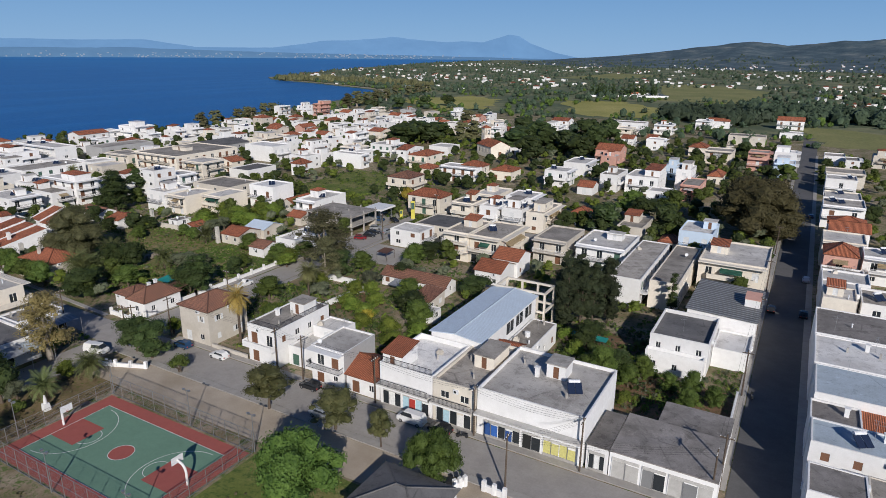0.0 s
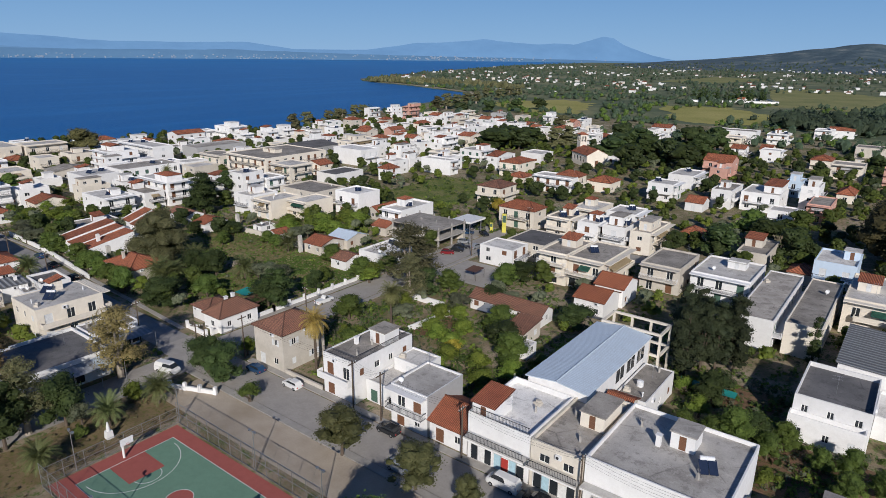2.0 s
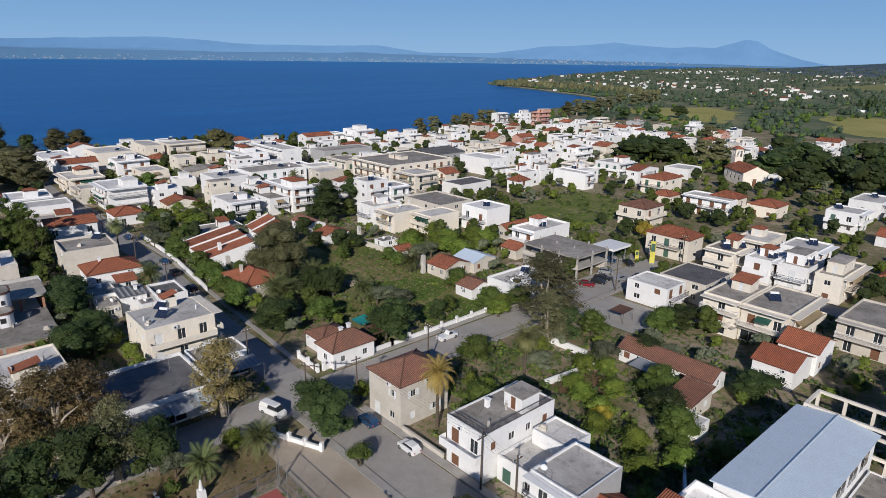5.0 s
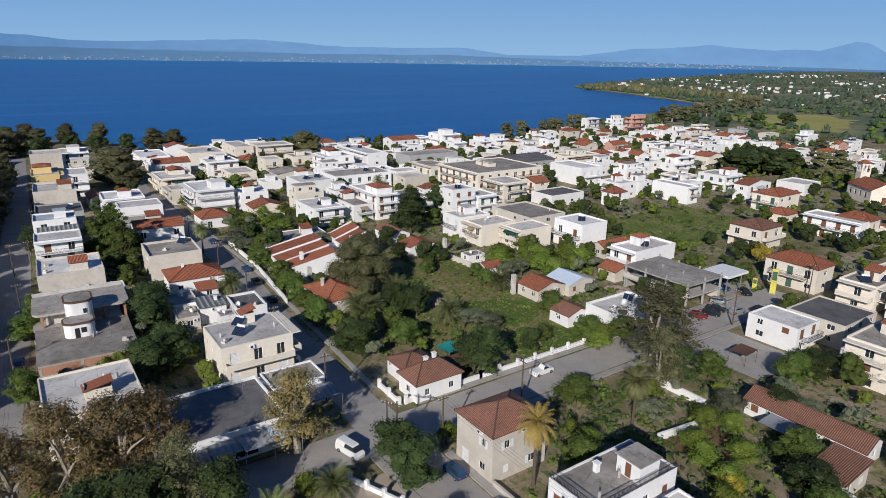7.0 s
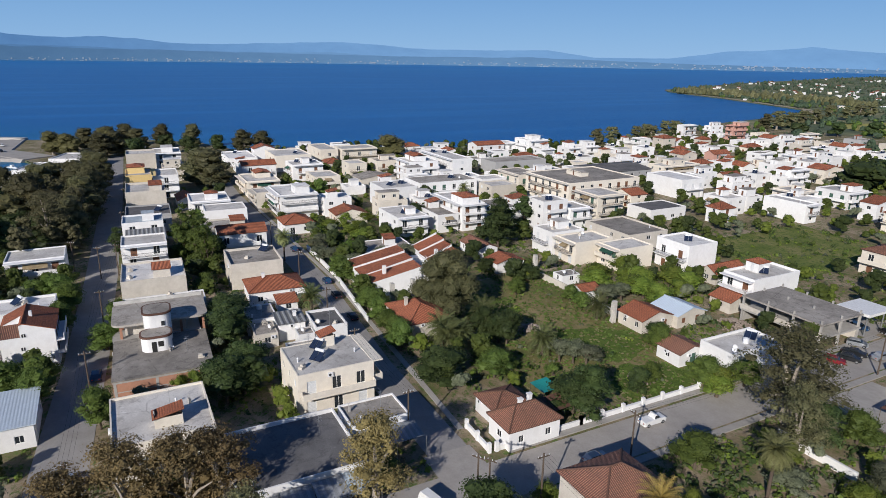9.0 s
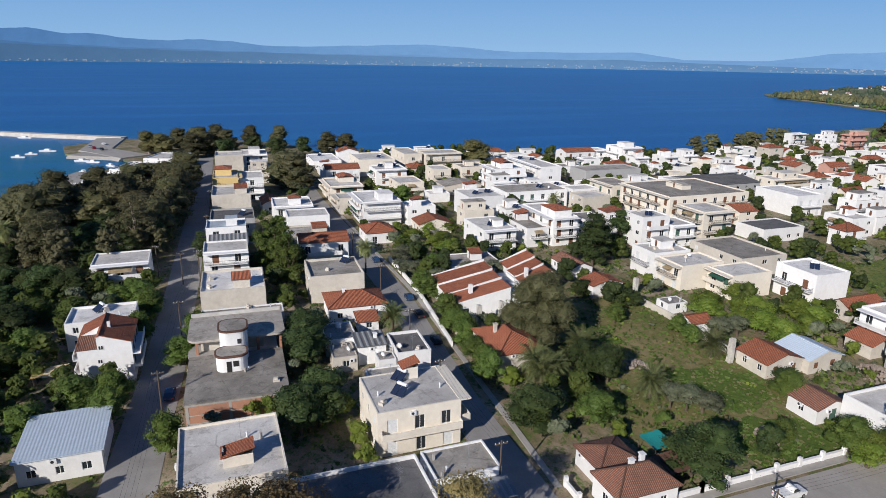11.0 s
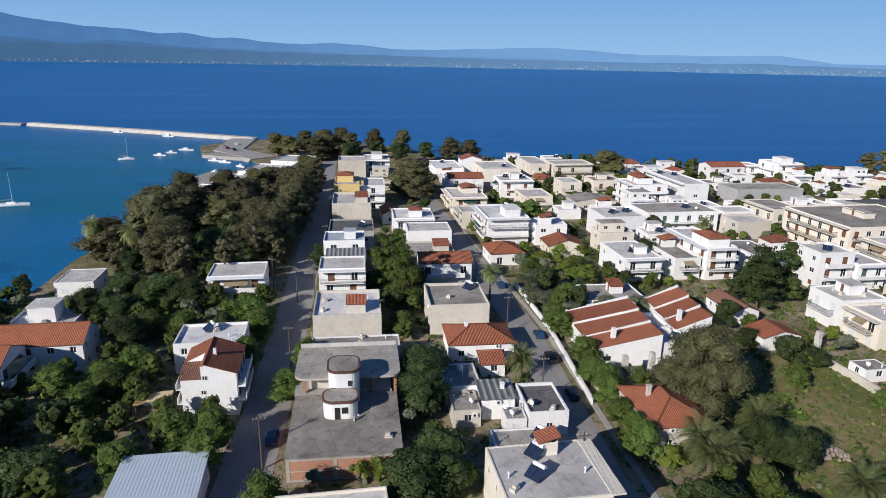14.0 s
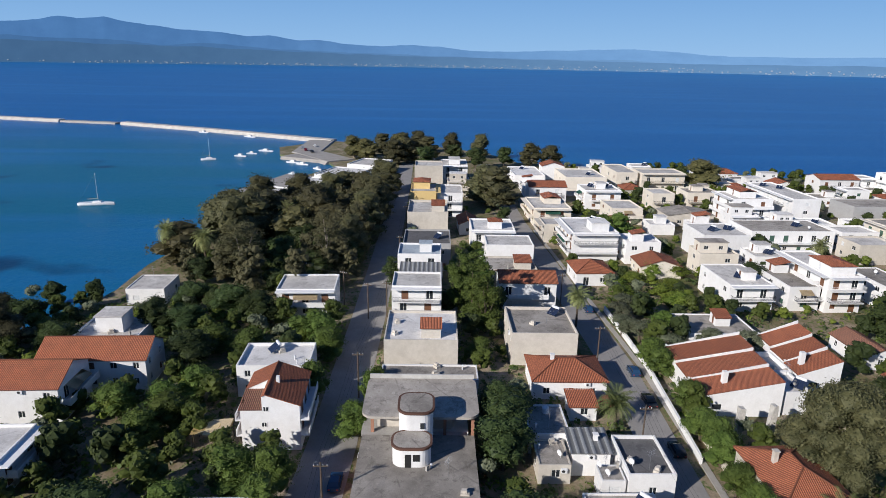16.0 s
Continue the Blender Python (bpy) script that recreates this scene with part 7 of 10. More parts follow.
def shade_sail(x0, y0, x1, y1, z):
    """A patched canvas over thin posts in a garden."""
    ob = base("sun_canopy", (x0 + x1) / 2, (y0 + y1) / 2, 0, 0, "patched tan canvas canopy on thin garden posts", "canopy")
    w, d = (x1 - x0) / 2, (y1 - y0) / 2
    for k, cloth in enumerate((TANCLOTH, CREAMCLOTH, TANCLOTH)):
        bm = bmesh.new()
        a, b = -d + 2 * d * k / 3, -d + 2 * d * (k + 1) / 3
        box(bm, -w + 0.2 * (k == 1), a, z, w + 0.2 * (k == 1), b, z + 0.04)
        part("canvas", bm, cloth, ob, "faded canvas panel")
    for x in (-w + 0.1, w - 0.1):
        for y in (-d + 0.1, d - 0.1):
            bm = bmesh.new()
            tube(bm, (x, y, 0), (x, y, z), 0.04, sides=6)
            part("post", bm, RAIL, ob)


shade_sail(-179.1, 3.3, -175.5, 8.7, 2.6)
house(-234.6, 6.2, -224.6, 18.8, 6.8, WHITE, "pale", "white two-storey house with arched windows and terrace", balcony="e", parapet=0.3)
house(-159, 7.2, -148.2, 17.4, 3.8, WHITE, "mono_e", "low white house with pale ribbed roof", rise=0.5, cover=SHEET)
for x0, y0, x1, y1, h, rf in ((-372, -12, -352, 4, 4.4, "whiteroof"), (-396, -4, -374, 14, 5.0, "whiteroof"), (-420, 8, -400, 24, 5.6, "pale"), (-352, -24, -338, -10, 4.0, "pale")):
    house(x0, y0, x1, y1, h, WHITE, rf, "low white harbour-front building with flat roof", turn=-20, blank="e")


# ---- sheds, awnings and arbours in the gardens ----
def tarp_shed(x0, y0, x1, y1, h, mat, label):
    w, d = x1 - x0, y1 - y0
    ob = base("garden_canopy", (x0 + x1) / 2, (y0 + y1) / 2, 0, 0, label, "canopy")
    bm = bmesh.new()
    n = 6
    rows = [[bm.verts.new((-w / 2 + w * i / n, -d / 2 + d * j / n, h - 0.18 * math.sin(math.pi * i / n) * math.sin(math.pi * j / n) + 0.25 * j / n)) for j in range(n + 1)] for i in range(n + 1)]
    for i in range(n):
        for j in range(n):
            bm.faces.new((rows[i][j], rows[i + 1][j], rows[i + 1][j + 1], rows[i][j + 1])).smooth = True
    part("cover", bm, mat, ob)
    for sx in (-1, 1):
        for sy in (-1, 1):
            bm = bmesh.new()
            tube(bm, (sx * w * 0.47, sy * d * 0.47, 0), (sx * w * 0.47, sy * d * 0.47, h), 0.05, sides=6)
            part("post", bm, WOOD, ob)


tarp_shed(-128.5, 89.6, -124.6, 93, 2.8, TEAL, "teal tarpaulin stretched over a garden yard")
tarp_shed(-179.4, 3.4, -176.0, 8.6, 2.6, CANVAS, "beige canvas shade on wooden posts")
tarp_shed(-124, 88.4, -119.6, 92, 2.5, TILE_OLD, "rusty sheet roof over a yard")
tarp_shed(-81, 116.6, -76.2, 120.4, 2.3, GREYSHEET, "blue-grey sheet roof beside an old house")
tarp_shed(-98, 136, -94.5, 140, 2.3, TILE_OLD, "rusty tin shed roof in the yard")
tarp_shed(-37, 113.6, -27.8, 115.4, 1.4, TEAL, "green shade net over garden beds")


def street_awning(x0, y0, x1, y1, h, mat, label):
    """A sheet-metal roof on posts along a shop front."""
    w, d = x1 - x0, y1 - y0
    ob = base("street_awning", (x0 + x1) / 2, (y0 + y1) / 2, 0, 0, label, "awning")
    k = int(d / 3.5)
    r = random.Random(int(abs(x0 + y0) * 10))
    for i in range(k):
        bm = bmesh.new()
        up = r.uniform(-0.25, 0.2)
        pitched(bm, -w / 2 + r.uniform(0, 0.2), -d / 2 + i * d / k + 0.03, w / 2 + r.uniform(-0.9, 0), -d / 2 + (i + 1) * d / k - 0.03, h + up, 0.5, "mono_e", 0.0, 0.06)
        part("cover", bm, r.choice(mat), ob)
    for i in range(k + 1):
        bm = bmesh.new()
        tube(bm, (w / 2 - 0.1, -d / 2 + i * d / k, 0), (w / 2 - 0.1, -d / 2 + i * d / k, h), 0.05, sides=6)
        part("post", bm, STEEL, ob)


# pale awning panels given a darker grey to carry the trees' dappled shade
street_awning(-117.5, 41, -113.6, 57, 3.4, (GREYSHEET, SHEET, GREYSHEET), "patched ribbed sheet-metal awning before the workshop, greyed for tree shade")
street_awning(-125.9, 58, -121.5, 67, 3.2, (SHEET, GREYSHEET), "patched grey ribbed sheet-metal awning at the corner")

# ---- villas and blocks north of the lot, out to the edge of town ----
house(-120.0, 186.5, -106.9, 194.7, 6.6, CREAM, "hip", "cream villa with hipped tile roof and green shutters", balcony="s", shutter=SHUTTER_G, rise=2.0)
house(-145.0, 210.2, -134.7, 221.7, 6.6, CREAM, "hip", "cream villa with brown hipped roof and deep balconies", balcony="se", rise=1.8, tile=TILE_OLD)
house(-139.7, 243.9, -121.9, 252.4, 6.8, WHITE, "pale", "white two-storey house with bright blank wall and terrace", balcony="s", parapet=0.4)
house(-131.7, 249.1, -121.7, 256.3, 6.9, CREAM, "hip", "cream house with hipped clay tile roof", balcony="e", rise=1.7, group="town houses")
house(-121.6, 257.3, -111.3, 267.7, 4.4, CREAM, "hip", "cream house with hipped clay tile roof", door="s", rise=1.9, group="town houses")
house(-168.3, 262.3, -157.9, 277.0, 6.6, CREAM, "hip", "cream house with hipped clay tile roof", balcony="s", rise=1.7, group="town houses")
house(-181.9, 271.8, -175.7, 288.5, 6.8, WHITE, "gable_x", "white house with clay tile gable roof", balcony="e", rise=1.5, group="town houses")
house(-156.4, 248.9, -147.7, 257.8, 3.4, CREAM, "hip", "cream house with hipped clay tile roof", door="s", rise=1.5, group="town houses")
house(-203.8, 251.9, -192.3, 265.9, 6.5, WHITE, "whiteroof", "bright white house with white roof terrace", balcony="s", pent=(0.20, 0.60, 3.2, 3.4, 2.2, "flat"), heater=2, group="town houses")
house(-205.7, 282.3, -192.3, 295.3, 6.8, WHITE, "pale", "white house with red-tiled stair house", balcony="se", pent=(0.5, 0.4, 5, 6, 2.4, "hip"))
house(-181.5, 303.8, -169.2, 316.8, 5.0, WHITE, "pale", "white town house with pale flat roof", balcony="se", group="town houses")
house(-233.5, 297.3, -227.3, 310.3, 9.0, WHITE, "whiteroof", "bright white house with white roof terrace", balcony="se", group="town houses")
house(-238.5, 325.5, -229.3, 338.5, 7.0, CREAM, "gable_x", "cream house with clay tile gable roof", balcony="se", rise=1.5, group="town houses")
house(-145.0, 329.0, -139.0, 339.0, 3.8, WHITE, "pale", "white town house with pale flat roof", door="s", group="town houses")
house(-95.9, 257.1, -86.0, 268.0, 7.0, WHITE, "pale", "white town house with pale flat roof", balcony="se", heater=1, group="town houses")
house(-101.1, 184.2, -93.1, 193.4, 6.8, CREAM, "concrete", "cream house with weathered concrete flat roof", balcony="se", pent=(0.36, 0.56, 3.2, 3.4, 2.2, "mono_s"), heater=2, group="town houses")
house(-90.5, 184.0, -84.0, 196.0, 6.8, WHITE, "pale", "white town house with pale flat roof", balcony="se", pent=(0.28, 0.35, 3.2, 3.4, 2.2, "hip"), heater=2, group="town houses")
house(-82.9, 184.9, -75.8, 195.6, 6.8, WHITE, "concrete", "white house with weathered concrete flat roof", balcony="se", pent=(0.12, 0.26, 4.2, 6.4, 2.7, "flat"), heater=2, group="town houses")
house(-74.0, 183.9, -68.0, 200.3, 6.8, CREAM, "concrete", "cream house with weathered concrete flat roof", balcony="e", pent=(0.20, 0.21, 3.6, 8.0, 2.7, "flat"), heater=1, group="town houses")
house(-88.2, 199.8, -78.8, 210.7, 7.4, WHITE, "pale", "white town house with pale flat roof", balcony="se", heater=1, group="town houses")
house(-100.5, 200.0, -91.7, 213.6, 6.8, CREAM, "pale", "cream town house with pale flat roof", balcony="s", pent=(0.20, 0.46, 3.2, 3.4, 2.2, "hip"), group="town houses")
house(-97.8, 286.9, -87.2, 303.9, 6.0, WHITE, "pale", "white town house with pale flat roof", balcony="e", heater=1, group="town houses")
house(-95.3, 329.1, -82.5, 342.1, 7.0, PINK, "gable_x", "salmon-pink hall with broad orange tile roof", rise=2.4, balcony="s")
house(-88.3, 314.8, -80.6, 325.4, 6.0, PINK, "pale", "pink town house with pale flat roof", balcony="e", pent=(0.25, 0.36, 3.2, 3.4, 2.2, "hip"), group="town houses")
house(-72.4, 259.4, -65.2, 276.4, 7.2, WHITE, "concrete", "white house with weathered concrete flat roof", balcony="se", pent=(0.17, 0.40, 3.2, 3.4, 2.2, "flat"), group="town houses")
house(-62.8, 262.9, -49.7, 279.9, 7.0, WHITE, "pale", "white house with maroon-roofed upper floor and pale blue wall", balcony="s", pent=(0.5, 0.3, 6, 12, 2.6, "mono_s"))
house(-49.0, 239.9, -41.2, 248.7, 6.4, WHITE, "pale", "white town house with pale flat roof", balcony="se", group="town houses")
house(-45.1, 274.1, -39.1, 287.0, 9.6, WHITE, "concrete", "white house with weathered concrete flat roof", balcony="e", pent=(0.28, 0.19, 3.6, 7.7, 2.7, "flat"), heater=1, group="town houses")
house(-40.4, 258.6, -33.2, 275.6, 6.4, PINK, "concrete", "pink house with weathered concrete flat roof", balcony="s", group="town houses")
house(-54.1, 299.2, -48.1, 309.2, 6.8, BLUEWALL, "pale", "pale blue town house with pale flat roof", balcony="se", pent=(0.12, 0.29, 3.6, 6.0, 2.7, "flat"), group="town houses")
house(-45.5, 358.1, -32.3, 371.1, 7.0, CREAM, "concrete", "cream two-storey house with yellow balconies", balcony="s", awning="s")
house(-57.3, 380.5, -48.0, 393.5, 5.0, CREAM, "hip", "cream house with hipped clay tile roof", balcony="s", rise=1.9, group="town houses")
house(-24.2, 345.6, -15.0, 356.0, 9.4, PINK, "concrete", "pink three-storey house with stacked balconies", floors=3, balcony="se")
house(-11.9, 333.2, -3.2, 346.2, 6.8, BLUEWALL, "whiteroof", "pale blue house with white roof terrace", balcony="s", pent=(0.10, 0.22, 5.2, 7.8, 2.7, "flat"), heater=1, group="town houses")
house(-13.0, 350.9, -3.2, 361.6, 9.6, WHITE, "whiteroof", "bright white house with white roof terrace", balcony="e", pent=(0.05, 0.16, 5.9, 6.4, 2.7, "flat"), heater=1, group="town houses")
house(-36.0, 300.5, -30.0, 313.0, 3.6, CREAM, "hip", "cream house with hipped clay tile roof", door="s", rise=1.9, group="town houses")
house(-65.9, 203.6, -59.9, 210.8, 3.4, CREAM, "hip", "cream house with hipped clay tile roof", door="s", rise=1.7, group="town houses")
house(-46.4, 189.6, -38.8, 205.6, 5.0, BEIGE, "concrete", "beige house with bare walls and red-roofed stair house", pent=(0.05, 0.45, 4.4, 5, 2.2, "mono_s"), blank="se")
house(-78.2, 248.2, -71.9, 256.5, 3.4, WHITE, "gable_x", "white house with clay tile gable roof", door="s", rise=1.7, group="town houses")
house(-32.9, 185.2, -26.9, 191.7, 3.2, BEIGE, "hip", "beige house with hipped clay tile roof", door="s", rise=1.5, group="town houses")
house(-353.9, 408.4, -347.8, 421.4, 13.0, PINK, "pale", "red and white four-storey hotel with balconies", floors=4, balcony="se", pent=(0.3, 0.3, 6, 9, 2.4, "flat"), category="hotel", name="hotel")
house(-387.9, 398.7, -381.9, 411.7, 10.0, WHITE, "whiteroof", "white hotel with arched terraces on the waterfront", floors=3, balcony="e", category="hotel", name="hotel")
house(-384.8, 423.2, -378.8, 436.2, 9.0, WHITE, "whiteroof", "bright white house with white roof terrace", balcony="s", pent=(0.23, 0.24, 3.6, 7.8, 2.7, "flat"), group="town houses")
house(-338.0, 353.9, -332.0, 366.9, 4.4, WHITE, "whiteroof", "bright white house with white roof terrace", door="s", group="town houses")
house(-318.9, 316.6, -308.5, 329.6, 4.8, WHITE, "concrete", "white house with weathered concrete flat roof", balcony="s", group="town houses")
house(-299.6, 326.5, -293.1, 339.5, 5.5, PINK, "gable_y", "pink house with gabled clay tiles", balcony="e", rise=1.7, group="town houses")
house(-281.1, 266.1, -270.9, 290.1, 6.0, CREAM, "pale", "cream apartment house with stepped upper floor", balcony="e", pent=(0.2, 0.3, 6, 9, 2.6, "flat"))
house(-253.1, 237.4, -233.3, 250.4, 8.0, WHITE, "whiteroof", "long white apartment range with blank end wall", balcony="e", blank="s")
house(-251.5, 259.5, -245.5, 272.5, 7.0, WHITE, "pale", "white town house with pale flat roof", balcony="s", pent=(0.18, 0.27, 3.6, 7.8, 2.7, "flat"), heater=1, group="town houses")
house(-220.9, 196.9, -209.3, 213.9, 4.5, WHITE, "dark", "low white store with wide dark flat roof", blank="s", parapet=0.35)
house(-240.5, 206.8, -229.6, 214.9, 5.0, CREAM, "gable_y", "cream house with gabled clay tiles", balcony="s", rise=1.5, group="town houses")
house(-203.6, 217.7, -197.6, 224.9, 5.5, WHITE, "hip", "white house with hipped clay tile roof", balcony="e", rise=1.7, group="town houses")
house(-215.9, 230.0, -205.3, 240.2, 6.6, WHITE, "pale", "white town house with pale flat roof", balcony="s", pent=(0.18, 0.43, 3.2, 3.4, 2.2, "hip"), group="town houses")
house(-212.3, 242.7, -206.3, 251.2, 5.8, WHITE, "concrete", "white house with weathered concrete flat roof", balcony="s", pent=(0.06, 0.19, 3.6, 5.1, 2.7, "flat"), group="town houses")
house(-233.6, 258.3, -225.8, 271.3, 6.4, WHITE, "concrete", "white house with weathered concrete flat roof", balcony="e", pent=(0.12, 0.20, 4.7, 7.8, 2.7, "flat"), group="town houses")
house(-202.3, 246.3, -185.3, 252.8, 7.0, WHITE, "pale", "long bright white house with blank side wall", blank="s", balcony="e")
house(-210.1, 261.8, -199.5, 272.1, 7.4, CREAM, "pale", "cream town house with pale flat roof", balcony="se", pent=(0.45, 0.42, 3.2, 3.4, 2.2, "flat"), heater=1, group="town houses")
house(-234.5, 293.7, -226.3, 305.9, 6.0, WHITE, "pale", "white house with tall stair tower and solar heater", balcony="e", pent=(0.1, 0.2, 5, 5, 3.4, "mono_s"), heater=1)
house(-294.9, 360.7, -288.8, 373.7, 5.0, WHITE, "concrete", "white house with weathered concrete flat roof", balcony="s", group="town houses")
house(-278.4, 360.0, -270.2, 373.0, 6.0, WHITE, "pale", "white town house with pale flat roof", balcony="e", group="town houses")
house(-319.7, 380.4, -313.7, 393.4, 4.0, CREAM, "hip", "cream house with hipped clay tile roof", door="s", rise=1.7, group="town houses")
house(-339.5, 396.0, -333.5, 409.0, 5.0, WHITE, "whiteroof", "bright white house with white roof terrace", balcony="se", group="town houses")
house(-364.0, 447.7, -358.0, 460.7, 5.0, CREAM, "pale", "cream town house with pale flat roof", balcony="s", group="town houses")
house(-332.1, 433.0, -326.1, 446.0, 6.4, WHITE, "concrete", "white house with weathered concrete flat roof", balcony="se", group="town houses")
house(-262.7, 361.5, -256.7, 374.3, 7.0, WHITE, "pale", "white town house with pale flat roof", balcony="se", pent=(0.15, 0.22, 3.6, 7.7, 2.7, "flat"), group="town houses")
house(-339.4, 467.9, -333.4, 480.9, 6.4, CREAM, "pale", "cream town house with pale flat roof", balcony="se", group="town houses")
house(-254.4, 282.0, -248.4, 292.9, 3.6, CREAM, "gable_y", "cream house with gabled clay tiles", door="s", rise=1.7, group="town houses")
house(-302.7, 428.5, -294.7, 441.5, 6.8, CREAM, "concrete", "cream house with weathered concrete flat roof", balcony="e", heater=1, group="town houses")
house(-305.2, 463.1, -293.6, 476.1, 7.0, GREYWALL, "concrete", "grey house with weathered concrete flat roof", balcony="e", pent=(0.26, 0.44, 3.2, 3.4, 2.2, "hip"), group="town houses")
house(-288.9, 474.6, -280.8, 487.6, 5.0, BEIGE, "pale", "beige town house with pale flat roof", balcony="e", group="town houses")
house(-262.1, 473.9, -253.4, 486.9, 7.0, WHITE, "whiteroof", "bright white house with white roof terrace", balcony="s", pent=(0.09, 0.24, 5.2, 7.8, 2.7, "flat"), heater=1, group="town houses")
house(-232.9, 409.4, -225.9, 422.4, 5.0, WHITE, "concrete", "white house with weathered concrete flat roof", balcony="s", group="town houses")
house(-228.9, 447.2, -222.9, 460.2, 6.0, PINK, "gable_x", "pink house with clay tile gable roof", balcony="e", rise=1.9, group="town houses")
house(-231.5, 473.0, -225.5, 486.0, 6.4, WHITE, "pale", "white town house with pale flat roof", balcony="s", heater=2, group="town houses")
house(-206.2, 434.1, -199.3, 447.1, 6.0, CREAM, "pale", "cream town house with pale flat roof", balcony="se", group="town houses")
house(-266.8, 370.6, -256.9, 383.6, 6.4, WHITE, "pale", "white town house with pale flat roof", balcony="s", heater=1, group="town houses")
house(-275.3, 359.9, -267.0, 372.9, 6.4, WHITE, "whiteroof", "bright white house with white roof terrace", balcony="s", pent=(0.14, 0.47, 3.2, 3.4, 2.2, "mono_s"), group="town houses")
house(-315.8, 407.5, -309.1, 420.5, 8.0, WHITE, "concrete", "white house with weathered concrete flat roof", balcony="e", pent=(0.07, 0.28, 4.0, 7.8, 2.7, "flat"), group="town houses")
house(-326.1, 436.7, -317.7, 449.7, 7.0, WHITE, "whiteroof", "bright white house with white roof terrace", balcony="se", group="town houses")
house(-229.6, 338.0, -223.6, 351.0, 6.0, WHITE, "pale", "white town house with pale flat roof", balcony="s", heater=1, group="town houses")
house(-126.3, 440.0, -104.4, 453.0, 6.0, CREAM, "pale", "cream town house with pale flat roof", balcony="se", pent=(0.24, 0.28, 7.0, 7.8, 2.7, "flat"), heater=1, group="town houses")
house(-127.8, 461.7, -100.8, 474.7, 8.0, WHITE, "concrete", "white house with weathered concrete flat roof", balcony="s", group="town houses")
house(-95.7, 469.6, -83.3, 482.6, 7.0, WHITE, "pale", "white town house with pale flat roof", balcony="se", pent=(0.25, 0.56, 3.2, 3.4, 2.2, "hip"), heater=1, group="town houses")
house(-75.6, 518.9, -64.5, 531.9, 6.8, WHITE, "whiteroof", "bright white house with white roof terrace", balcony="se", heater=1, group="town houses")
house(-69.5, 537.2, -53.8, 550.2, 5.5, WHITE, "gable_x", "white house with clay tile gable roof", balcony="e", rise=1.7, group="town houses")
house(-22.3, 557.6, -4.0, 570.6, 6.8, WHITE, "gable_x", "large white house with red tile roof", rise=2.4, balcony="s")
house(-17.2, 495.4, -3.2, 508.4, 4.0, WHITE, "pale", "white town house with pale flat roof", door="s", group="town houses")
house(-43.9, 442.4, -22.7, 455.4, 6.0, BEIGE, "concrete", "wide beige hall with flat roof", parapet=0.3)
house(8.9, 386.9, 18.4, 399.9, 5.0, WHITE, "concrete", "white house with weathered concrete flat roof", balcony="e", group="town houses")
house(18.0, 372.2, 24.2, 385.2, 5.4, WHITE, "concrete", "white house with weathered concrete flat roof", balcony="e", group="town houses")
house(-169.7, 463.6, -156.6, 476.6, 6.0, WHITE, "gable_x", "white house with clay tile gable roof", balcony="se", rise=1.7, group="town houses")
house(-98.5, 391.9, -91.2, 402.0, 5.5, WHITE, "gable_x", "white house with clay tile gable roof", balcony="se", rise=1.7, group="town houses")
house(-86.1, 403.3, -80.1, 416.3, 5.0, CREAM, "gable_x", "cream house with clay tile gable roof", balcony="s", rise=1.9, group="town houses")

# ---- the rest of the town ----
R = random.Random(21)
GREENS = [(-166, 90, -124, 122), (-178, 96, -150, 135), (-175, 134, -146, 160), (-180, 190, -146, 240), (-96, 88, -54, 117), (-40, 92, -3, 107), (-250, 78, -205, 128), (-230, -60, -135, 25), (-330, -40, -236, 28),
          (-520, -40, -404, 110), (-106, -10, -60, 57), (-80, 125, -67, 146), (-40, 111, -28, 137), (-60, 186, -20, 240), (-225, 300, -195, 370), (-170, 318, -90, 420), (-120, 280, -100, 318), (-30, 200, 0, 240), (-195, 176, -120, 203), (-160, 138, -147, 178)]


def shore_x(y):
    c = [(p[1], p[0]) for p in COAST if p[1] >= 96 and p[0] > -480]
    return float(np.interp(y, [q[0] for q in c], [q[1] for q in c]))


def in_green(x, y):
    return any(g[0] < x < g[2] and g[1] < y < g[3] for g in GREENS)


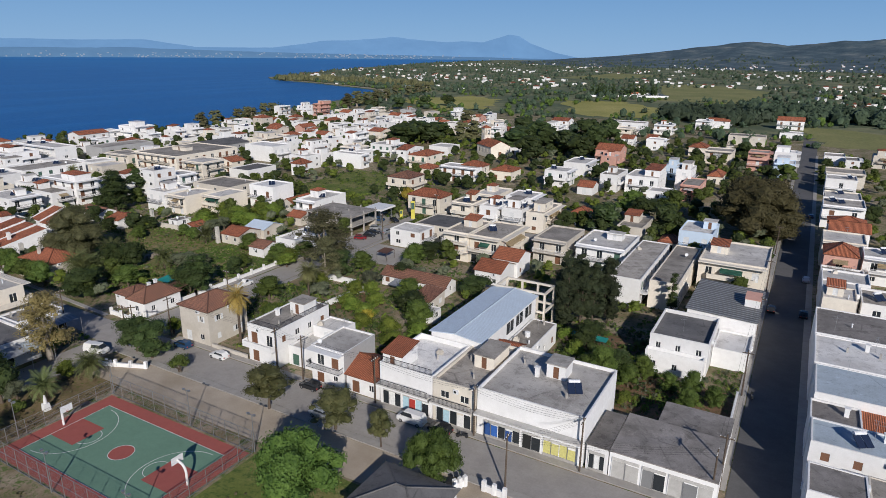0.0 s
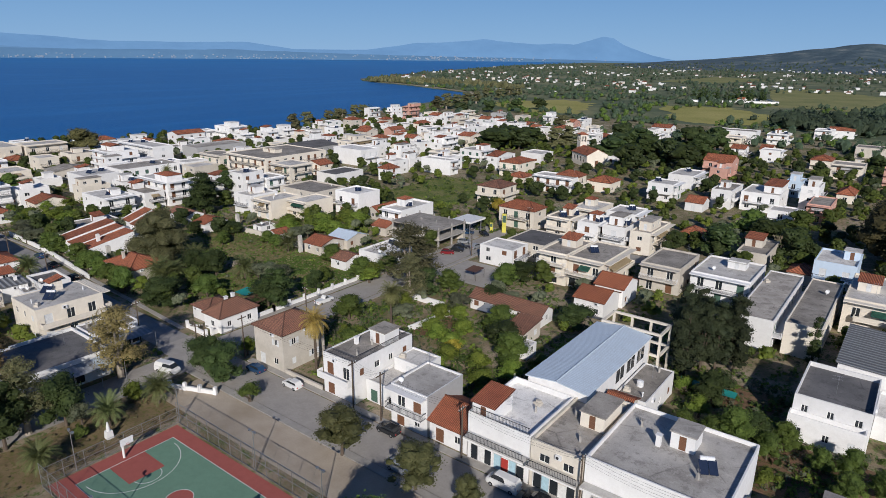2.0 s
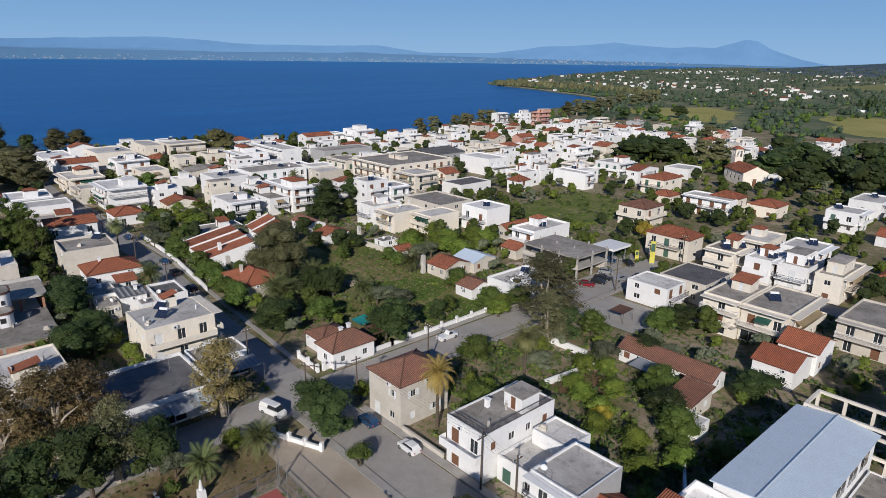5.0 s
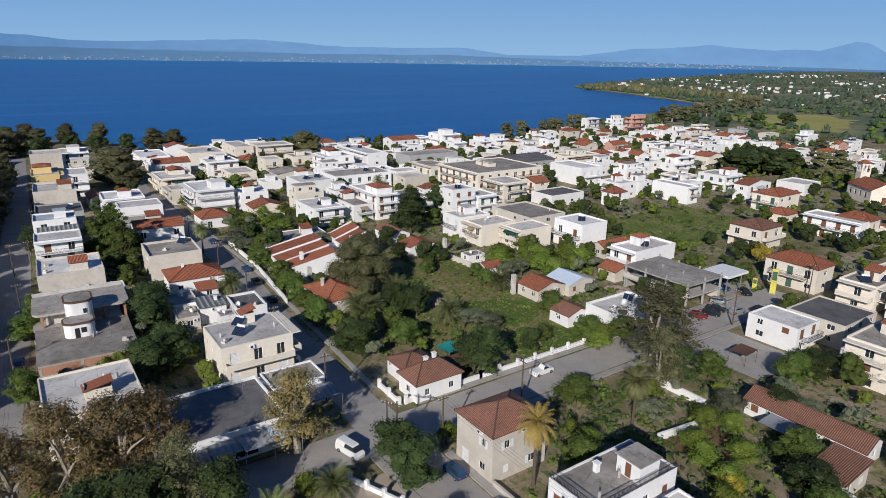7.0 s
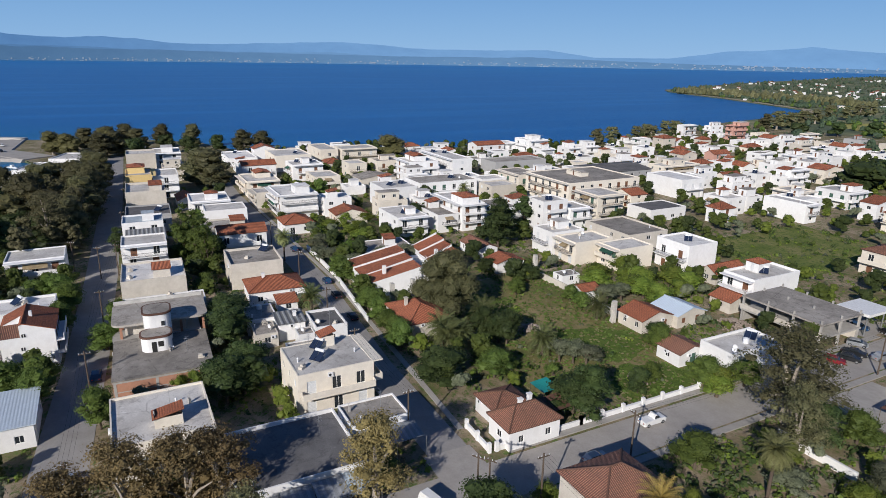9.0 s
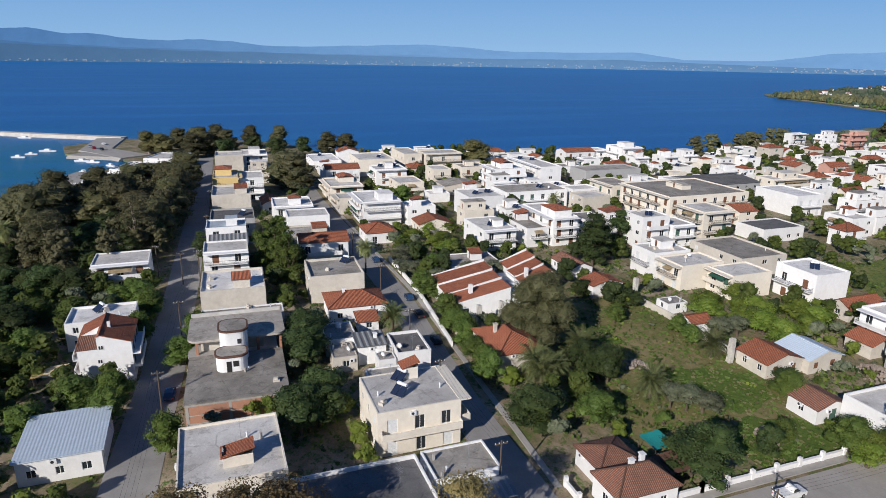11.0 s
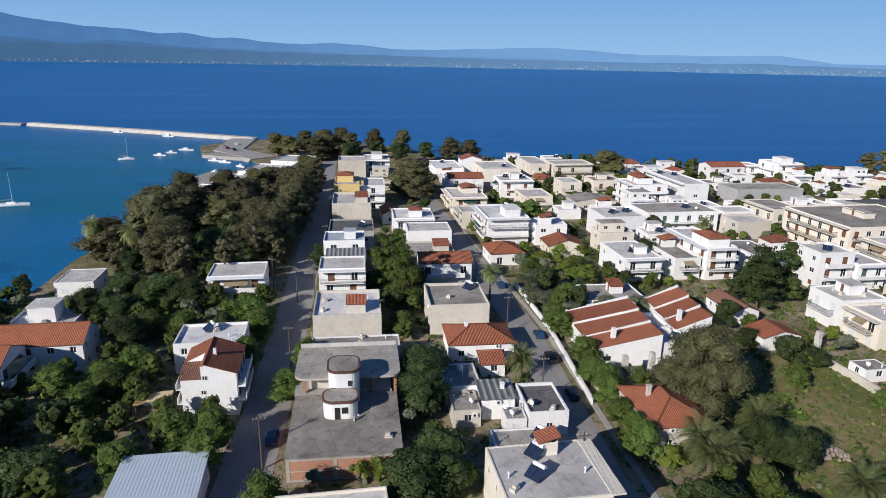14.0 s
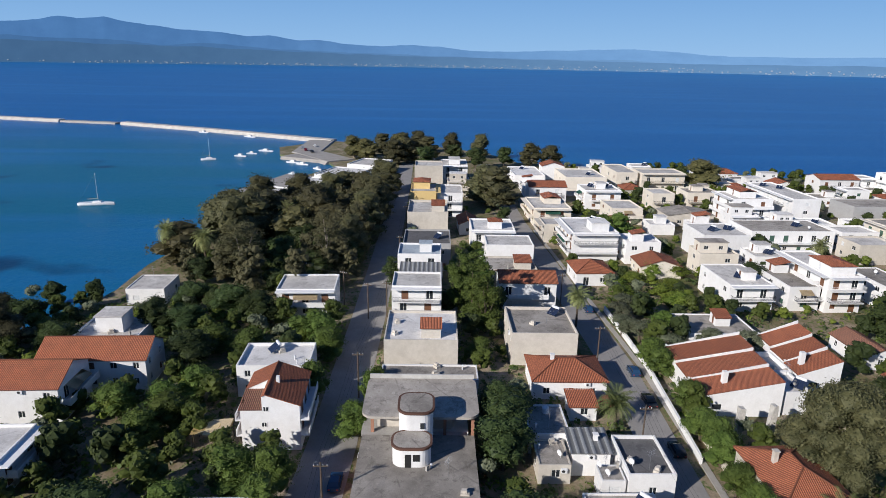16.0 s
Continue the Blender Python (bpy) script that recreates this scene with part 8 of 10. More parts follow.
LABELS = {"pale": "white town house with pale flat roof", "concrete": "house with weathered concrete flat roof", "whiteroof": "bright white house with white roof terrace",
          "hip": "house with hipped clay tile roof", "gable_x": "house with clay tile gable roof", "gable_y": "house with gabled clay tiles"}
cells = []
for gy in np.arange(88, 440, 14.6):
    for gx in np.arange(-430, 40, 14.6):
        cells.append((float(gx), float(gy)))
cells += [(float(gx), float(gy)) for gy in (40, 54) for gx in np.arange(-430, -110, 14.6)]
for gx, gy in cells:
    x, y = gx + R.uniform(-2, 2), gy + R.uniform(-2, 2)
    w, d = R.uniform(7.5, 11), R.uniform(7.5, 11)
    roll = R.random()
    if gy > 80 and x < shore_x(y) + 14 or in_green(x, y) or not free_of(x - w / 2, y - d / 2, x + w / 2, y + d / 2, 0.8):
        continue
    if gy > 395 and (x > -150 or x < -400) or gy < 80 and x < -400:
        continue
    if x > -205 and gy < 80 or gy > 80 and x > -215 and gy < 390 or -30 < x < 8:
        continue
    if roll > 0.74:
        continue
    floors = R.choice((1, 1, 2))
    rf = R.choice(("pale", "pale", "whiteroof", "pale", "concrete", "pale", "whiteroof", "gable_x", "pale", "concrete", "whiteroof", "hip"))
    wl = R.choice((WHITE, WHITE, WHITE, WHITE, CREAM, WHITE, BEIGE, WHITE, WHITE))
    pt = None
    if rf in ROOFS and R.random() < 0.7:
        big = R.random() < 0.55
        pw, pd = (R.uniform(0.45, 0.7) * w, R.uniform(0.5, 0.8) * d) if big else (R.uniform(3, 4.5), R.uniform(3, 4.5))
        pt = (R.uniform(0.05, 0.95 - pw / w), R.uniform(0.15, 1.0) * (0.97 - pd / d), pw, pd, 2.9 if big else 2.3, R.choice(("flat", "flat", "flat", "flat", "hip", "mono_s")))
    house(x - w / 2, y - d / 2, x + w / 2, y + d / 2, floors * 3.0 + 0.6, wl, rf, LABELS[rf], turn=T if x < -160 else 0, balcony=R.choice(("s", "e", "s", "e", "")), blank=R.choice(("", "n", "w", "e")),
          pent=pt, heater=R.choice((0, 0, 1)), detail=0 if (gy > 200 or x < -260) else 1, rng=random.Random(int(gx * 31 + gy * 17)), rise=1.7, group="town houses")


# ---- trees with a known place ----
def trees(key, spots, height, wide, **kw):
    for x, y in spots:
        plant(key, x, y, height * R.uniform(0.88, 1.12), wide * R.uniform(0.9, 1.1), rng=R, **kw)


plant("fresh", -49, 50, 10.0, 7.0, rng=R)
trees("fresh", [(-36.5, 62.5)], 7.0, 4.6)
trees("street", [(-55.4, 65.4), (-68.4, 64.8)], 8.0, 4.2)
plant("street", -46.9, 65.2, 6.2, 2.3, rng=R)
plant("shrub", -90.6, 65.6, 3.2, 2.3, rng=R)
trees("dark", [(-99.6, 66.6), (-104.4, 67.0)], 8.5, 3.9)
plant("drypalm", -90.8, 80, 10.5, 3.0, rng=R)
plant("palm", -93.3, 103.0, 8.2, 2.7, rng=R)
plant("gum", -104.3, 121.8, 16.6, 8.8, rng=R)
plant("gum", -97, 113.5, 12.5, 5.0, rng=R)
plant("dark", -98, 120, 7.5, 4.0, rng=R)
plant("drygum", -114.8, 56.6, 14.0, 5.0, rng=R)
trees("lowpalm", [(-101.8, 56.2), (-101.3, 48.1), (-97.5, 37)], 3.4, 2.8)
trees("dark", [(-106.5, 44), (-107, 36), (-109, 30), (-106.5, 24)], 10.5, 4.2)
plant("gum", -108.6, 39.6, 12.5, 4.6, rng=R)
trees("drygum", [(-120.5, 29), (-119.8, 35), (-120.2, 39.2), (-121, 23)], 14, 5.2)
trees("pine", [(-119, 94.4)], 9, 4.6)
plant("fullgum", -165.5, 93.3, 15, 7.4, rng=R)
trees("pine", [(-206, 132), (-209.5, 135.5)], 14.5, 5.4)
trees("pine", [(-224, 153.4)], 12, 5.0)
trees("citrus", [(-114.6, 118.6), (-115.6, 120.5)], 4.6, 3.4)
trees("broad", [(-86, 136), (-95.5, 126.3), (-73.2, 114), (-64.6, 104)], 6.4, 3.8)
trees("dark", [(-62.2, 125.6), (-85.5, 143.6), (-82.4, 124.8), (-68.1, 107.3)], 6, 4.0)
trees("casuarina", [(-38.5, 127.5), (-34, 125), (-37.6, 119), (-33, 131), (-36, 123), (-39.5, 123), (-31, 126)], 14.5, 2.9)
trees("dark", [(-30.7, 112), (-22.9, 104)], 6, 3.0)
trees("cypress", [(-34.7, 134), (-20.2, 136.5)], 10, 1.4)
plant("greatgum", -10.6, 218, 18.5, 14.0, rng=R)
trees("broad", [(-20.4, 101.2), (-18.8, 105.6), (-14, 102.6), (-10.4, 104), (-10.1, 98.1), (-6.6, 101.6), (-24, 97), (-28, 101), (-30, 96)], 4.4, 2.1)
trees("bushy", [(-19.1, 94.8), (-35.6, 113.5), (-33, 99), (-26, 106)], 2.8, 2.0)
trees("broad", [(-115, 126), (-137, 88), (-117.9, 119.4), (-132.2, 123), (-102.1, 99.4), (-89, 87)], 6, 3.6)
trees("dark", [(-121, 93), (-139, 78.4)], 7.4, 4.6)
trees("dark", [(-151, 94.4), (-149, 96.4), (-149.5, 99), (-147.5, 97.4)], 7, 3.4)
trees("lowpalm", [(-149.8, 85.4), (-152.8, 85.6), (-151, 88.6), (-156.5, 97.5)], 4.4, 3.6)
trees("broad", [(-154, 77.4), (-157.5, 77.8), (-162.8, 78), (-169.4, 79)], 6.0, 2.8)
trees("broad", [(-170, 114.6), (-173.4, 117.4), (-161.2, 124), (-156.4, 123.8), (-158.5, 124.6)], 3.6, 2.6)
trees("dark", [(-176.4, 124.2), (-181.7, 121), (-178.4, 122.6), (-135.3, 125.5), (-188, 117)], 4.4, 3.0)
trees("olive", [(-135.4, 104.4), (-134, 106.4), (-137, 102.4), (-157.2, 131.8), (-156, 135)], 4.2, 3.0)
trees("shrub", [(-138.8, 93), (-140.8, 92.8), (-144, 88.6), (-129, 104), (-133, 98)], 2.2, 1.7)
trees("lowpalm", [(-149.8, 122.4), (-140.6, 101), (-181.1, 67.5)], 4.0, 3.2)
trees("broad", [(-176, 79), (-184.3, 80.4), (-196.4, 80.6), (-200, 80.4), (-172, 80)], 6.2, 3.4)
trees("dark", [(-174.3, 49), (-169.6, 48), (-181.5, 49.4), (-150, 47), (-148.5, 44), (-154, 48)], 8, 4.6)
trees("bushy", [(-155.4, 37.4), (-155.2, 40), (-155.5, 42.4)], 3.8, 1.6)
trees("broad", [(-187.0, 28.6), (-189, 29.4)], 7.0, 2.3)
trees("broad", [(-166.2, 17.2), (-160, 16.5), (-187.5, 19.2), (-204, 19.8), (-213, 16.5), (-149, 25.6)], 7.4, 3.3)
trees("dark", [(-240, 48.6), (-238, 52.6)], 9, 3.6)
trees("poplar", [(-225.6, 46.0), (-226.5, 50.4), (-219, 48.5), (-216.5, 51)], 16.5, 3.2)
trees("gum", [(-335, 69.5), (-341, 66)], 16.5, 8.6)
trees("drygum", [(-372, 167)], 16, 10.0)
trees("citrus", [(-169, 141.5 - 3), (-165, 147.6), (-157, 153), (-154, 155), (-151, 149), (-160, 141), (-155, 141), (-150, 141), (-166, 136), (-172, 150), (-160, 146)], 5.0, 4.2)
trees("citrus", [(-83.4, 104.5), (-76.2, 101.4), (-83.3, 113.5), (-80.5, 102.7), (-78.2, 107.9), (-67.5, 98), (-86.3, 111), (-73.7, 97), (-72, 91), (-63, 92), (-88, 96), (-61, 98), (-58, 104), (-92, 92), (-57, 111)], 3.8, 2.7)
trees("olive", [(-86.9, 117.8), (-78, 126), (-92, 106)], 4.4, 3.2)
trees("broad", [(-205, 4.8), (-208, -2), (-212.6, 13), (-209.8, 18), (-184.6, -11), (-181, -1.3), (-176.5, -4), (-166.7, 11.6), (-190, 0), (-160, 6), (-186, -4), (-178.8, 26.8)], 6.0, 3.9)
trees("dark", [(-216, -10), (-216.4, -16.6), (-229, -13), (-246, -15.9), (-200.6, -4.2), (-208, -32), (-220, -45), (-158, -4), (-152, -12), (-226, -4), (-222, 3), (-240, 3)], 7.5, 4.6)
trees("drygum", [(-265, -27), (-278, 1), (-278, 12.6), (-300, 14)], 13, 8.0)
trees("gum", [(-278, -20), (-281, -12), (-313, 18.4), (-304, 6), (-327, -5.4), (-290, -8), (-295, -22), (-316, -16), (-330, 12), (-364.6, 24)], 16, 7.2)
trees("dark", [(-262, -10), (-268, 12), (-255, 2), (-258, 18), (-285, 20), (-250, -8), (-248, 10), (-272, 5), (-310, -5)], 10, 5.8)
trees("gum", [(-246, -6), (-252, 14), (-270, -14), (-286, 6), (-296, 4), (-320, 8), (-288, 22), (-308, 22)], 17.5, 7.0)
trees("fullgum", [(-207, -43)], 11.5, 7.5)
trees("gum", [(-263, 19), (-277, 20.6), (-293, 22), (-309, 23.4), (-325, 24.6), (-343, 26), (-359, 27)], 13.5, 5.6)
trees("palm", [(-262, -30), (-284, -2), (-255, -18)], 11, 3.4)
plant("pine", -245, 30.6, 8, 3.0, rng=R)
plant("palm", -219.3, 71.0, 8, 3.0, rng=R)
trees("olive", [(-214.7, 79.6), (-211.2, 82), (-222, 81), (-206, 86), (-228, 84), (-207, 95), (-205, 102), (-205, 112)], 4.8, 3.6)
trees("broad", [(-217, 89), (-202.6, 48.2), (-216.6, 50)], 5, 3.0)
plant("golden", -74.8, 100.4, 3.4, 2.2, rng=R)
plant("golden", -128.6, 199.5, 6.2, 3.2, rng=R)
plant("bloom", -185.5, 67.6, 2.6, 1.5, rng=R)
trees("citrus", [(-251, 99), (-251, 106), (-234, 95.3), (-240, 100), (-245, 92), (-233, 86), (-240, 86), (-229, 98)], 4.2, 3.8)
trees("broad", [(-290, 103), (-294, 99)], 8, 4.4)
trees("dark", [(-243, 122)], 8, 5.0)
plant("palm", -256, 148, 8.5, 2.8, rng=R)
trees("gum", [(-437, 28), (-454, 46), (-444, 34), (-435, 101), (-434, 111), (-470, 60), (-480, 40), (-462, 76), (-475, 20)], 13, 7.0)
trees("drygum", [(-458, 4), (-451, 12), (-490, 30), (-466, 30)], 13, 7.4)
trees("dark", [(-433, 86), (-440, 60), (-425, 70), (-428, 44)], 11, 6.0)
trees("dark", [(-212, 345), (-213, 331), (-206, 355), (-220, 350), (-203, 338), (-210, 320)], 14, 10)
trees("dark", [(-143, 372), (-118, 345), (-152, 362), (-122, 400), (-123, 306), (-132, 352), (-108, 372), (-160, 388), (-146, 340), (-104, 330), (-112, 412)], 15, 9.5)
trees("dark", [(-29, 386), (-34.5, 203.4), (-44, 214), (-52, 196)], 11, 6.0)
trees("broad", [(-6, 323), (-50, 222), (-38, 232)], 9, 5.4)
trees("gum", [(-217, 419), (-182, 360), (-186, 352)], 14, 7.5)
trees("gum", [(-396, 508), (-402, 530), (-404, 552), (-412, 580), (-423, 613), (-430, 645), (-434, 680), (-440, 710), (-446, 740)], 15.5, 8.5)
trees("dark", [(-362, 500), (-350, 530), (-340, 560), (-330, 590)], 12, 8.0)
trees("gum", [(-360, 300), (-380, 330), (-372, 345), (-390, 372), (-376, 362), (-396, 396), (-402, 412)], 13, 6.4)

# ---- gardens: smaller trees wherever the plan leaves room ----
KINDS = ("broad", "dark", "citrus", "citrus", "olive", "shrub", "bushy", "broad")
count = 0
for gy in np.arange(-50, 420, 5.4):
    for gx in np.arange(-420, 30, 5.4):
        x, y = float(gx) + R.uniform(-2, 2), float(gy) + R.uniform(-2, 2)
        green = in_green(x, y)
        if -23 < x and 92 < y < 108 or -32 < x < -20 and 110 < y < 122 or x > -100 and y < 76 or x < -330 and y < 110 or y > 80 and x < shore_x(y) + 4 or y < 80 and x < -236 and y < -20:
            continue
        lot = -178 < x < -124 and 90 < y < 138 or -180 < x < -146 and 190 < y < 240 or -103 < x < -60 and y < 57
        if R.random() > ((0.03 if lot else 0.09 if -98 < x < -54 and 86 < y < 118 else 0.85 if -240 < x < -130 and y < 28 else 0.6) if green else 0.4 if x > -110 and y < 135 else 0.5) or not free_of(x - 1.2, y - 1.2, x + 1.2, y + 1.2):
            continue
        k = R.choice(("dark", "broad", "broad", "gum") if (x < -236 and y < 30) else ("broad", "broad", "citrus", "broad", "olive", "dark") if (x < -130 and y < 30) else ("shrub", "bushy", "olive") if lot else ("citrus", "citrus", "olive", "bushy") if -98 < x < -54 and 86 < y < 118 else ("broad", "citrus", "citrus", "olive", "bushy", "shrub") if x > -110 and y < 140 else KINDS)
        hgt = {"broad": 5.5, "dark": 6, "citrus": 3.6, "olive": 4.2, "shrub": 2.0, "bushy": 2.2, "gum": 11}[k] * R.uniform(0.75, 1.25)
        plant(k, x, y, hgt, None, rng=R, group="garden trees")
        count += 1


def tuft_stuff(name, area, n, size, mat, label, seed):
    """Rough growth over open ground."""
    r = np.random.RandomState(seed)
    v, f = [], []
    for i in range(n):
        x, y = r.uniform(area[0], area[2]), r.uniform(area[1], area[3])
        if not free_of(x - 0.3, y - 0.3, x + 0.3, y + 0.3):
            continue
        s = size * r.uniform(0.5, 1.5)
        for k in range(3):
            a = r.uniform(0, 6.28)
            dx, dy = math.cos(a) * s * 0.6, math.sin(a) * s * 0.6
            n0 = len(v)
            v += [(x - dx, y - dy, 0), (x + dx, y + dy, 0), (x + dx * 1.3 + r.uniform(-.3, .3), y + dy * 1.3, s * 0.8), (x - dx * 1.2, y - dy * 1.2 + r.uniform(-.3, .3), s * 0.9)]
            f.append((n0, n0 + 1, n0 + 2, n0 + 3))
    me = bpy.data.meshes.new(name)
    me.from_pydata(v, [], f)
    me.materials.append(mat)
    return tagged(new(name, me), label, "grass", kind="stuff")


sheet("ground_lot", ragged([(-180, 92), (-148, 89), (-123, 91), (-121, 124), (-140, 126), (-158, 130), (-184, 130)], 5), 0.0, LOT, "overgrown dry lot between the houses")
sheet("ground_lawn", ragged([(-150, 107), (-146, 120), (-142, 125), (-134, 122), (-131, 112), (-139, 108)], 5), 0.02, LUSH, "bright green grass in the lot")
sheet("ground_lawn", ragged([(-131, 112), (-126.6, 120.6), (-119, 122), (-118.6, 104), (-126, 105)], 0), 0.024, LUSH, "mown green grass behind the garden wall")
sheet("ground_lawn", ragged([(-176, 104), (-168, 112), (-160, 110), (-164, 102)], 8), 0.022, LUSH, "green grass patch in the lot")
sheet("ground_meadow", ragged([(-184, 186), (-147, 190), (-150, 240), (-186, 244)], 4), 0.0, GRASS, "green meadow between villas")
sheet("ground_park", ragged([(-107, 10), (-95, 10), (-95, 57), (-107, 62)], 0), 0.0, PARK, "dry brown park ground with thin grass")


def undergrowth(name, seed, n, mat, label, tall, areas):
    """Weeds, hedges and low bushes over the unbuilt ground, as leafy clumps."""
    r = np.random.RandomState(seed)
    taken = np.array(TAKEN)
    vs = []
    for x0, y0, x1, y1, share in areas:
        k = int(n * share)
        x, y = r.uniform(x0, x1, k), r.uniform(y0, y1, k)
        # clumps gather where the soil is good
        keep = np.array([noise.noise(Vector((a * 0.09, b * 0.09, seed))) > -0.12 for a, b in zip(x, y)])
        hit = ((x[:, None] > taken[None, :, 0] - 0.2) & (x[:, None] < taken[None, :, 2] + 0.2) & (y[:, None] > taken[None, :, 1] - 0.2) & (y[:, None] < taken[None, :, 3] + 0.2)).any(1)
        lot = (x > -180) & (x < -120) & (y > 90) & (y < 130) & (r.rand(k) < 0.8)
        x, y = x[keep & ~hit & ~lot], y[keep & ~hit & ~lot]
        for a, b in zip(x, y):
            m = 12
            s = r.uniform(0.45, 1.25) * tall
            d = r.normal(size=(m, 3))
            d /= np.linalg.norm(d, axis=1)[:, None]
            d[:, 2] = np.abs(d[:, 2])
            c = d * r.uniform(0.5, 1.0, (m, 1)) * (s, s, s * r.uniform(0.5, 1.1)) + (a, b, 0.05)
            t = np.cross(d, r.normal(size=(m, 3)))
            t /= np.linalg.norm(t, axis=1)[:, None]
            u = np.cross(d + r.normal(size=(m, 3)) * 0.5, t)
            q = 0.32 * s ** 0.5 * r.uniform(0.6, 1.3, (m, 1))
            vs.append(np.stack([c - t * q, c - u * q * 0.6, c + t * q, c + u * q * 0.6], 1).reshape(-1, 3))
    v = np.concatenate(vs)
    me = bpy.data.meshes.new(name)
    me.from_pydata(v.tolist(), [], np.arange(len(v)).reshape(-1, 4).tolist())
    me.materials.append(mat)
    return tagged(new(name, me), label, "undergrowth", kind="stuff")


tuft_stuff("tall_grass", (-180, 90, -119, 130), 1500, 0.26, LEAF["straw"], "tall dry grass over the lot", 41)
tuft_stuff("tall_grass", (-180, 90, -119, 130), 2000, 0.3, LEAF["green"], "tall green grass over the lot", 42)
tuft_stuff("tall_grass", (-108, 8, -56, 62), 1500, 0.22, LEAF["straw"], "thin dry grass in the park", 43)
YARDS = [(-260, 78, 0, 180, 0.5), (-235, -45, -118, 68, 0.3), (-104, 86, -52, 118, 0.06), (-40, 91, -4, 125, 0.04), (-195, 128, -120, 178, 0.04), (-195, 178, -120, 245, 0.05)]
undergrowth("undergrowth", 31, 5200, LEAF["green"], "green weeds and low bushes between houses", 1.0, YARDS)
undergrowth("undergrowth", 32, 3800, LEAF["bright"], "bright green weeds and young bushes", 0.8, YARDS)
undergrowth("undergrowth", 33, 3000, LEAF["olive"], "grey-green scrub and dry weeds", 0.8, YARDS)
undergrowth("undergrowth", 34, 3000, LEAF["dark"], "dark hedges and ivy beside walls", 1.25, YARDS)

# ---- woods and scattered houses on the plain ----
def far_woods(name, seed, n, region, size, mat, label, sprays=0):
    """Trees too many to count: a lumpy heart each, with leaf sprays round the nearer ones."""
    r = np.random.RandomState(seed)
    v, f, q, total = [], [], [], 0
    bv, bf = ico(1)
    for i in range(n):
        x, y = region(r)
        if x is None:
            continue
        s = size * r.uniform(0.5, 1.4)
        tall = s * r.uniform(0.8, 1.35)
        z = ground_height(x, y)
        for k in range(2 if sprays else 1):
            o = r.normal(size=3) * s * 0.35 * (1 if sprays else 0)
            w = bv * (1 + r.uniform(-0.3, 0.3, (len(bv), 1))) * (s * 0.85, s * 0.85, tall * 0.85) + (x + o[0], y + o[1], z + tall * 0.7 + abs(o[2]) * 0.5)
            f += (bf + total).tolist()
            v.append(w)
            total += len(w)
        if sprays:
            d = r.normal(size=(sprays, 3))
            d /= np.linalg.norm(d, axis=1)[:, None]
            d[:, 2] = np.where(d[:, 2] < -0.3, -d[:, 2], d[:, 2])
            c = d * r.uniform(0.8, 1.3, (sprays, 1)) * (s, s, tall) + (x, y, z + tall * 0.75)
            t = np.cross(d, r.normal(size=(sprays, 3)))
            t /= np.linalg.norm(t, axis=1)[:, None]
            u = np.cross(d + r.normal(size=(sprays, 3)) * 0.6, t)
            g = 0.85 * r.uniform(0.5, 1.2, (sprays, 1)) * (s / 3.5) ** 0.5
            w = np.stack([c - t * g, c - u * g * 0.6, c + t * g, c + u * g * 0.6], 1).reshape(-1, 3)
            f += (np.arange(len(w)).reshape(-1, 4) + total).tolist()
            v.append(w)
            total += len(w)
    me = bpy.data.meshes.new(name)
    me.from_pydata(np.concatenate(v).tolist(), [], f)
    me.materials.append(mat)
    return tagged(new(name, me), label, "woods", kind="stuff")


def ground_height(x, y):
    """Height of the wooded upland under a point."""
    r = math.hypot(x, y)
    if r < 2250:
        return 0.0
    a = math.degrees(math.atan2(-x, y))
    top = 55 + math.tan(radians(float(np.interp(a, [p[0] for p in HILL_CREST], [p[1] for p in HILL_CREST])))) * 3500
    k = min(1.0, (r - 2250) / 1250)
    f = noise.fractal(Vector((x * 0.0035, y * 0.0025, 1.0)), 0.9, 2.1, 6)
    return max(0.0, -3 + (top + 3) * k ** 2.2 * (1 + 0.28 * f * (1 - k * 0.8)) + f * 5 * min(1.0, top / 40) * (1 - k * 0.4))


def coast_x(y):
    c = [(p[1], p[0]) for p in COAST if p[1] >= 455]
    return float(np.interp(y, [q[0] for q in c], [q[1] for q in c]))


OPEN = [(-400, 600, -300, 720), (-225, 590, -125, 740), (-200, 830, -60, 1150), (2, 466, 66, 585), (-480, 1400, -350, 1750), (80, 980, 220, 1300)]


def inside(x, y):
    return any(q[0] < x < q[2] and q[1] < y < q[3] for q in OPEN)


def plain_spot(r):
    y = 800 + 2300 * r.rand() ** 1.5
    x = r.uniform(coast_x(y) + 12, 260 + y * 0.35)
    if y < 820 or inside(x, y) or noise.noise(Vector((x * 0.012, y * 0.006, 2.0))) < r.uniform(-0.35, 0.0):
        return None, None
    return x, y


def near_spot(r):
    y = 428 + 560 * r.rand() ** 1.2
    x = r.uniform(coast_x(y) + 10, 160 + y * 0.15)
    if inside(x, y) or (x > -150 and y < 440) or noise.noise(Vector((x * 0.02, y * 0.014, 4.0))) < r.uniform(-0.2, 0.1):
        return None, None
    return x, y


def grove_spot(r):
    t = r.rand()
    return -47 + 150 * t + r.normal() * 7, 690 - 60 * t + r.normal() * 16


def thicket_spot(r):
    t = r.rand()
    return -112 + 66 * t + r.normal() * 7, 610 - 30 * t + r.normal() * 14


def cape_spot(r):
    t = r.rand()
    return -860 + 330 * t + r.normal() * 8, 905 + 30 * r.rand() - 60 * max(0, t - 0.4)


